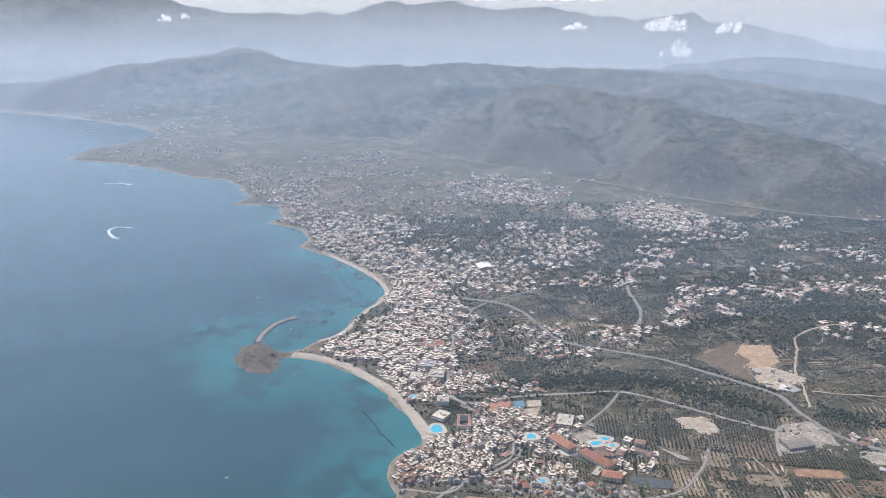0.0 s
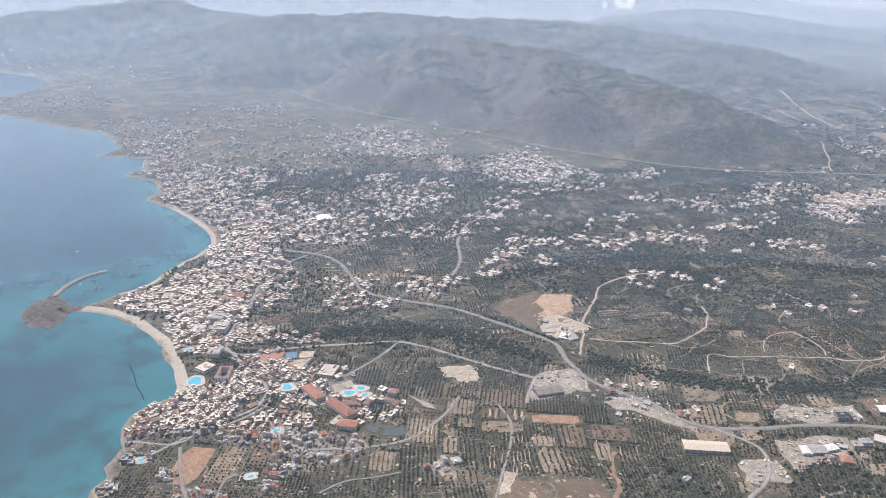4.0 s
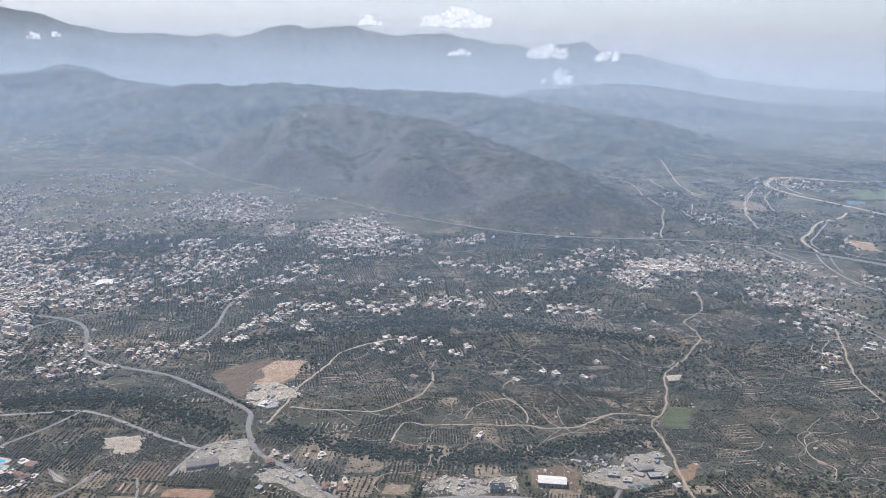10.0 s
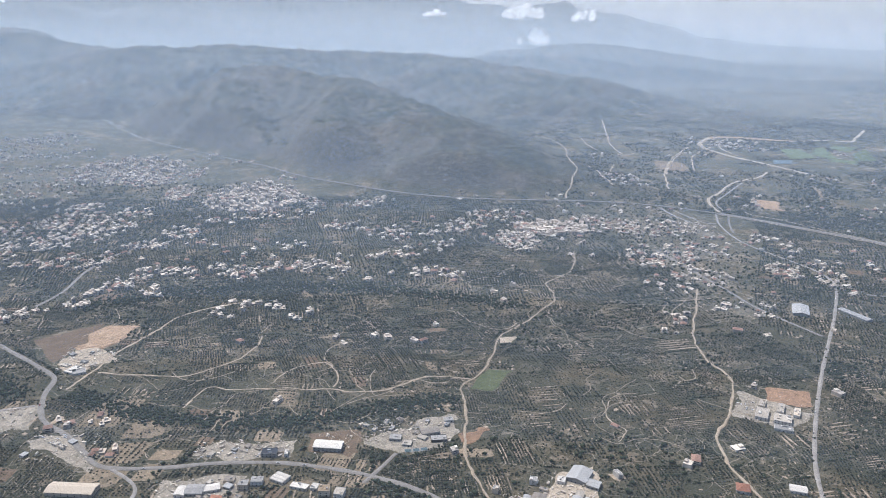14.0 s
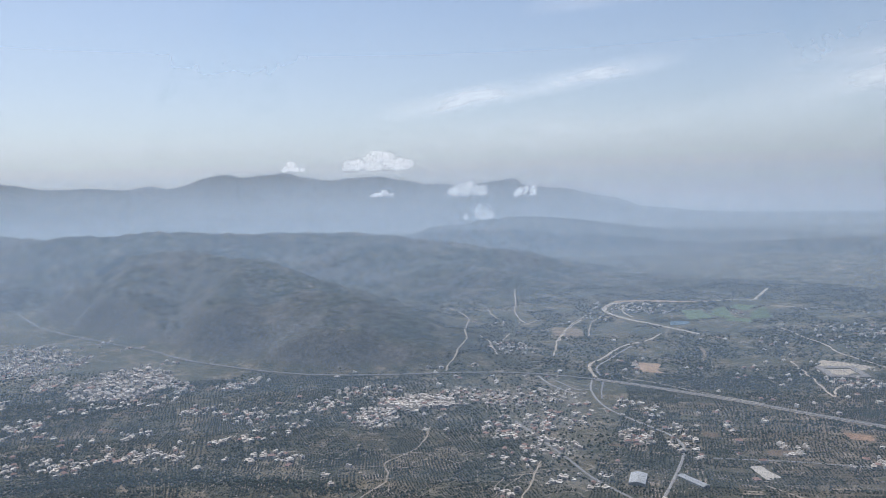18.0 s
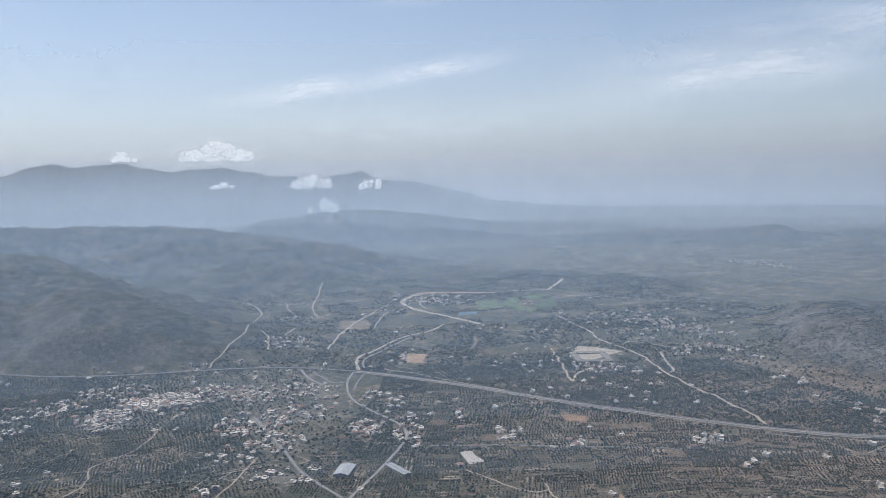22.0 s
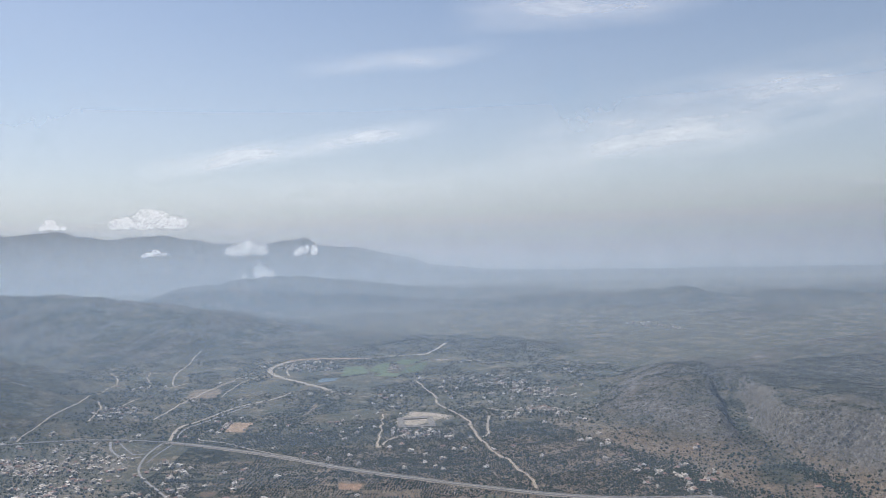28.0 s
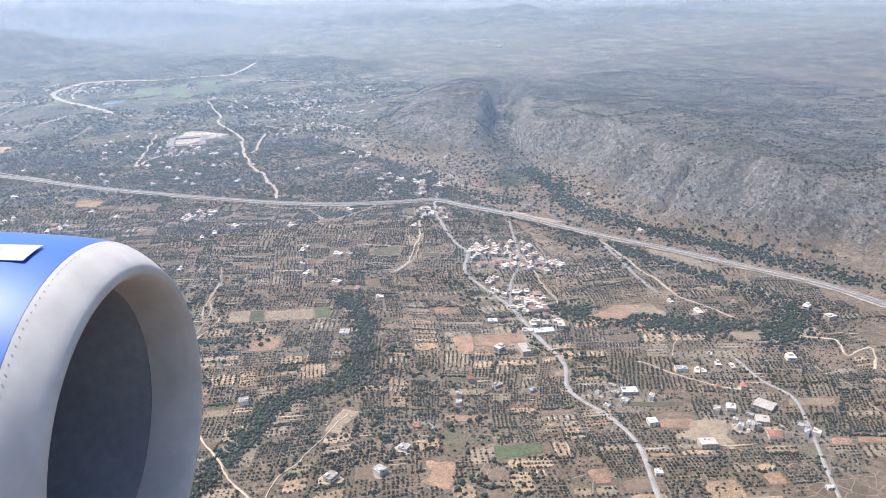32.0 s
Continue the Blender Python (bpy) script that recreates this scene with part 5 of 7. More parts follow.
hall("house", 884.1, 49.8, -30, 2.8, 3.1, 1.1, WHITE, WHITE, "flat", "small white farmhouse in the groves")
hall("warehouse", 911.6, 149.0, -22, 10.1, 4.8, 1.1, WHITE, WHITE, "flat", "low white hall at the village edge")
hall("warehouse", 897.8, 169.1, -31, 5.1, 4.0, 1.0, WHITE, WHITE, "flat", "low white shed in the groves")
hall("farm_shed", 835.7, 192.7, -31, 5.0, 5.5, 1.1, WHITE, PALE, "flat", "white farm building among orchards")
hall("bridge_house", 923.9, 18.5, -19, 2.8, 2.0, 0.8, WHITE, PALE, "flat", "small white house beside the lane")
hall("walled_compound", 856.7, 627.4, -15, 34.3, 40.1, 1.0, STONE, STONE, "court", "large walled compound with pale terraces")

# small workshops, sheds and stores that fill the working yards
fill = np.random.RandomState(77)
for x0, y0, x1, y1, count, words in ((323, 290, 364, 308, 9, "small concrete building of the treatment plant"), (258, 283, 282, 292, 5, "low dusty workshop in the roadside yard"), (248, 250, 282, 266, 4, "small pale store in the boatyard"),
                                     (378, 224, 410, 256, 5, "small shed in the builders' yard"), (168, 368, 192, 386, 3, "low white site hut in the quarry yard"), (186, 286, 214, 302, 4, "low flat-roofed shop at the roadside")):
    made = 0
    for attempt in range(200):
        x, y = x0 + fill.rand() * (x1 - x0), y0 + fill.rand() * (y1 - y0)
        if made == count or min(math.hypot(x - q[0], y - q[1]) for q in HALL_SPOTS) < 4.2:
            continue
        wall, roof = ((GREY, GREY), (WHITE, PALE), (CREAM, STONE), (GREY, METAL))[fill.randint(4)]
        hall("shed", x, y, -31 + 90 * fill.randint(2) + fill.randn() * 6, 1.8 + 2.2 * fill.rand(), 1.6 + 1.6 * fill.rand(), 0.7 + 0.5 * fill.rand(), wall, roof, "flat" if fill.rand() < 0.6 else "gable", words)
        made += 1

# ---- swimming pools ----


def pool(x, y, rx, ry, turn, label):
    thing = tagged(new("swimming_pool"), label, "pool", group="hotel pools")
    thing.matrix_basis = pose(x, y, float(height(x, y)), 0, 0, turn)
    claim(x, y, max(rx, ry) + 1.5)

    def blob(grow):
        return [(math.cos(k * 0.2618) * (rx + grow) * (1 + 0.16 * math.sin(k * 0.7854 + x)), math.sin(k * 0.2618) * (ry + grow) * (1 + 0.12 * math.cos(k * 0.5236))) for k in range(24)]
    for nm, grow, z, mat in (("terrace", 1.9, 0.16, PALE), ("rim", 0.22, 0.24, WHITE), ("water", 0.0, 0.28, POOL)):
        bm = bmesh.new()
        top = [bm.verts.new((p, q, z)) for p, q in blob(grow)]
        low = [bm.verts.new((p, q, -0.4)) for p, q in blob(grow)]
        bm.faces.new(top)
        for i in range(24):
            bm.faces.new((low[i], low[(i + 1) % 24], top[(i + 1) % 24], top[i]))
        part(nm, bm, mat, thing)
    return thing


pool(-3, 324, 2.9, 4.2, 0, "bright blue hotel pool with a pale sun terrace")
pool(41, 317, 2.2, 2.6, 10, "bright blue hotel pool with a pale sun terrace")
pool(56.5, 304, 2.8, 2.2, 20, "turquoise hotel pool beside the main wing")
pool(70, 311, 2.6, 2.0, 15, "turquoise lagoon pool with pale islands")
pool(75, 315, 2.2, 1.5, -20, "turquoise lagoon pool with pale islands")
pool(77, 309, 1.6, 1.2, 30, "small bright blue garden pool")
pool(-15, 356, 2.0, 2.0, 0, "round bright blue hotel pool")
pool(42, 281, 1.5, 1.2, 0, "small bright blue garden pool")
pool(37, 250, 1.2, 0.8, 20, "small bright blue garden pool")
pool(-8, 262, 1.4, 1.0, 0, "small bright blue garden pool")

# ---- treatment tanks ----


def tank(x, y, r, label):
    thing = tagged(new("settling_tank"), label, "tank", group="treatment tanks")
    thing.matrix_basis = Matrix.Translation((x, y, float(height(x, y))))
    bm = bmesh.new()
    bmesh.ops.create_cone(bm, cap_ends=False, segments=28, radius1=r, radius2=r, depth=0.9)
    bmesh.ops.create_cone(bm, cap_ends=False, segments=28, radius1=r * 0.9, radius2=r * 0.9, depth=0.9)
    part("rim", bm, GREY, thing)
    bm = bmesh.new()
    bmesh.ops.create_circle(bm, cap_ends=True, segments=28, radius=r * 0.93)
    bmesh.ops.translate(bm, verts=bm.verts, vec=(0, 0, 0.3))
    part("water", bm, MEADOW, thing, "murky brown-green water")
    part("bridge", box(-r, -0.12, 0.45, r, 0.12, 0.55), GREY, thing)
    return thing


tank(328, 304, 3.2, "round concrete settling tank with murky water")
tank(347, 300, 1.6, "small round concrete water tank")
for k in range(3):
    ob = tagged(new("basin"), "rectangular basin with teal water", "tank", group="treatment tanks")
    ob.matrix_basis = pose(343 + 3.3 * k, 282.5 + 0.4 * k, float(height(343 + 3.3 * k, 282.5)), 0, 0, 8)
    part("rim", box(-1.5, -1.2, -0.4, 1.5, 1.2, 0.22, 0.02), GREY, ob)
    part("water", box(-1.3, -1.0, 0.2, 1.3, 1.0, 0.24), POND, ob, "murky teal water")

# ---- vehicles and stacks in the yards ----
CAR_PAINT = [rough_paint("car_white", (0.72, 0.72, 0.72), (0.8, 0.8, 0.8), 1, 0.3, 0.05), rough_paint("car_silver", (0.40, 0.41, 0.42), (0.48, 0.49, 0.5), 1, 0.3, 0.05),
             rough_paint("car_dark", (0.05, 0.05, 0.06), (0.09, 0.09, 0.1), 1, 0.3, 0.05), rough_paint("car_red", (0.32, 0.05, 0.04), (0.4, 0.07, 0.05), 1, 0.3, 0.05)]
RUBBER = rough_paint("tyre_rubber", (0.025, 0.025, 0.025), (0.04, 0.04, 0.04), 3, 0.9)


def make_car(paint, colour):
    thing = tagged(new("car"), f"parked {colour} car on a dusty yard", "car", group="parked cars")
    bm = box(-0.64, -0.26, 0.07, 0.64, 0.26, 0.23, 0.04)
    part("body", bm, paint, thing)
    bm = box(-0.42, -0.22, 0.22, 0.3, 0.22, 0.42)
    for v in bm.verts:
        if v.co.z > 0.4:
            v.co.x *= 0.72
    part("cabin", bm, DARK, thing, "dark glass cabin")
    part("roof", box(-0.29, -0.2, 0.415, 0.2, 0.2, 0.435), paint, thing)
    for sx_ in (-0.4, 0.4):
        for sy_ in (-0.24, 0.24):
            bm = bmesh.new()
            bmesh.ops.create_cone(bm, cap_ends=True, segments=10, radius1=0.095, radius2=0.095, depth=0.08)
            bmesh.ops.rotate(bm, verts=bm.verts, cent=(0, 0, 0), matrix=Matrix.Rotation(radians(90), 3, "X"))
            bmesh.ops.translate(bm, verts=bm.verts, vec=(sx_, sy_, 0.095))
            part("wheel", bm, RUBBER, thing)
    return thing


CARS = []
for paint, colour in zip(CAR_PAINT, ("white", "silver", "dark", "red")):
    CARS.append(make_car(paint, colour))
spots = []
for k in range(64):
    bx_, by_, w_, d_ = ((256, 281, 22, 11), (280, 281, 16, 6), (492, 303, 14, 8), (158, 318, 14, 6), (190, 296, 10, 8), (366, 231, 6, 12), (250, 249, 22, 6))[k % 7]
    spots.append((bx_ + rng0.rand() * w_, by_ + rng0.rand() * d_, rng0.choice([0, 90, 8, 95, 180])))
for k in range(26):
    line, wide = ROAD_POINTS[[0, 6, 9, 10, 1][k % 5]]
    i = int(rng0.rand() * (len(line) - 2)) + 1
    if line[i][1] > 720:
        continue
    way = line[i + 1] - line[i - 1] if i + 1 < len(line) else line[i] - line[i - 1]
    side = np.array([way[1], -way[0]]) / (np.hypot(*way) + 1e-9) * 0.6
    spots.append((*(line[i] + side), math.degrees(math.atan2(way[1], way[0]))))
for k, (x, y, turn) in enumerate(spots):
    pick = CARS[(0, 1, 0, 2, 0, 1, 3)[k % 7]]
    m = pose(x, y, float(height(x, y)) + (0.36 if k >= 64 else 0.14), 0, 0, turn)
    if k < 7 and k in (0, 1, 3, 6):
        pick.matrix_basis = m
    else:
        copy_thing(pick, m)

stack = tagged(new("pallet_stack"), "stack of wrapped building blocks on a pallet", "stack", group="yard stacks")
part("blocks", box(-0.4, -0.35, 0.1, 0.4, 0.35, 0.5, 0.02), PALE, stack)
part("pallet", box(-0.42, -0.37, 0.0, 0.42, 0.37, 0.1), BARK, stack)
for k in range(46):
    x, y = (376 + rng0.rand() * 14 + 0.25 * (k % 20), 222 + rng0.rand() * 24) if k < 34 else (252 + rng0.rand() * 24, 262 + rng0.rand() * 5)
    m = pose(x, y, float(height(x, y)) + 0.12, 0, 0, -31 + rng0.randint(4) * 90)
    if k == 0:
        stack.matrix_basis = m
    else:
        copy_thing(stack, m)

# crates, containers, rubble and scrap in the working yards
at, size = [], []
for x0, y0, x1, y1, n in ((376, 222, 404, 250, 420), (394, 240, 412, 262, 160), (256, 281, 296, 294, 220), (248, 250, 278, 268, 160), (322, 288, 362, 306, 220), (168, 366, 194, 392, 200),
                          (304, 282, 320, 298, 70), (156, 306, 178, 328, 100), (186, 284, 214, 304, 90), (844, 622, 890, 668, 160), (490, 290, 526, 318, 60), (228, 241, 244, 254, 60)):
    for k in range(n):
        x, y, big = x0 + rng0.rand() * (x1 - x0), y0 + rng0.rand() * (y1 - y0), rng0.rand() ** 3
        at.append((x, y, float(height(x, y)) + 0.05))
        size.append((0.25 + 1.9 * big, 0.2 + 0.8 * big * rng0.rand(), 0.15 + 0.6 * big))
at, size = np.array(at), np.array(size)
low_box = np.array([(-.5, -.5, 0), (.5, -.5, 0), (.5, .5, 0), (-.5, .5, 0), (-.46, -.46, 1), (.46, -.44, 1), (.44, .46, 1), (-.46, .44, 1)])
turn = radians(-31) + np.radians(rng0.randint(0, 4, len(at)) * 90.0) + rng0.randn(len(at)) * 0.2
c, s_ = np.cos(turn)[:, None], np.sin(turn)[:, None]
v = low_box[None] * size[:, None, :]
v = np.stack([v[..., 0] * c - v[..., 1] * s_ + at[:, 0:1], v[..., 0] * s_ + v[..., 1] * c + at[:, 1:2], v[..., 2] + at[:, 2:3]], -1)
sides = np.array([(0, 1, 5, 4), (1, 2, 6, 5), (2, 3, 7, 6), (3, 0, 4, 7), (4, 5, 6, 7)])
clutter = new("yard_clutter", mesh_of("yard_clutter", v.reshape(-1, 3), (sides[None] + (np.arange(len(at)) * 8)[:, None, None]).reshape(-1, 4), CLUTTER))
tagged(clutter, "crates, containers, rubble and scrap on dusty yards", "clutter", kind="stuff")

# ---- harbour, beach and boats ----
float_line = tagged(new("float_line"), "dark line of floats round the bathing bay", "floats")
float_bm = bmesh.new()
bmesh.ops.create_icosphere(float_bm, subdivisions=1, radius=0.26)
first_float = part("float", float_bm, DARK, float_line)
for k, (x, y) in enumerate(curve_through([(-40, 343), (-34, 332), (-29, 321), (-25, 315), (-22, 309)], 0.5)):
    ob = first_float if k == 0 else new("float", first_float.data)
    ob.parent = float_line
    ob.location = (x, y, 0.05)
mole_line = curve_through([(-112, 428), (-112, 440), (-109, 452), (-104, 462), (-96, 469)], 1.2)
mole = tagged(new("breakwater"), "curved harbour breakwater of grey boulders", "breakwater")
for nm, wide, top, mat in (("rubble", 3.4, 0.5, STONE), ("quay", 1.7, 0.75, GREY)):
    way = np.gradient(mole_line, axis=0)
    way /= np.linalg.norm(way, axis=1)[:, None]
    side = np.stack([-way[:, 1], way[:, 0]], 1)
    rows = [np.column_stack([mole_line + side * wide * k, np.full(len(mole_line), z)]) for k, z in ((-0.75, -1.0), (-0.5, top), (0.5, top), (0.75, -1.0))]
    ob = new(nm, mesh_of(nm, np.stack(rows, 1).reshape(-1, 3), sheet_faces(len(mole_line), 4)[:, ::-1], mat))
    ob.parent = mole
boulder_bm = bmesh.new()
bmesh.ops.create_icosphere(boulder_bm, subdivisions=1, radius=0.5)
for v in boulder_bm.verts:
    v.co *= 0.8 + 0.4 * rng0.rand()
boulder = part("boulder", boulder_bm, STONE, mole)
boulder.location = (-113.5, 430, 0.4)
for k in range(70):
    p = mole_line[int(rng0.rand() * len(mole_line))]
    ob = new("boulder", boulder.data)
    ob.parent = mole
    ob.location = (p[0] - 1.6 + 0.8 * rng0.randn(), p[1] + 0.4 * rng0.randn(), 0.25 + 0.2 * rng0.rand())
    ob.rotation_euler = (rng0.rand() * 3, rng0.rand() * 3, rng0.rand() * 3)


def boat(x, y, turn, long, label):
    thing = tagged(new("boat"), label, "boat", group="boats")
    thing.matrix_basis = pose(x, y, 0.0, 0, 0, turn)
    bm = box(-long / 2, -long * 0.16, -0.1, long / 2, long * 0.16, long * 0.14)
    for v in bm.verts:
        if v.co.x > 0:
            v.co.y *= 0.25
        if v.co.z < 0:
            v.co.y *= 0.6
    part("hull", bm, WHITE, thing, "white hull")
    part("cabin", box(-long * 0.25, -long * 0.1, long * 0.14, long * 0.1, long * 0.1, long * 0.25, 0.02), DARK, thing)
    return thing


def wake(points, wide, label):
    line = curve_through(points, 2.0)
    way = np.gradient(line, axis=0)
    side = np.stack([-way[:, 1], way[:, 0]], 1) / (np.linalg.norm(way, axis=1)[:, None] + 1e-9)
    grow = wide * (0.25 + 0.75 * np.linspace(1, 0, len(line)) ** 0.7)
    rows = [np.column_stack([line + side * grow[:, None] * k, np.full(len(line), 0.07)]) for k in (-0.5, -0.15, 0.15, 0.5)]
    rows[1][:, 2] = rows[2][:, 2] = 0.12
    return tagged(new("wake", mesh_of("wake", np.stack(rows, 1).reshape(-1, 3), sheet_faces(len(line), 4)[:, ::-1], FOAM)), label, "wake")


FOAM = rough_paint("foam", (0.6, 0.66, 0.7), (0.82, 0.84, 0.86), 0.8, 0.9)
wake([(-292, 662), (-298, 666), (-310, 685), (-311, 697), (-305, 701), (-292, 697)], 3.0, "curling white wake of a speedboat")
wake([(-404, 906), (-390, 906), (-369, 896)], 2.2, "thin white wake of a speedboat")
boat(-291, 660, -50, 2.6, "white speedboat pulling a wake")
boat(-405, 906, 180, 2.4, "white speedboat pulling a wake")
boat(-130, 507, 20, 2.0, "small white boat on open water")
boat(-92, 285, 0, 1.2, "small white boat on open water")
for k, (px_, py_, turn) in enumerate(((-100, 455, 40), (-96, 449, 70), (-92, 441, 20), (-104, 447, 80), (-88, 436, 10), (-99, 461, 50))):
    boat(px_, py_, turn, 2.2, "small white boat moored in the harbour")

beach_line = curve_through([(-10, 316), (-11, 322), (-18, 339), (-28, 360), (-41, 376), (-58, 394), (-76, 404), (-88, 407)], 2.0)
way = np.gradient(beach_line, axis=0)
side = np.stack([-way[:, 1], way[:, 0]], 1) / (np.linalg.norm(way, axis=1)[:, None] + 1e-9)
rows = []
for k, lift in ((1.2, -0.3), (-0.6, 0.16), (-3.4, 0.2), (-5.4, 0.05)):
    p = beach_line + side * k
    rows.append(np.column_stack([p, np.maximum(height(p[:, 0], p[:, 1]), -0.1) + lift]))
tagged(new("beach", mesh_of("beach", np.stack(rows, 1).reshape(-1, 3), sheet_faces(len(beach_line), 4), SAND, True)), "pale sandy beach along the town bay", "beach", kind="structure")
beach2 = curve_through([(-77, 432), (-65, 444), (-54, 477), (-44, 504), (-43, 522), (-52, 547), (-70, 575), (-97, 609)], 2.0)
way = np.gradient(beach2, axis=0)
side = np.stack([-way[:, 1], way[:, 0]], 1) / (np.linalg.norm(way, axis=1)[:, None] + 1e-9)
rows = []
for k, lift in ((1.0, -0.3), (-0.6, 0.16), (-2.6, 0.2), (-3.8, 0.05)):
    p = beach2 + side * k
    rows.append(np.column_stack([p, np.maximum(height(p[:, 0], p[:, 1]), -0.1) + lift]))
tagged(new("beach", mesh_of("beach", np.stack(rows, 1).reshape(-1, 3), sheet_faces(len(beach2), 4), SAND, True)), "narrow pale beach along the second bay", "beach", kind="structure")
umbrella_x, umbrella_y = [], []
for k in range(260):
    p = beach_line[int(rng0.rand() * len(beach_line))] + rng0.randn(2) * 1.0
    if inland(*p) > 1.2:
        umbrella_x.append(p[0]), umbrella_y.append(p[1])
fan = np.array([(0, 0, 0.75)] + [(0.42 * math.cos(k * 1.0472), 0.42 * math.sin(k * 1.0472), 0.55) for k in range(6)])
fan_f = np.array([(0, 1 + k, 1 + (k + 1) % 6) for k in range(6)])
ux, uy = np.array(umbrella_x), np.array(umbrella_y)
spot = np.column_stack([ux, uy, height(ux, uy)])
tagged(new("beach_umbrellas", mesh_of("beach_umbrellas", (fan[None] + spot[:, None]).reshape(-1, 3), (fan_f[None] + (np.arange(len(ux)) * 7)[:, None, None]).reshape(-1, 3), CREAM)),
       "rows of straw-coloured beach umbrellas", "umbrellas", kind="stuff")

# ---- orchard plots ----
rng = np.random.RandomState(5)
CLUSTERS_WEST = [(-45, 417, 24, 16, 110), (-14, 394, 19, 26, 110), (-9, 472, 22, 31, 90), (-79, 630, 30, 52, 140), (-38, 582, 27, 37, 100), (16, 554, 26, 34, 80), (-165, 828, 25, 88, 90),
                 (-240, 959, 43, 58, 60), (-407, 1135, 84, 82, 60), (42, 843, 38, 60, 60), (87, 647, 30, 27, 40), (4, 296, 16, 17, 260), (-13, 292, 6, 13, 50), (42, 283, 14, 11, 40)]
CLUSTERS_RESORT = [(50, 320, 20, 18, 50), (28, 338, 12, 14, 36), (20, 318, 12, 12, 40), (82, 300, 12, 14, 16), (-14, 366, 12, 14, 50), (10, 372, 14, 12, 30), (36, 366, 16, 5, 10), (60, 268, 18, 10, 26)]
CLUSTERS_NEAR = [(110, 254, 6, 6, 4), (204, 312, 14, 8, 6), (215, 287, 10, 5, 4), (264, 261, 12, 8, 6), (70, 412, 20, 12, 20), (25, 320, 8, 11, 10),
                 (59, 443, 18, 11, 20), (109, 434, 14, 14, 14), (-106, 1062, 48, 46, 30), (-132, 959, 57, 56, 40), (-442, 1385, 102, 96, 30), (-646, 1508, 100, 77, 25)]
CLUSTERS_INLAND = [(59, 864, 50, 72, 170), (212, 730, 39, 58, 190), (474, 612, 27, 19, 105), (520, 624, 30, 24, 44), (560, 610, 30, 24, 40), (598, 598, 14, 24, 16), (439, 588, 15, 15, 20), (430, 655, 16, 14, 12), (541, 532, 24, 27, 42), (575, 548, 19, 24, 20), (552, 484, 18, 16, 20), (529, 470, 20, 15, 8), (553, 425, 20, 12, 10), (612, 487, 10, 11, 10), (99, 806, 18, 30, 40), (140, 752, 11, 30, 40), (124, 844, 19, 43, 30)]
CLUSTERS_SHORE = [(-16, 244, 5, 4, 16), (-10, 263, 6, 3, 16), (6, 251, 4, 3, 8), (19, 239, 7, 3, 10), (7, 232, 5, 2, 7), (-15, 231, 4, 3, 8), (28, 235, 3, 3, 4), (49, 254, 7, 5, 10), (45, 243, 4, 3, 6),
                  (22, 279, 3, 8, 9), (30, 276, 3, 6, 8), (52, 276, 4, 4, 4), (22, 225, 9, 2, 7), (-20, 277, 4, 6, 9), (-98, 791, 34, 85, 60), (11, 743, 32, 61, 14), (590, 783, 24, 33, 20), (698, 688, 10, 18, 8)]
# streets lined with houses: the street's line and how many houses
WEST_STREETS = [([(-141, 941), (-76, 947), (-45, 981), (-29, 1001)], 40), ([(-202, 1051), (-155, 1084), (-111, 1041), (-97, 1121)], 40), ([(52, 638), (68, 628), (83, 615), (93, 596)], 20), ([(70, 582), (93, 596), (112, 612), (135, 629)], 55), ([(50, 576), (72, 574), (97, 573)], 25), ([(77, 534), (94, 528), (106, 529)], 20), ([(110, 548), (126, 529), (136, 529), (146, 560), (162, 584)], 62), ([(58, 676), (73, 697), (95, 687)], 22), ([(112, 676), (134, 681)], 14), ([(94, 637), (112, 643), (128, 666)], 16), ([(-26, 626), (-1, 617), (14, 586)], 34), ([(91, 438), (107, 439), (114, 428)], 22), ([(123, 441), (131, 450)], 10), ([(152, 473), (165, 487), (171, 503)], 26)]
PLAIN_STREETS = [([(144, 454), (154, 458)], 14), ([(-2, 742), (11, 742)], 8), ([(-4, 702), (-3, 720)], 6), ([(4, 645), (12, 641)], 6), ([(251, 734), (280, 689)], 40), ([(290, 631), (309, 622)], 26), ([(309, 689), (339, 723)], 30), ([(320, 606), (345, 614), (343, 581)], 30), ([(365, 596), (393, 611)], 16), ([(167, 509), (186, 509), (206, 514)], 40), ([(185, 471), (192, 476)], 12), ([(217, 526), (233, 512), (240, 494), (249, 509), (265, 517)], 46), ([(274, 523), (294, 517), (310, 517)], 36), ([(168, 596), (181, 612)], 25)]
EAST_STREETS = [([(978, 782), (1014, 770), (1036, 764)], 26), ([(1004, 733), (1027, 718), (1044, 704)], 28), ([(1014, 684), (1046, 665)], 14), ([(966, 627), (992, 629), (1004, 609)], 26), ([(795, 998), (827, 990), (845, 974)], 26), ([(920, 960), (930, 934)], 9), ([(824, 593), (871, 565)], 16), ([(638, 497), (650, 492)], 8), ([(626, 572), (642, 578)], 8), ([(643, 532), (646, 542)], 5),
                ([(162, 567), (166, 574)], 14), ([(186, 638), (208, 648), (228, 658), (273, 658)], 34), ([(254, 566), (275, 574)], 10), ([(322, 541), (352, 543), (382, 570)], 26), ([(249, 446), (273, 447)], 10), ([(278, 430), (292, 434)], 8), ([(237, 429), (244, 432)], 5), ([(355, 504), (375, 503), (384, 491)], 20), ([(407, 611), (423, 664), (458, 659), (432, 611)], 34), ([(395, 640), (407, 611)], 14), ([(429, 562), (445, 556)], 20), ([(505, 424), (504, 405), (497, 389)], 10)]
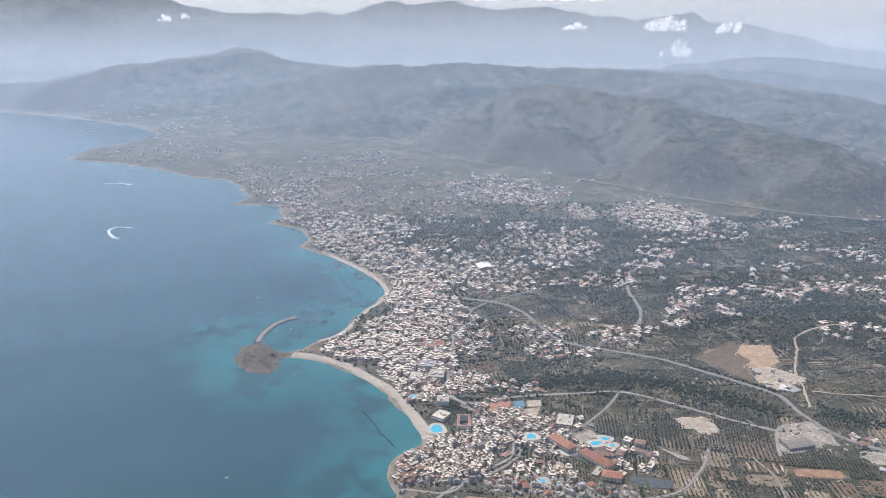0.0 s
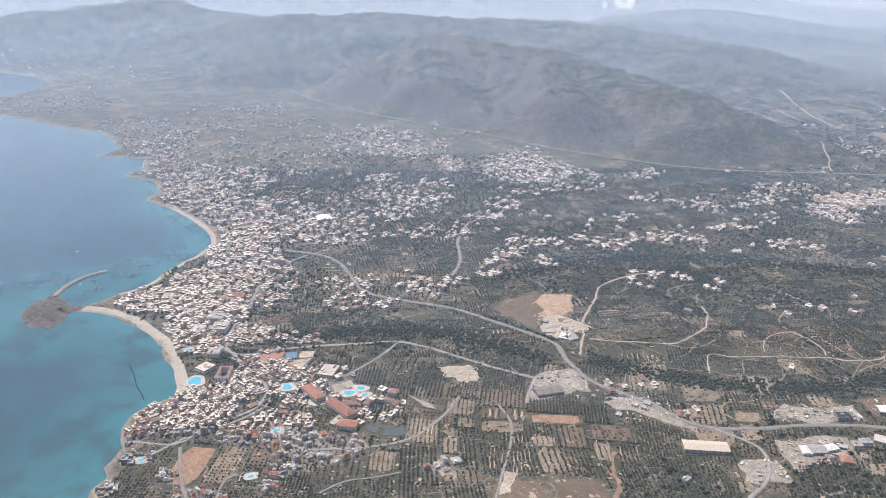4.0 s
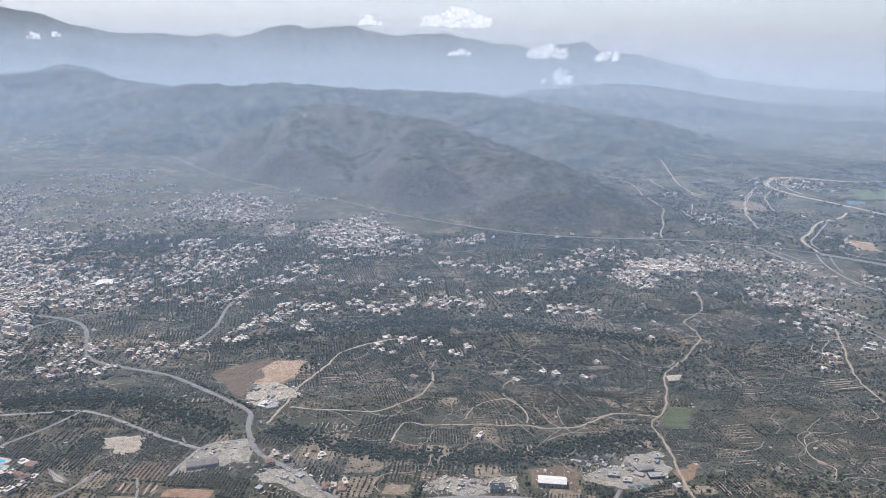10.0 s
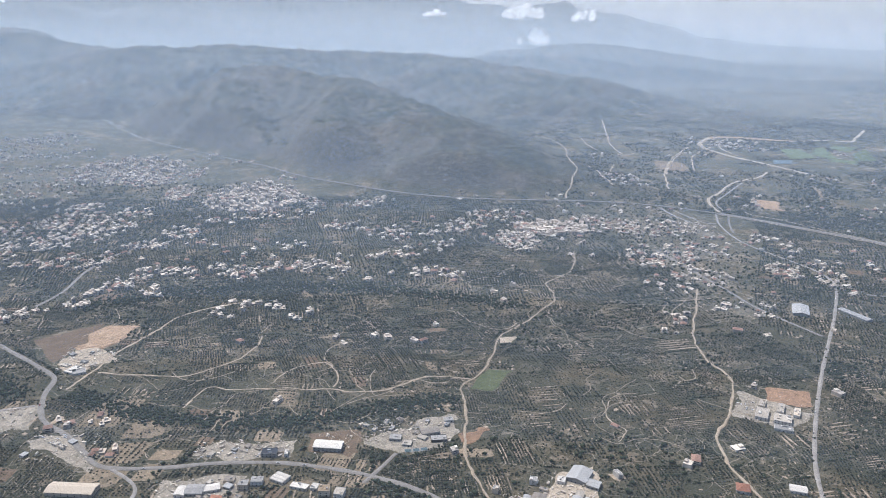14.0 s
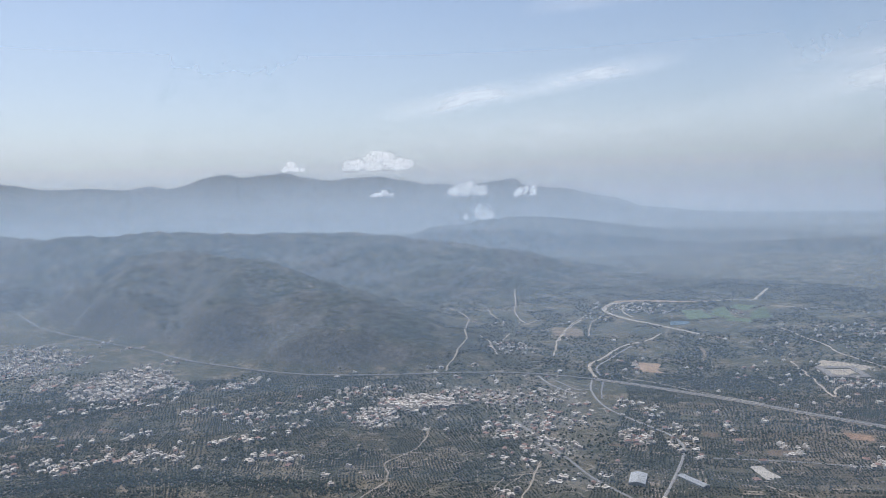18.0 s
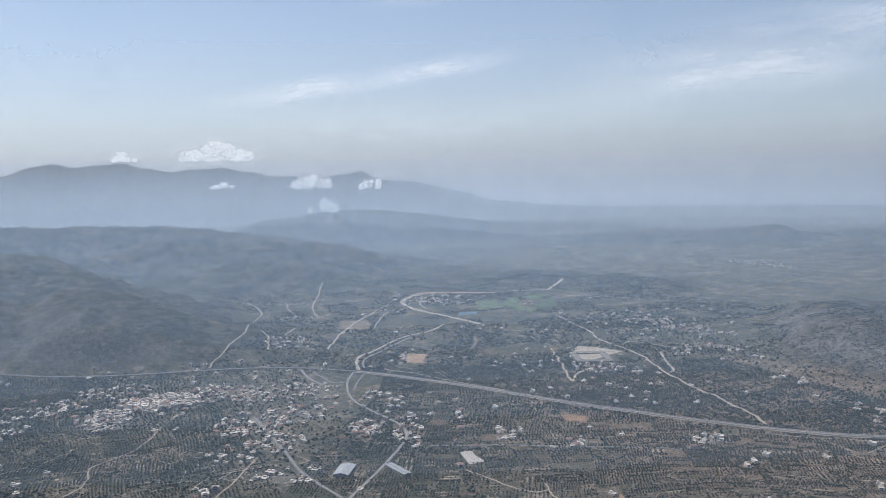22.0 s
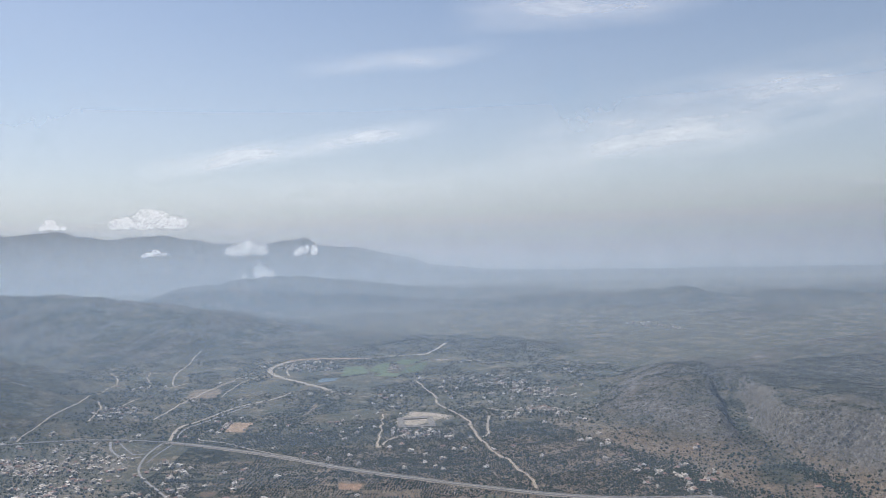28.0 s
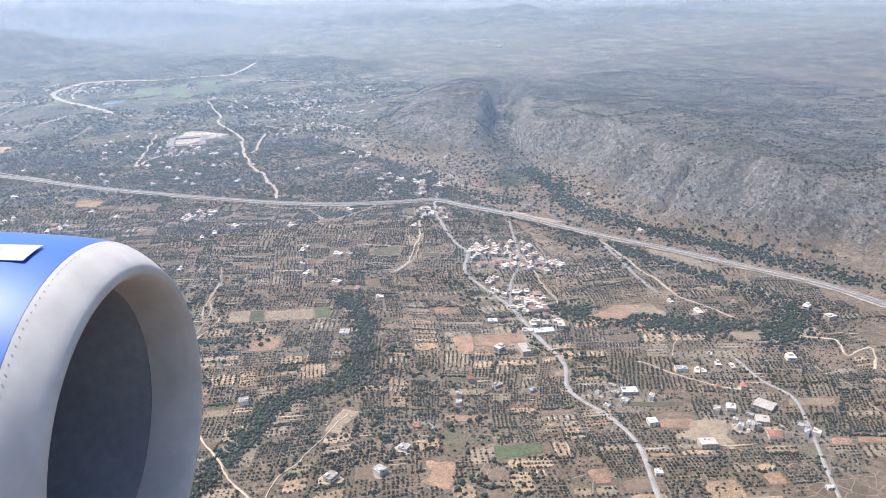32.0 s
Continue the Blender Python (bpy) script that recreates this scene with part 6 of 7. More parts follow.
CLUSTERS_BAY = [(-24, 518, 20, 34, 110), (-22, 446, 24, 22, 90), (-112, 700, 30, 50, 90), (-66, 680, 40, 50, 80), (-150, 760, 24, 40, 60), (-190, 880, 36, 50, 50), (12, 440, 16, 30, 40), (40, 540, 30, 30, 40), (70, 600, 50, 30, 40), (-30, 800, 60, 80, 60)]
CLUSTERS_EAST = [(807, 1032, 47, 41, 20), (993, 835, 39, 32, 10), (615, 495, 11, 12, 10), (636, 466, 7, 17, 8), (438, 577, 17, 22, 25), (1003, 708, 74, 46, 16), (1508, 1174, 41, 78, 40),
                 (977, 625, 22, 16, 12), (838, 594, 20, 21, 14), (964, 378, 22, 21, 16), (817, 394, 11, 7, 8), (700, 449, 11, 11, 8), (729, 420, 15, 8, 6)]
CLUSTERS_END = [(946, 234, 18, 21, 42), (922, 187, 11, 20, 30), (949, 319, 9, 14, 12), (990, 387, 17, 22, 18), (915, 155, 10, 7, 8), (1023, 741, 52, 44, 8), (958, 436, 9, 25, 6), (957, 208, 7, 12, 10),
                (906, 92, 10, 12, 7), (925, 60, 10, 10, 6), (948, 88, 12, 14, 7), (941, 40, 10, 10, 4)]
CLUSTERS = CLUSTERS_WEST + CLUSTERS_RESORT + CLUSTERS_NEAR + CLUSTERS_SHORE + CLUSTERS_INLAND + CLUSTERS_BAY + CLUSTERS_EAST + CLUSTERS_END

urban = np.zeros(XX.shape)
for cx, cy, rx, ry, n in CLUSTERS:
    dense = min(1.0, n * 9.0 / (rx * ry))
    urban = np.maximum(urban, dense * 1.15 * np.exp(-(((XX - cx) / rx) ** 2 + ((YY - cy) / ry) ** 2) * 1.1))
spread(land.data, "urban", np.clip(urban * (0.75 + 0.9 * billow(XX, YY, 18, 3, 33)), 0, 0.85))

# each house: place, turn, length, depth, storeys, kind of roof
HOUSES = []
for cx, cy, rx, ry, n in CLUSTERS:
    lean = rng.rand() * 1.57
    for k in range(int(n * (1.0 if cx > 850 else 1.4))):
        for attempt in range(12):
            a, r = rng.rand() * 6.283, math.sqrt(rng.rand()) * 1.12
            x, y = cx + rx * r * math.cos(a), cy + ry * r * math.sin(a)
            if inland(np.array([x]), np.array([y]))[0] > (3 if y < 300 else 6) and is_free(np.array([x]), np.array([y]))[0]:
                break
        else:
            continue
        town = n > 75
        long, deep = (S * 0.84 * (((4.5 if cy < 340 and cx < 70 else 6.5) + 9 * rng.rand() ** 2 * (1.6 if cy > 380 and town else 1.0))) for _ in range(2))
        floors = 1 + int(rng.rand() * (3.4 if town else 1.9))
        HOUSES.append((x, y, lean + 1.5708 * rng.randint(2) + rng.randn() * 0.15, long, deep, floors, rng.rand() < (0.05 if town else 0.2)))
        claim(x, y, max(long, deep) * 0.5 + 0.2)
for street, n in WEST_STREETS + PLAIN_STREETS + EAST_STREETS:
    line = curve_through(street, 2.0)
    ahead = np.gradient(line, axis=0)
    wide = 5 + 0.012 * float(line[:, 1].mean())
    for k in range(int(n * 1.25)):
        i = rng.randint(len(line))
        side = np.array([-ahead[i][1], ahead[i][0]]) / (np.hypot(*ahead[i]) + 1e-9)
        x, y = line[i] + side * rng.randn() * wide * 0.5 + rng.randn(2)
        if is_free(np.array([x]), np.array([y]))[0]:
            long, deep = (S * (6.0 + 8 * rng.rand() ** 2) for _ in range(2))
            HOUSES.append((x, y, math.atan2(ahead[i][1], ahead[i][0]) + rng.randn() * 0.15, long, deep, 1 + int(rng.rand() * 2.3), rng.rand() < 0.12))
            claim(x, y, max(long, deep) * 0.5 + 0.15)
# lone houses along the lanes and in the groves
LONE = len(HOUSES) + 430
while len(HOUSES) < LONE:
    x, y = rng.rand() * 1250 - 60, 60 + rng.rand() * 900
    if lattice(x, y, 45, 8) + 0.4 * lattice(x, y, 14, 9) < 0.86 or inland(np.array([x]), np.array([y]))[0] < 15 or not is_free(np.array([x]), np.array([y]))[0] or upland(np.array([x]), np.array([y]))[0] > 4:
        rng.rand()
        if rng.rand() < 0.985:
            continue
        if inland(np.array([x]), np.array([y]))[0] < 15 or upland(np.array([x]), np.array([y]))[0] > 6:
            continue
    HOUSES.append((x, y, rng.rand() * 3.14, S * (7 + 7 * rng.rand()), S * (6 + 5 * rng.rand()), 1 + rng.randint(2), rng.rand() < 0.25))
    claim(x, y, 2.2)
ARR = np.array([h[:6] for h in HOUSES])
TO_FLIGHT = to_line(ARR[:, 0], ARR[:, 1], FLIGHT)[0]
ORDER = np.argsort(TO_FLIGHT)
SEEN_CLOSE = [i for i in ORDER if ARR[i, 1] > 40][:270]

# ---- houses that the flight passes nearest ----


def flat_house(floors, wall_mat, label):
    """A plastered house with a flat parapet roof, a setback upper floor, balcony, windows and a door; one unit long and deep."""
    thing = tagged(new("house"), label, "house", group="houses of the plain")
    h = 3.1 * S * floors
    part("wall", box(-1.5, -1.5, -0.5, 1.5, 1.5, h, 0.02), wall_mat, thing)
    bm = bmesh.new()
    for a in ((-1.5, -1.5, 1.5, -1.38), (-1.5, 1.38, 1.5, 1.5), (-1.5, -1.38, -1.38, 1.38), (1.38, -1.38, 1.5, 1.38)):
        box(a[0], a[1], h, a[2], a[3], h + 0.22, 0.0, bm)
    part("parapet", bm, wall_mat, thing)
    part("stair_head", box(-1.3, 0.2, h, -0.2, 1.2, h + 0.7, 0.02), wall_mat, thing)
    part("roof_deck", box(-1.36, -1.36, h, 1.36, 1.36, h + 0.03), GREY, thing, "grey concrete roof deck")
    for f in range(floors):
        z = 3.1 * S * f + 0.3
        for x in (-0.95, 0.0, 0.95):
            if f == 0 and x == 0.0:
                part("door", box(-0.16, -1.54, 0.0, 0.16, -1.47, 0.62), DARK, thing, "dark door")
            else:
                part("window", box(x - 0.2, -1.53, z, x + 0.2, -1.46, z + 0.36), DARK, thing)
        part("window", box(-1.53, -0.25, z, -1.46, 0.25, z + 0.36), DARK, thing)
    if floors > 1:
        bm = box(-1.3, -1.95, 3.1 * S, 1.3, -1.49, 3.1 * S + 0.06)
        box(-1.3, -1.97, 3.1 * S, 1.3, -1.93, 3.1 * S + 0.3, 0.0, bm)
        part("balcony", bm, wall_mat, thing)
    return thing


def tiled_house(floors, wall_mat, label):
    """A plastered house under a hipped roof of terracotta tiles, with eaves, chimney, windows and a door."""
    thing = tagged(new("house"), label, "house", group="houses of the plain")
    h = 3.1 * S * floors
    part("wall", box(-1.5, -1.5, -0.5, 1.5, 1.5, h, 0.02), wall_mat, thing)
    bm = bmesh.new()
    low = [bm.verts.new(p) for p in ((-1.68, -1.68, h - 0.04), (1.68, -1.68, h - 0.04), (1.68, 1.68, h - 0.04), (-1.68, 1.68, h - 0.04))]
    eave = [bm.verts.new((v.co.x, v.co.y, h + 0.05)) for v in low]
    top = [bm.verts.new((-0.6, 0, h + 0.75)), bm.verts.new((0.6, 0, h + 0.75))]
    bm.faces.new(low[::-1])
    for i in range(4):
        bm.faces.new((low[i], low[(i + 1) % 4], eave[(i + 1) % 4], eave[i]))
    bm.faces.new((eave[0], eave[1], top[1], top[0]))
    bm.faces.new((eave[1], eave[2], top[1]))
    bm.faces.new((eave[2], eave[3], top[0], top[1]))
    bm.faces.new((eave[3], eave[0], top[0]))
    part("roof", bm, TILE, thing, "orange-brown tiled roof")
    part("chimney", box(0.55, 0.5, h + 0.2, 0.85, 0.8, h + 0.9, 0.02), wall_mat, thing)
    for f in range(floors):
        z = 3.1 * S * f + 0.3
        for x in (-0.95, 0.0, 0.95):
            if f == 0 and x == 0.0:
                part("door", box(-0.16, -1.54, 0.0, 0.16, -1.47, 0.62), DARK, thing, "dark door")
            else:
                part("window", box(x - 0.2, -1.53, z, x + 0.2, -1.46, z + 0.36), DARK, thing)
        part("window", box(-1.53, -0.25, z, -1.46, 0.25, z + 0.36), DARK, thing)
    return thing


STYLES = {}
for floors in (1, 2, 3):
    for tag, mat, word in (("white", WHITE, "white"), ("cream", CREAM, "cream"), ("grey", GREY, "unpainted grey concrete")):
        STYLES[floors, tag, False] = (flat_house, floors, mat, f"{word} {('single-storey', 'two-storey', 'three-storey')[floors - 1]} house with a flat parapet roof")
        STYLES[floors, tag, True] = (tiled_house, floors, mat, f"{word} {('single-storey', 'two-storey', 'three-storey')[floors - 1]} house with a terracotta tiled roof")
BUILT = {}
for n, i in enumerate(SEEN_CLOSE):
    x, y, turn, long, deep, floors, tiled = HOUSES[i]
    key = (min(int(floors), 3), ("white", "white", "cream", "grey")[n % 4] if n % 7 else "cream", bool(tiled))
    m = Matrix.LocRotScale((x, y, float(height(x, y))), Euler((0, 0, turn)), (long / 3, deep / 3, 1.0))
    if key not in BUILT:
        make, fl, mat, label = STYLES[key]
        BUILT[key] = make(fl, mat, label)
        BUILT[key].matrix_basis = m
    else:
        twin = copy_thing(BUILT[key], Matrix.Translation((x, y, float(height(x, y)))))
        twin.matrix_basis = m

# ---- the other houses, district by district ----
BOX_V = np.array([(-.5, -.5, 0), (.5, -.5, 0), (.5, .5, 0), (-.5, .5, 0), (-.5, -.5, 1), (.5, -.5, 1), (.5, .5, 1), (-.5, .5, 1)])
BOX_F = np.array([(0, 1, 5, 4), (1, 2, 6, 5), (2, 3, 7, 6), (3, 0, 4, 7), (4, 5, 6, 7)])
ROOF_V = np.array([(-.56, -.56, 0), (.56, -.56, 0), (.56, .56, 0), (-.56, .56, 0), (-.2, 0, 1), (.2, 0, 1)])


def laid(shape, at, turn, size):
    """Copies of a shape, laid out as one array of corners."""
    v = shape[None] * size[:, None, :]
    c, s = np.cos(turn)[:, None], np.sin(turn)[:, None]
    return np.stack([v[..., 0] * c - v[..., 1] * s + at[:, 0:1], v[..., 0] * s + v[..., 1] * c + at[:, 1:2], v[..., 2] + at[:, 2:3]], -1)


def many_faces(faces, count, per):
    return (faces[None] + (np.arange(count) * per)[:, None, None]).reshape(-1, faces.shape[1])


def district(name, picked, label):
    h = ARR[picked].copy()
    h[:, 3:5] *= np.where(h[:, 0] > 60, 1.25, 1.1)[:, None]
    tiled = np.array([HOUSES[i][6] for i in picked])
    z = height(h[:, 0], h[:, 1])
    tall = h[:, 5] * 3.1 * S
    base = np.column_stack([h[:, 0], h[:, 1], z - 0.6])
    size = np.column_stack([h[:, 3], h[:, 4], tall + 0.6])
    bodies = laid(BOX_V, base, h[:, 2], size)
    # setback top floors and stair heads
    up = np.column_stack([h[:, 0] + 0.25 * h[:, 3] * np.cos(h[:, 2]), h[:, 1] + 0.25 * h[:, 3] * np.sin(h[:, 2]), z + tall])[~tiled]
    heads = laid(BOX_V, up, h[~tiled, 2], np.column_stack([h[~tiled, 3] * 0.4, h[~tiled, 4] * 0.5, np.full((~tiled).sum(), 0.75)]))
    thing = tagged(new(name), label, "houses", kind="stuff")
    verts = np.concatenate([bodies.reshape(-1, 3), heads.reshape(-1, 3)])
    ob = new("walls", mesh_of("walls", verts, many_faces(BOX_F, len(h) + len(heads), 8), WALLS))
    ob.parent = thing
    if tiled.any():
        roofs = laid(ROOF_V, np.column_stack([h[:, 0], h[:, 1], z + tall])[tiled], h[tiled, 2], np.column_stack([h[tiled, 3], h[tiled, 4], np.full(tiled.sum(), 0.8)]))
        quads = many_faces(np.array([(0, 1, 5, 4), (2, 3, 4, 5)]), tiled.sum(), 6)
        ends = many_faces(np.array([(1, 2, 5), (3, 0, 4)]), tiled.sum(), 6)
        tri = np.concatenate([quads[:, [0, 1, 2]], quads[:, [0, 2, 3]], ends])
        ob = new("roofs", mesh_of("roofs", roofs.reshape(-1, 3), tri, ROOF_TILES))
        ob.parent = thing
    # window bands, a storey each, on the seaward side and both ends
    spots, sizes, turns = [], [], []
    for f in range(3):
        on = h[:, 5] > f
        for sx_, sy_ in ((0, -1), (-1, 0), (1, 0)):
            for k in (0.0,):
                lx = np.where(sx_ == 0, k * h[:, 3], sx_ * h[:, 3] * 0.5)
                ly = np.where(sy_ == 0, k * h[:, 4], sy_ * h[:, 4] * 0.5)
                c, s = np.cos(h[:, 2]), np.sin(h[:, 2])
                spots.append(np.column_stack([h[:, 0] + lx * c - ly * s, h[:, 1] + lx * s + ly * c, z + 3.1 * S * f + 0.28])[on])
                sizes.append(np.column_stack([np.where(sx_ == 0, 0.55 * h[:, 3], 0.07), np.where(sy_ == 0, 0.55 * h[:, 4], 0.07), np.full(len(h), 0.38)])[on])
                turns.append(h[on, 2])
    spots, sizes, turns = np.concatenate(spots), np.concatenate(sizes), np.concatenate(turns)
    ob = new("windows", mesh_of("windows", laid(BOX_V, spots, turns, sizes).reshape(-1, 3), many_faces(BOX_F, len(spots), 8), DARK))
    ob.parent = thing
    return thing


close = set(SEEN_CLOSE)
rest = [i for i in range(len(HOUSES)) if i not in close]
for name, label, test in (
        ("seaside_town", "dense white and cream flat-roofed seaside town", lambda x, y: x < 60 and y < 720),
        ("coastal_suburb", "scattered pale houses along the far coast", lambda x, y: x < 60 and y >= 720),
        ("hill_village", "pale houses of a village below the hills", lambda x, y: 60 <= x < 400),
        ("inland_village", "dense white and terracotta inland village", lambda x, y: 400 <= x < 760),
        ("farm_village", "white houses of a farming village by the motorway", lambda x, y: x >= 760)):
    picked = [i for i in rest if test(HOUSES[i][0], HOUSES[i][1])]
    if picked:
        district(name, np.array(picked), label)

# ---- groves and woods ----
ICO = np.array([(0, 0, 1.0)] + [(0.894 * math.cos(k * 1.2566), 0.894 * math.sin(k * 1.2566), 0.447) for k in range(5)]
               + [(0.894 * math.cos(k * 1.2566 + 0.6283), 0.894 * math.sin(k * 1.2566 + 0.6283), -0.447) for k in range(5)] + [(0, 0, -1.0)])
ICO_F = np.array([(0, 1 + k, 1 + (k + 1) % 5) for k in range(5)] + [(1 + k, 6 + k, 1 + (k + 1) % 5) for k in range(5)]
                 + [(1 + (k + 1) % 5, 6 + k, 6 + (k + 1) % 5) for k in range(5)] + [(11, 6 + (k + 1) % 5, 6 + k) for k in range(5)])
OCT = np.array([(0, 0, 1.0), (1, 0, 0.1), (0.05, 1, 0), (-1, 0, 0.1), (0, -1, 0), (0, 0, -0.8)], float)
OCT_F = np.array([(0, 1, 2), (0, 2, 3), (0, 3, 4), (0, 4, 1), (5, 2, 1), (5, 3, 2), (5, 4, 3), (5, 1, 4)])


def crowns(name, x, y, radius, material, label, fine=True, squash=0.85, category="trees"):
    """Many tree crowns of uneven outline, joined."""
    if len(x) == 0:
        return None
    shape, faces = (ICO, ICO_F) if fine else (OCT, OCT_F)
    n = len(x)
    wild = 1 + 0.34 * (rng.rand(n, len(shape), 1) - 0.5) * 2
    v = shape[None] * wild
    size = np.column_stack([radius * (0.85 + 0.3 * rng.rand(n)), radius * (0.85 + 0.3 * rng.rand(n)), radius * squash * (0.8 + 0.4 * rng.rand(n))])
    a = rng.rand(n) * 6.283
    c, s = np.cos(a)[:, None], np.sin(a)[:, None]
    lift = radius * (0.75 if fine else 0.55)
    z = height(x, y) + lift
    v = v * size[:, None, :]
    v = np.stack([v[..., 0] * c - v[..., 1] * s + x[:, None], v[..., 0] * s + v[..., 1] * c + y[:, None], v[..., 2] + z[:, None]], -1)
    ob = new(name, mesh_of(name, v.reshape(-1, 3), many_faces(faces, n, len(shape)), material, True))
    return tagged(ob, label, category, kind="stuff")


def in_patchwork(x, y):
    """Whether a place lies in the farmed plain of small orchard plots below the motorway."""
    return 575 + 0.2 * (300 - y) < x < 1052 and 20 < y < np.interp(x, [p[0] for p in MOTORWAY], [p[1] for p in MOTORWAY]) - 5 and (x < 985 or y > 330 - 1.9 * (x - 985) or y < 190)


grove_x, grove_y, grove_r = [], [], []
STRIPS, HEDGE, MADE = [], [], [0]
SOIL_WORDS = {"grove_soil": "brown soil under rows of olive trees", "tan_stubble": "tan dry stubble field", "red_soil": "reddish dry earth field",
              "orchard_soil": "warm tan earth between rows of small trees", "ploughed_soil": "dark brown ploughed field", "dry_scrub": "dull green scrub plot"}


def split_up(u0, u1, v0, v1, widest, deepest, out):
    """Divides a stretch of land again and again into plots."""
    w, d = u1 - u0, v1 - v0
    if w > widest or w > widest / 2 and rng.rand() < 0.55 and w > d:
        k = u0 + w * (0.35 + 0.3 * rng.rand())
        split_up(u0, k, v0, v1, widest, deepest, out), split_up(k, u1, v0, v1, widest, deepest, out)
    elif d > deepest or d > deepest / 2 and rng.rand() < 0.62:
        k = v0 + d * (0.35 + 0.3 * rng.rand())
        split_up(u0, u1, v0, k, widest, deepest, out), split_up(u0, u1, k, v1, widest, deepest, out)
    else:
        out.append((u0, u1, v0, v1))


def farm_plots(test, centre, degrees, reach, widest, deepest, shares, odds_along, field_reach, most):
    """Groves and orchards side by side: dense ones, rows on open soil, half-wild ones and a few bare fields (shares add up to where the bare ones begin)."""
    c, s = math.cos(radians(degrees)), math.sin(radians(degrees))

    def laid_out(u, v):
        x, y = centre[0] + c * u - s * v, centre[1] + s * u + c * v
        return x + 34 * billow(x, y, 150, 2, 161), y + 34 * billow(x, y, 150, 2, 165)
    found = []
    split_up(-reach[0], reach[0], -reach[1], reach[1], widest, deepest, found)
    for u0, u1, v0, v1 in found:
        x, y = laid_out((u0 + u1) / 2, (v0 + v1) / 2)
        away = to_line(np.array([x]), np.array([y]), FLIGHT)[0][0]
        if not test(x, y) or away < 75 or away > 720 or upland(x, y) > 3 or inland(x, y) < 12:
            continue
        kind, w, d = rng.rand(), u1 - u0, v1 - v0
        dense, bare = kind < shares[0], kind > shares[2]
        wild = shares[1] < kind <= shares[2]
        if not dense and not (wild and rng.rand() < 0.7) and is_free(np.array([x]), np.array([y]))[0] and MADE[0] < most and (away < field_reach or rng.rand() < 0.3):
            tone = rng.rand() if away < field_reach else 0.55 + 0.45 * rng.rand()
            if bare:
                mat = RED if tone < 0.3 else TAN if tone < 0.55 else BROWN if tone < 0.8 else MEADOW
            else:
                mat = ORCHARD if tone < 0.46 and x > 570 else OLIVE_SOIL if tone < 0.78 else TAN if tone < 0.88 and x > 570 else BROWN
            corner = [tuple(float(q) for q in laid_out(a, b)) for a, b in ((u0 + 0.4, v0 + 0.35), (u1 - 0.4, v0 + 0.35), (u1 - 0.4, v1 - 0.35), (u0 + 0.4, v1 - 0.35))]
            tagged(field("field", corner, mat, SOIL_WORDS[mat.name], lift=0.1, grid=4, rag=0.9), group="fields of the plain")
            MADE[0] += 1
        if bare:
            continue
        grow = 1.0 + max(0, away - 330) / 500
        if wild:
            n = int(w * d * 0.26 / grow)
            a, b = u0 + rng.rand(n) * w, v0 + rng.rand(n) * d
            size = 0.45 * grow
        else:
            gap = (1.12 + 0.3 * rng.rand() if dense else 1.2 + 0.45 * rng.rand()) * grow
            row = gap * (1.0 + 0.3 * rng.rand()) if dense else gap * (1.25 + 0.5 * rng.rand())
            along_u = rng.rand() < odds_along
            a, b = np.meshgrid(np.arange(u0 + 0.8, u1 - 0.5, gap if along_u else row), np.arange(v0 + 0.7, v1 - 0.45, row if along_u else gap))
            a, b = a.ravel(), b.ravel()
            loose = 0.06 + 0.25 * rng.rand() ** 2
            a, b = a + rng.randn(a.size) * loose, b + rng.randn(a.size) * loose
            keep = rng.rand(a.size) < 0.80 + 0.18 * rng.rand()
            a, b = a[keep], b[keep]
            size = gap * (0.39 + 0.07 * rng.rand()) if dense else gap * (0.31 + 0.08 * rng.rand())
            if rng.rand() < (0.10 if dense else 0.4) and away < 560:
                wide = row * (0.22 + 0.2 * rng.rand())
                lanes = np.arange(v0 + 0.7 + row / 2, v1 - 0.8, row) - (v0 + v1) / 2 if along_u else np.arange(u0 + 0.8 + row / 2, u1 - 0.8, row) - (u0 + u1) / 2
                for lane in lanes[rng.rand(len(lanes)) < 0.8]:
                    if along_u:
                        STRIPS.append((x, y, c, s, rng.randn() * 0.6, lane, w * (0.5 + 0.42 * rng.rand()), wide))
                    else:
                        STRIPS.append((x, y, -s, c, rng.randn() * 0.6, -lane, d * (0.5 + 0.42 * rng.rand()), wide))
        tx, ty = laid_out(a, b)
        free = is_free(tx, ty)
        grove_x.append(tx[free]), grove_y.append(ty[free])
        grove_r.append(np.clip(size * (0.75 + 0.45 * rng.rand(free.sum())), 0.28, 0.95))
        for a0, b0, a1, b1, odds in ((u0, v0, u1, v0, 0.22), (u0, v0, u0, v1, 0.16)):
            if rng.rand() < odds:
                k = rng.rand(int(math.hypot(a1 - a0, b1 - b0) * 1.9))
                HEDGE.append(np.column_stack(laid_out(a0 + (a1 - a0) * k + rng.randn(k.size) * 0.3, b0 + (b1 - b0) * k + rng.randn(k.size) * 0.3)))


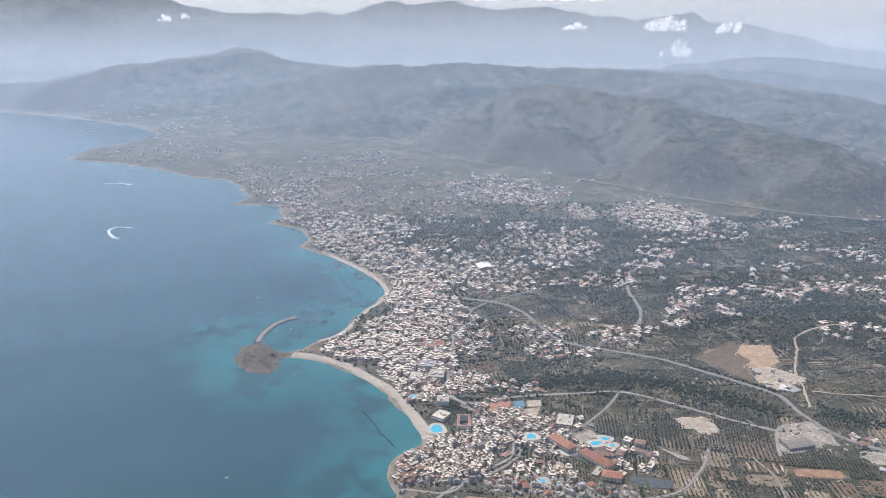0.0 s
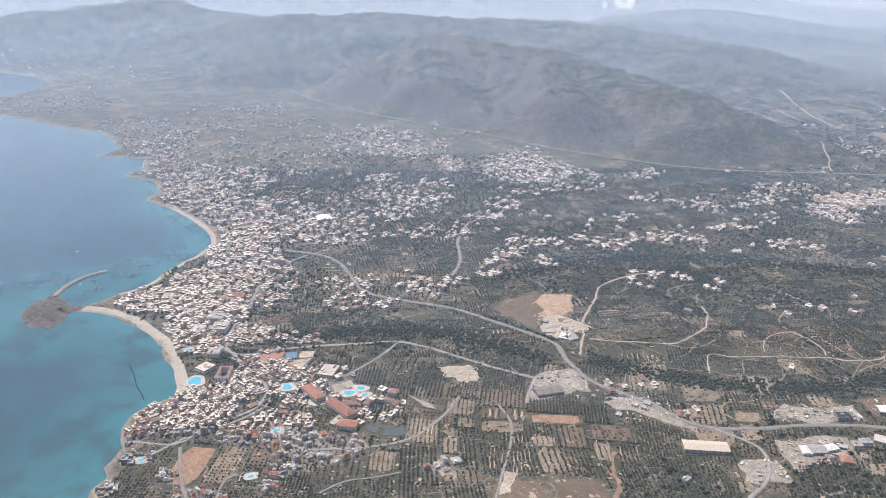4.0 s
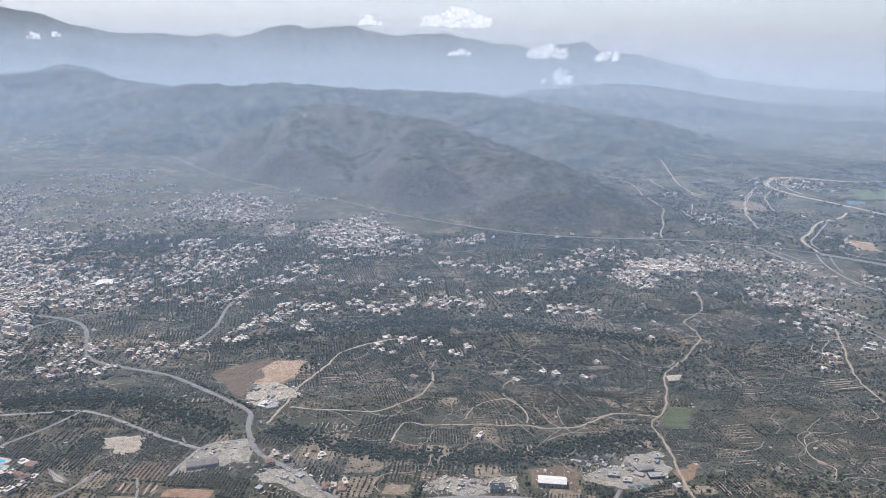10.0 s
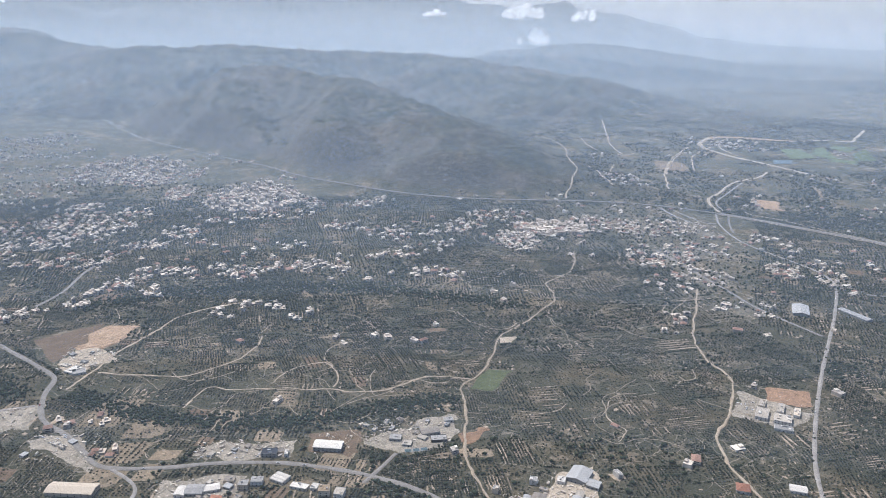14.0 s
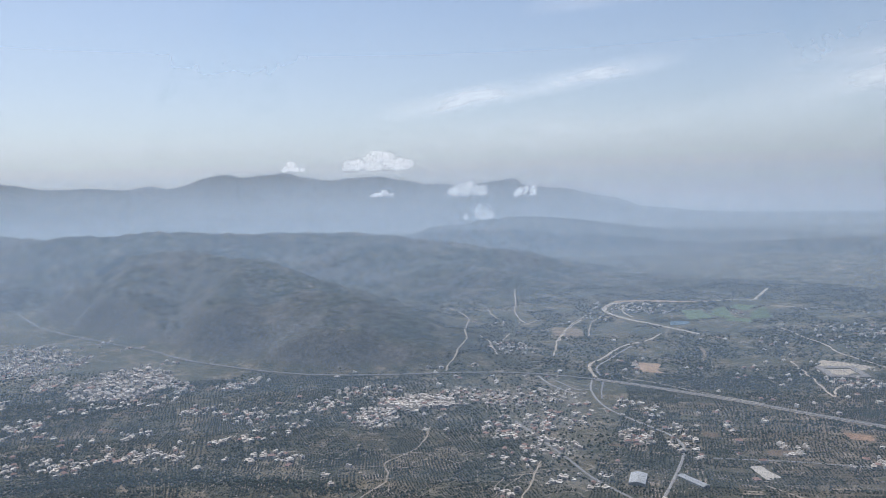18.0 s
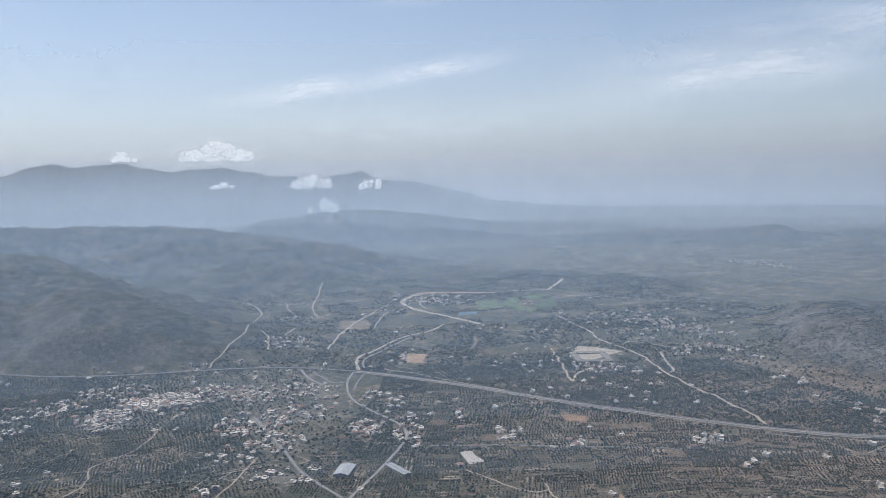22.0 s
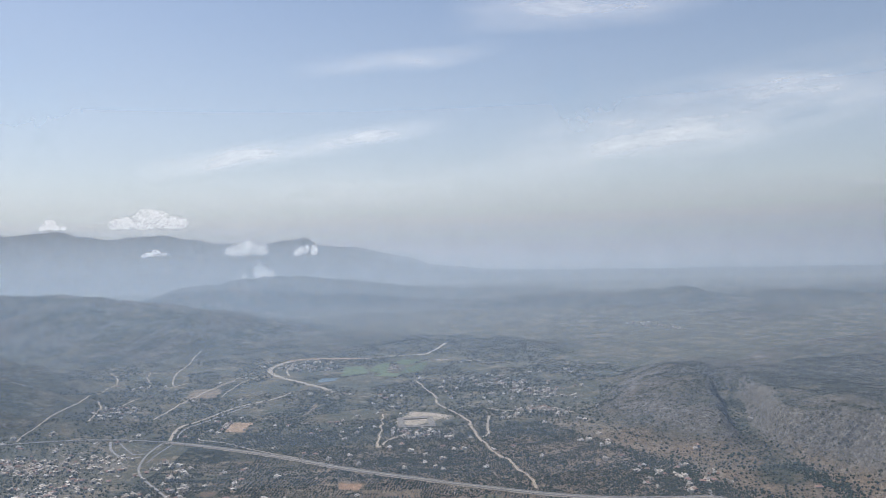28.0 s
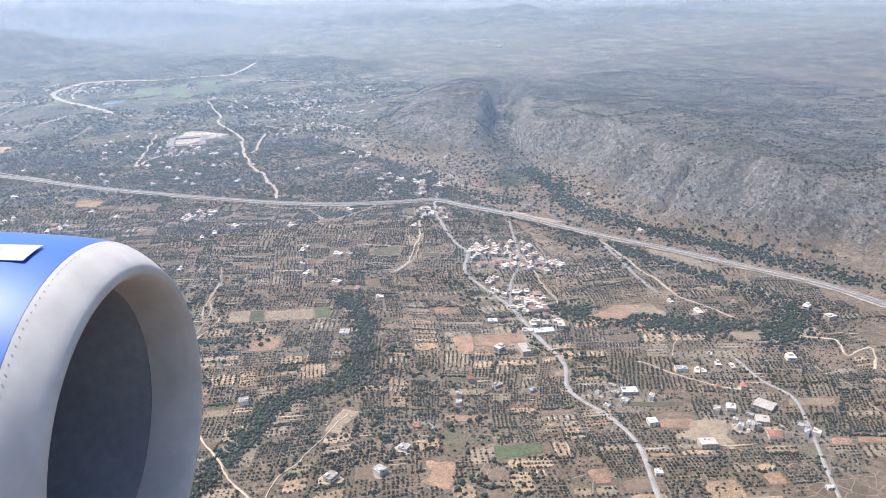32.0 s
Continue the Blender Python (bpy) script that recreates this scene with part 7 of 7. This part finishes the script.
# the farmed plain below the motorway, the groves behind the resort, and those of the wide plain
farm_plots(in_patchwork, (820, 200), -24, (330, 400), 30, 15, (0.50, 0.80, 0.93), 0.68, 330, 560)
farm_plots(lambda x, y: not in_patchwork(x, y) and x < 330 and y < 345, (130, 280), -8, (240, 160), 24, 34, (0.60, 0.86, 0.99), 0.14, 330, 660)
farm_plots(lambda x, y: not in_patchwork(x, y) and (x >= 330 or y >= 345), (430, 400), 6, (560, 420), 34, 26, (0.58, 0.74, 0.992), 0.5, 300, 760)
HEDGE = np.concatenate(HEDGE)
HEDGE = HEDGE[is_free(HEDGE[:, 0], HEDGE[:, 1])]
crowns("hedges", HEDGE[:, 0], HEDGE[:, 1], 0.3 + 0.35 * rng.rand(len(HEDGE)), GREEN, "dark hedges and wild trees along the plots", False, category="hedges")

# bare worked strips and terrace edges between the rows
co = []
for px_, py_, c, s, mid, lane, long, wide in STRIPS:
    k = np.linspace(-0.5, 0.5, 7)
    bend = 0.2 * np.sin(k * 5 + lane)
    for side in (-0.5, 0.5):
        taper = wide * side * (1 - 0.7 * (2 * np.abs(k)) ** 3) * (1 + 0.3 * np.sin(k * 23 + lane * 3))
        a, b = mid + k * long, lane + bend + taper
        x, y = px_ + c * a - s * b, py_ + s * a + c * b
        co.append(np.column_stack([x, y, height(x, y) + 0.19]))
co = np.stack(co).reshape(-1, 2, 7, 3).transpose(0, 2, 1, 3)
ok = is_free(co[:, 3, 0, 0], co[:, 3, 0, 1])
co = co[ok]
one = np.array([(i * 2, i * 2 + 2, i * 2 + 3, i * 2 + 1) for i in range(6)])
strips = new("grove_strips", mesh_of("grove_strips", co.reshape(-1, 3), many_faces(one, len(co), 14)[:, ::-1], STRIP_SOIL))
tagged(strips, "pale bare strips of soil between rows of trees", "soil", kind="stuff")
gx, gy, gr = np.concatenate(grove_x), np.concatenate(grove_y), np.concatenate(grove_r)
away = to_line(gx, gy, FLIGHT)[0]
single = np.argsort(np.where(gy > 40, away, 9e9))[:900:6]
far = away > 170
near = ~far
near[single] = False
for name, sel, fine, label in (("olive_grove", near, True, "grey-green olive trees in rows"), ("distant_olive_grove", far, False, "far grey-green olive groves in rows")):
    crowns(name, gx[sel], gy[sel], gr[sel], OLIVE, label, fine)


def patches(name, x, y, long, material, label):
    """Ragged flat scraps of bare ground that follow the land."""
    n = len(x)
    k = np.arange(10) * 0.6283
    out = long[:, None] * (0.45 + 0.75 * rng.rand(n, 10))
    a, squeeze = rng.rand(n)[:, None] * 6.283, 0.3 + 0.7 * rng.rand(n)[:, None]
    u, v = out * np.cos(k), out * np.sin(k) * squeeze
    px_, py_ = x[:, None] + u * np.cos(a) - v * np.sin(a), y[:, None] + u * np.sin(a) + v * np.cos(a)
    px_, py_ = np.concatenate([x[:, None], px_], 1), np.concatenate([y[:, None], py_], 1)
    co = np.stack([px_, py_, height(px_, py_) + 0.14], -1)
    fan = np.array([(0, 1 + i, 1 + (i + 1) % 10) for i in range(10)])
    return tagged(new(name, mesh_of(name, co.reshape(-1, 3), many_faces(fan, n, 11), material)), label, "soil", kind="stuff")


n = 22000
sx_, sy_ = rng.rand(n) * 640 - 20, 215 + rng.rand(n) ** 1.2 * 520
ok = (lattice(sx_, sy_, 26, 43) + 0.6 * lattice(sx_, sy_, 9, 47) > 0.88) & (inland(sx_, sy_) > 12) & is_free(sx_, sy_) & (upland(sx_, sy_) < 3)
patches("bare_patches", sx_[ok], sy_[ok], 0.25 + 1.3 * rng.rand(ok.sum()) ** 3, STRIP_SOIL, "pale scraps of bare ground in the groves")
ok = rng.rand(len(ARR)) < 0.62
patches("house_yards", ARR[ok, 0], ARR[ok, 1], ARR[ok, 3] * (0.6 + 0.9 * rng.rand(ok.sum())), STRIP_SOIL, "pale yards and forecourts round houses")


def olive_tree(seed):
    """An old olive tree: a forked trunk under an uneven crown of several clumps of leaves."""
    r = np.random.RandomState(seed)
    thing = tagged(new("olive_tree"), "grey-green olive tree with a round uneven crown", "tree", group="olive trees")
    bm = bmesh.new()
    bmesh.ops.create_cone(bm, cap_ends=True, segments=7, radius1=0.12, radius2=0.07, depth=0.5, matrix=Matrix.Translation((0, 0, 0.2)))
    for k in range(3):
        lean = Matrix.Rotation(k * 2.1, 4, "Z") @ Matrix.Rotation(radians(38), 4, "Y")
        bmesh.ops.create_cone(bm, cap_ends=True, segments=5, radius1=0.06, radius2=0.025, depth=0.5, matrix=Matrix.Translation((0, 0, 0.42)) @ lean @ Matrix.Translation((0, 0, 0.2)))
    part("trunk", bm, BARK, thing)
    bm = bmesh.new()
    for k in range(9):
        a = r.rand() * 6.283
        at = Vector((math.cos(a) * 0.33 * r.rand() ** 0.5, math.sin(a) * 0.33 * r.rand() ** 0.5, 0.72 + 0.3 * r.rand()))
        made = bmesh.ops.create_icosphere(bm, subdivisions=1, radius=0.2 + 0.12 * r.rand(), matrix=Matrix.Translation(at))["verts"]
        for p in made:
            p.co += Vector(r.randn(3) * 0.045)
    part("crown", bm, TREE, thing)
    return thing


KINDS = []
for n, k in enumerate(single):
    m = Matrix.LocRotScale((gx[k], gy[k], float(height(gx[k], gy[k]))), Euler((0, 0, rng.rand() * 6.28)), Vector((1, 1, 1)) * float(gr[k] / 0.5))
    if n < 5:
        KINDS.append(olive_tree(n))
        KINDS[-1].matrix_basis = m
    else:
        copy_thing(KINDS[n % 5], Matrix.Identity(4)).matrix_basis = m

# scrub and wild trees between the plots
n = 90000
wx, wy = rng.rand(n) * 1330 - 100, rng.rand(n) ** 1.15 * 800
dens = lattice(wx, wy, 38, 29) * 0.6 + lattice(wx, wy, 120, 37) * 0.6
tidy = (wx > 590) & (wy < np.interp(wx, [p[0] for p in MOTORWAY], [p[1] for p in MOTORWAY]))
ok = (dens > np.where(tidy, 0.78, np.where((wy < 345) & (wx < 330), 0.66, 0.5))) & (inland(wx, wy) > 5) & is_free(wx, wy) & (upland(wx, wy) < 4) & (to_line(wx, wy, FLIGHT)[0] > 90)
wx, wy = wx[ok], wy[ok]
wr = 0.32 + 0.75 * rng.rand(len(wx)) ** 2
near_wild = to_line(wx, wy, FLIGHT)[0] < 230
crowns("scrub", wx[near_wild], wy[near_wild], wr[near_wild], GREEN, "dark green scrub and wild trees", True)
crowns("distant_scrub", wx[~near_wild], wy[~near_wild], wr[~near_wild] * 1.25, GREEN, "far dark green scrub", False)


def along(points, wide, count, radius, name, label, material=GREEN):
    """A belt of trees along a line."""
    line = curve_through(points, 2.0)
    k = rng.rand(count) * (len(line) - 1)
    p = line[k.astype(int)] + rng.randn(count, 2) * wide * 0.45
    ok = is_free(p[:, 0], p[:, 1])
    p = p[ok]
    return crowns(name, p[:, 0], p[:, 1], radius * (0.6 + 0.8 * rng.rand(len(p))), material, label)


along([(750, 112), (772, 132), (794, 152), (815, 153), (828, 161), (839, 182), (848, 200), (850, 230)], 6.5, 1500, 0.62, "creek_trees", "dark green trees along a dry creek")
along([(930, 165), (960, 130), (985, 110), (1000, 95), (1020, 110)], 12, 1800, 0.6, "creek_trees", "dark green wooded slope below the lane")
along([(990, 290), (1010, 200), (1020, 150), (1030, 100)], 9, 1100, 0.6, "creek_trees", "dark green trees in the valley below the motorway")
along([(1078, 110), (1062, 170), (1044, 225), (1034, 280), (1052, 335), (1064, 380)], 13, 2400, 0.6, "thicket", "dense green scrub at the foot of the rocky massif")
along([(1000, 420), (985, 400), (975, 375), (990, 345), (1005, 310)], 12, 700, 0.55, "thicket", "green scrub below the gorge mouth")
along([(30, 368), (60, 374), (95, 378), (125, 368), (150, 352), (165, 340)], 9, 1500, 0.6, "thicket", "dense green thicket behind the bypass")
along([(190, 340), (230, 318), (270, 310), (300, 310), (340, 322), (365, 325)], 8, 1800, 0.58, "thicket", "dense green thicket along a stream")
along([(150, 450), (200, 470), (260, 478), (330, 470), (420, 440)], 10, 1600, 0.65, "thicket", "dense dark belt of trees across the plain")
along([(330, 262), (345, 254), (357, 244), (365, 230), (369, 212)], 2.6, 220, 0.62, "roadside_trees", "dark roadside trees")
along([(143, 391), (163, 373), (174, 361)], 1.6, 60, 0.6, "roadside_trees", "dark roadside trees")

# garden trees between the houses of the towns and the resort
k = rng.randint(len(ARR), size=9000)
a = rng.rand(len(k)) * 6.283
tx, ty = ARR[k, 0] + np.cos(a) * (1.3 + 2.4 * rng.rand(len(k))), ARR[k, 1] + np.sin(a) * (1.3 + 2.4 * rng.rand(len(k)))
ok = is_free(tx, ty) & (inland(tx, ty) > 4)
crowns("garden_trees", tx[ok], ty[ok], 0.28 + 0.5 * rng.rand(ok.sum()) ** 1.5, GREEN, "dark green trees in gardens between houses", False)

# wild scrub on the low land beyond the motorway
n = 26000
tx, ty = 480 + rng.rand(n) * 720, 600 + rng.rand(n) ** 1.2 * 620
behind = ty > np.interp(tx, [p[0] for p in MOTORWAY], [p[1] for p in MOTORWAY]) + 8
ok = behind & is_free(tx, ty) & (upland(tx, ty) < 9) & (lattice(tx, ty, 34, 183) + 0.6 * lattice(tx, ty, 110, 187) > 0.66)
crowns("inland_scrub", tx[ok], ty[ok], 0.6 + 1.1 * rng.rand(ok.sum()) ** 2, BUSHES, "dark scrub on the low land beyond the motorway", False, category="bushes")

# bushes on the stony hills
n = 46000
bx, by = rng.rand(n) * 1500 - 150, 60 + rng.rand(n) * 1250
hb = upland(bx, by)
ok = (hb > 3) & (lattice(bx, by, 25, 83) + 0.5 * lattice(bx, by, 90, 85) > 0.62) & (inland(bx, by) > 10)
bx, by = bx[ok], by[ok]
n = 66000
cx_, cy_ = 940 + rng.rand(n) * 620, 40 + rng.rand(n) * 660
ok = (upland(cx_, cy_) > 2.5) & (lattice(cx_, cy_, 18, 87) + 0.5 * lattice(cx_, cy_, 70, 89) > 0.55)
bx, by = np.concatenate([bx, cx_[ok]]), np.concatenate([by, cy_[ok]])
crowns("hill_bushes", bx, by, 0.32 + 0.75 * rng.rand(len(bx)) ** 3, BUSHES, "dark bushes dotted over the stony hills", False, category="bushes")


# ---- clouds ----


def cirrus(name, x, y, z, long, wide, turn, rise, bank, seed, most, label):
    """A thin, streaky sheet of high cloud."""
    u, v = np.meshgrid(np.linspace(-1, 1, 30), np.linspace(-1, 1, 14), indexing="ij")
    c, s = math.cos(radians(turn)), math.sin(radians(turn))
    px_, py_ = u * long / 2, v * wide / 2
    pz = z + 18 * billow(px_ + seed * 90, py_, 260, 3, seed) + rise * u - py_ * math.tan(radians(bank))
    co = np.stack([x + c * px_ - s * py_, y + s * px_ + c * py_, pz], -1)
    me = mesh_of(name, co.reshape(-1, 3), sheet_faces(30, 14), cloud_material("cirrus", 0.0052, 0.31, 0.74, most, turn + 6, 2.2), True)
    spread(me, "edge", np.clip((1 - np.abs(u)) * 1.6, 0, 1) * np.clip((1 - np.abs(v)) * 1.3, 0, 1))
    return tagged(new(name, me), label, "cloud", kind="structure")


cirrus("cirrus", 1120, 2900, 560, 1300, 105, -8, 118, 42, 1, 0.6, "thin white streak of high cloud")
cirrus("cirrus", 2560, 2200, 620, 1850, 300, -38, 140, 46, 2, 0.55, "long pale band of high cloud")
cirrus("cirrus", 2150, 2500, 1065, 1100, 150, -28, 10, 46, 3, 0.5, "faint white wisps of high cloud")
cirrus("cirrus", 1500, 2750, 880, 900, 90, -15, 50, 40, 4, 0.35, "faint white wisps of high cloud")
cirrus("cirrus", 1500, 3300, 440, 2200, 200, -12, 60, 45, 5, 0.2, "hazy veil of high cloud")


def cumulus(x, y, z, wide, tall, seed):
    """A small heaped cloud: one thin soft sheet whose edge follows swelling lobes over a flat base."""
    r = np.random.RandomState(seed)
    u, v = np.meshgrid(np.linspace(-1, 1, 70), np.linspace(-1, 1, 40), indexing="ij")
    body = np.zeros(u.shape)
    for k in range(11):
        at = r.rand() * 1.5 - 0.75
        size = (0.26 + 0.26 * r.rand()) * (1.1 - 0.6 * abs(at))
        high = -0.45 + size + 0.5 * r.rand() * (1 - abs(at)) ** 1.5
        body = np.maximum(body, 1 - (np.hypot((u - at) * 1.9, v - high) / (size * 1.7)) ** 2)
    body = np.clip(body * 1.25, 0, 1) * np.clip((v + 0.66) / 0.3, 0, 1)
    co = np.stack([x + u * wide * 0.6, y - v * tall * 0.6, z + v * tall * 0.9], -1)
    me = mesh_of("cumulus", co.reshape(-1, 3), sheet_faces(70, 40), PUFF, True)
    spread(me, "edge", body)
    return tagged(new("cumulus", me), "small white cloud drifting at the mountain peaks", "cloud", group="clouds at the peaks")


def puff_material():
    """Dense white cloud with a ragged, thinning edge."""
    n = Nodes("cumulus")
    edge = n.add("ShaderNodeAttribute", attr="edge").outputs["Fac"]
    rag = n.math("ADD", n.math("MULTIPLY", n.math("SUBTRACT", n.noise(0.022, 7, 0.66), 0.5), 2.3), n.math("MULTIPLY", n.math("SUBTRACT", n.noise(0.07, 5, 0.6), 0.5), 1.1))
    share = n.steps(n.math("ADD", n.math("MULTIPLY", edge, 0.95), n.math("MULTIPLY", rag, n.math("MINIMUM", n.math("MULTIPLY", edge, 2.0), 1.0))), (0.10, (0, 0, 0)), (0.5, (0.30, 0.30, 0.30)), (1.0, (0.86, 0.86, 0.86)))
    clear, front, back = n.add("ShaderNodeBsdfTransparent"), n.add("ShaderNodeBsdfDiffuse"), n.add("ShaderNodeBsdfTranslucent")
    for b in (front, back):
        b.inputs["Color"].default_value = (0.93, 0.93, 0.93, 1)
    n.link(n.skyward(), front.inputs["Normal"])
    n.link(n.skyward(-0.94), back.inputs["Normal"])
    both, veil = n.add("ShaderNodeMixShader"), n.add("ShaderNodeMixShader")
    n.link(front.outputs[0], both.inputs[1])
    n.link(back.outputs[0], both.inputs[2])
    both.inputs[0].default_value = 0.5
    n.link(share, veil.inputs[0])
    n.link(clear.outputs[0], veil.inputs[1])
    n.link(both.outputs[0], veil.inputs[2])
    n.link(veil.outputs[0], n.out.inputs[0])
    return n.mat


PUFF = puff_material()
for x, y, z, wide, tall, seed in ((562, 3479, 300, 300, 66, 4), (962, 3442, 172, 195, 60, 1), (1222, 3393, 161, 118, 51, 2), (1006, 3435, 66, 136, 66, 6),
                                  (180, 3470, 288, 108, 33, 3), (577, 3478, 163, 100, 25, 9), (-1118, 3209, 199, 54, 27, 8), (-1044, 3240, 208, 36, 23, 5)):
    cumulus(x, y, z, wide, tall, seed)

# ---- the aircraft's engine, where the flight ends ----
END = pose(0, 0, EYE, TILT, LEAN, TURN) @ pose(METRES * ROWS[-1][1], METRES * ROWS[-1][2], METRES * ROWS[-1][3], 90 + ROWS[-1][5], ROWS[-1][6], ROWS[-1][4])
LIP = rough_paint("lip_metal", (0.60, 0.555, 0.50), (0.64, 0.595, 0.54), 2.0, 0.6, 0.02)
BLUE = Nodes("blue_cowl_paint").done((0.045, 0.13, 0.42), 0.5, 0.0, 0.5)
LINER = rough_paint("inlet_liner", (0.36, 0.365, 0.38), (0.44, 0.445, 0.46), 6, 0.6)
SILVER = Nodes("white_cowl_paint").done((0.46, 0.47, 0.48), 0.35, 0.1, 0.5)


def lathe(profile, rings=96):
    """Turns a profile of (along, radius) round the x axis."""
    a = np.linspace(0, 2 * math.pi, rings, endpoint=False)
    v = np.array([[(x, r * math.cos(k), r * math.sin(k)) for k in a] for x, r in profile]).reshape(-1, 3)
    bm = bmesh.new()
    made = [bm.verts.new(p) for p in v]
    for i in range(len(profile) - 1):
        for j in range(rings):
            f = bm.faces.new((made[i * rings + j], made[i * rings + (j + 1) % rings], made[(i + 1) * rings + (j + 1) % rings], made[(i + 1) * rings + j]))
            f.smooth = True
    return bm


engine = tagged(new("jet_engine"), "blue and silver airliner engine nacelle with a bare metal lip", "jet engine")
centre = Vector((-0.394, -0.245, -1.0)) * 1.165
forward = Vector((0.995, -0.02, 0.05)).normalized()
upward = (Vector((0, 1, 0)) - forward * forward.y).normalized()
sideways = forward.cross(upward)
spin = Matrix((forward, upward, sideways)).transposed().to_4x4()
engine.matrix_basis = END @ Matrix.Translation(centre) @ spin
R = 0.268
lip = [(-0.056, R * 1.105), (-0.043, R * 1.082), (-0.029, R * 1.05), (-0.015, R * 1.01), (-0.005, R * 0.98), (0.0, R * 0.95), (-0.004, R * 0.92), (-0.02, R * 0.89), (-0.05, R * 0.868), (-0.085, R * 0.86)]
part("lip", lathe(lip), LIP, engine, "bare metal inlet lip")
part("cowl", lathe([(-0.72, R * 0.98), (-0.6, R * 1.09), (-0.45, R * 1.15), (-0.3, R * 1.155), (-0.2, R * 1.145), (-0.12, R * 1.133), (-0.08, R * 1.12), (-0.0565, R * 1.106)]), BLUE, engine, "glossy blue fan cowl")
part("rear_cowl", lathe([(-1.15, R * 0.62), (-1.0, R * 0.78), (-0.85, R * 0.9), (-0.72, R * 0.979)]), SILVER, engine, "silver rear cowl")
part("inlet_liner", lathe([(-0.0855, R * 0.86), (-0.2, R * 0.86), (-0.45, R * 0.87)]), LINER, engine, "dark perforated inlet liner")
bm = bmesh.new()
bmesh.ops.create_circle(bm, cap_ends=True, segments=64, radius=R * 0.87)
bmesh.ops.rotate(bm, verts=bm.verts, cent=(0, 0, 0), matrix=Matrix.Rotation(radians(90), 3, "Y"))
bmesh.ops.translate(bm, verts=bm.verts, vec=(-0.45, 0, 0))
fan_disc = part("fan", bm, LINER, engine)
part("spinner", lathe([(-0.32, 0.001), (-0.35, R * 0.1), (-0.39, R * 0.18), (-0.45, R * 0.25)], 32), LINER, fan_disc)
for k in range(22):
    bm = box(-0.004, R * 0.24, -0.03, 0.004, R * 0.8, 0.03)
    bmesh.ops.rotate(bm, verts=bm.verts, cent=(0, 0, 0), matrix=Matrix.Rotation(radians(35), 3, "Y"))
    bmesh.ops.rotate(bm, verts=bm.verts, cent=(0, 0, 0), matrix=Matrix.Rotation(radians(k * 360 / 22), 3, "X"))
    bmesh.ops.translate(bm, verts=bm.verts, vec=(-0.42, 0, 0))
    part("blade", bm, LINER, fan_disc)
rivet_bm = bmesh.new()
bmesh.ops.create_cone(rivet_bm, cap_ends=True, segments=6, radius1=0.0009, radius2=0.0007, depth=0.0007)
rivet = part("rivet", rivet_bm, GREY, engine)
for k in range(150):
    a = radians(k * 360 / 150)
    ob = rivet if k == 0 else new("rivet", rivet.data)
    ob.parent = engine
    ob.matrix_basis = Matrix.Translation((-0.050, R * 1.097 * math.cos(a), R * 1.097 * math.sin(a))) @ Matrix.Rotation(a, 4, "X") @ Matrix.Rotation(radians(-90), 4, "X")


def on_cowl(name, along, around, long, wide, lift, material, label):
    """A thin panel that follows the cowl."""
    bm = bmesh.new()
    grid = [[bm.verts.new((along + long * (i / 6 - 0.5), (R * 1.138 + lift) * math.cos(radians(around) + (j / 6 - 0.5) * wide / R), (R * 1.138 + lift) * math.sin(radians(around) + (j / 6 - 0.5) * wide / R)))
             for j in range(7)] for i in range(7)]
    for i in range(6):
        for j in range(6):
            bm.faces.new((grid[i][j], grid[i][j + 1], grid[i + 1][j + 1], grid[i + 1][j]))
    return part(name, bm, material, engine, label)


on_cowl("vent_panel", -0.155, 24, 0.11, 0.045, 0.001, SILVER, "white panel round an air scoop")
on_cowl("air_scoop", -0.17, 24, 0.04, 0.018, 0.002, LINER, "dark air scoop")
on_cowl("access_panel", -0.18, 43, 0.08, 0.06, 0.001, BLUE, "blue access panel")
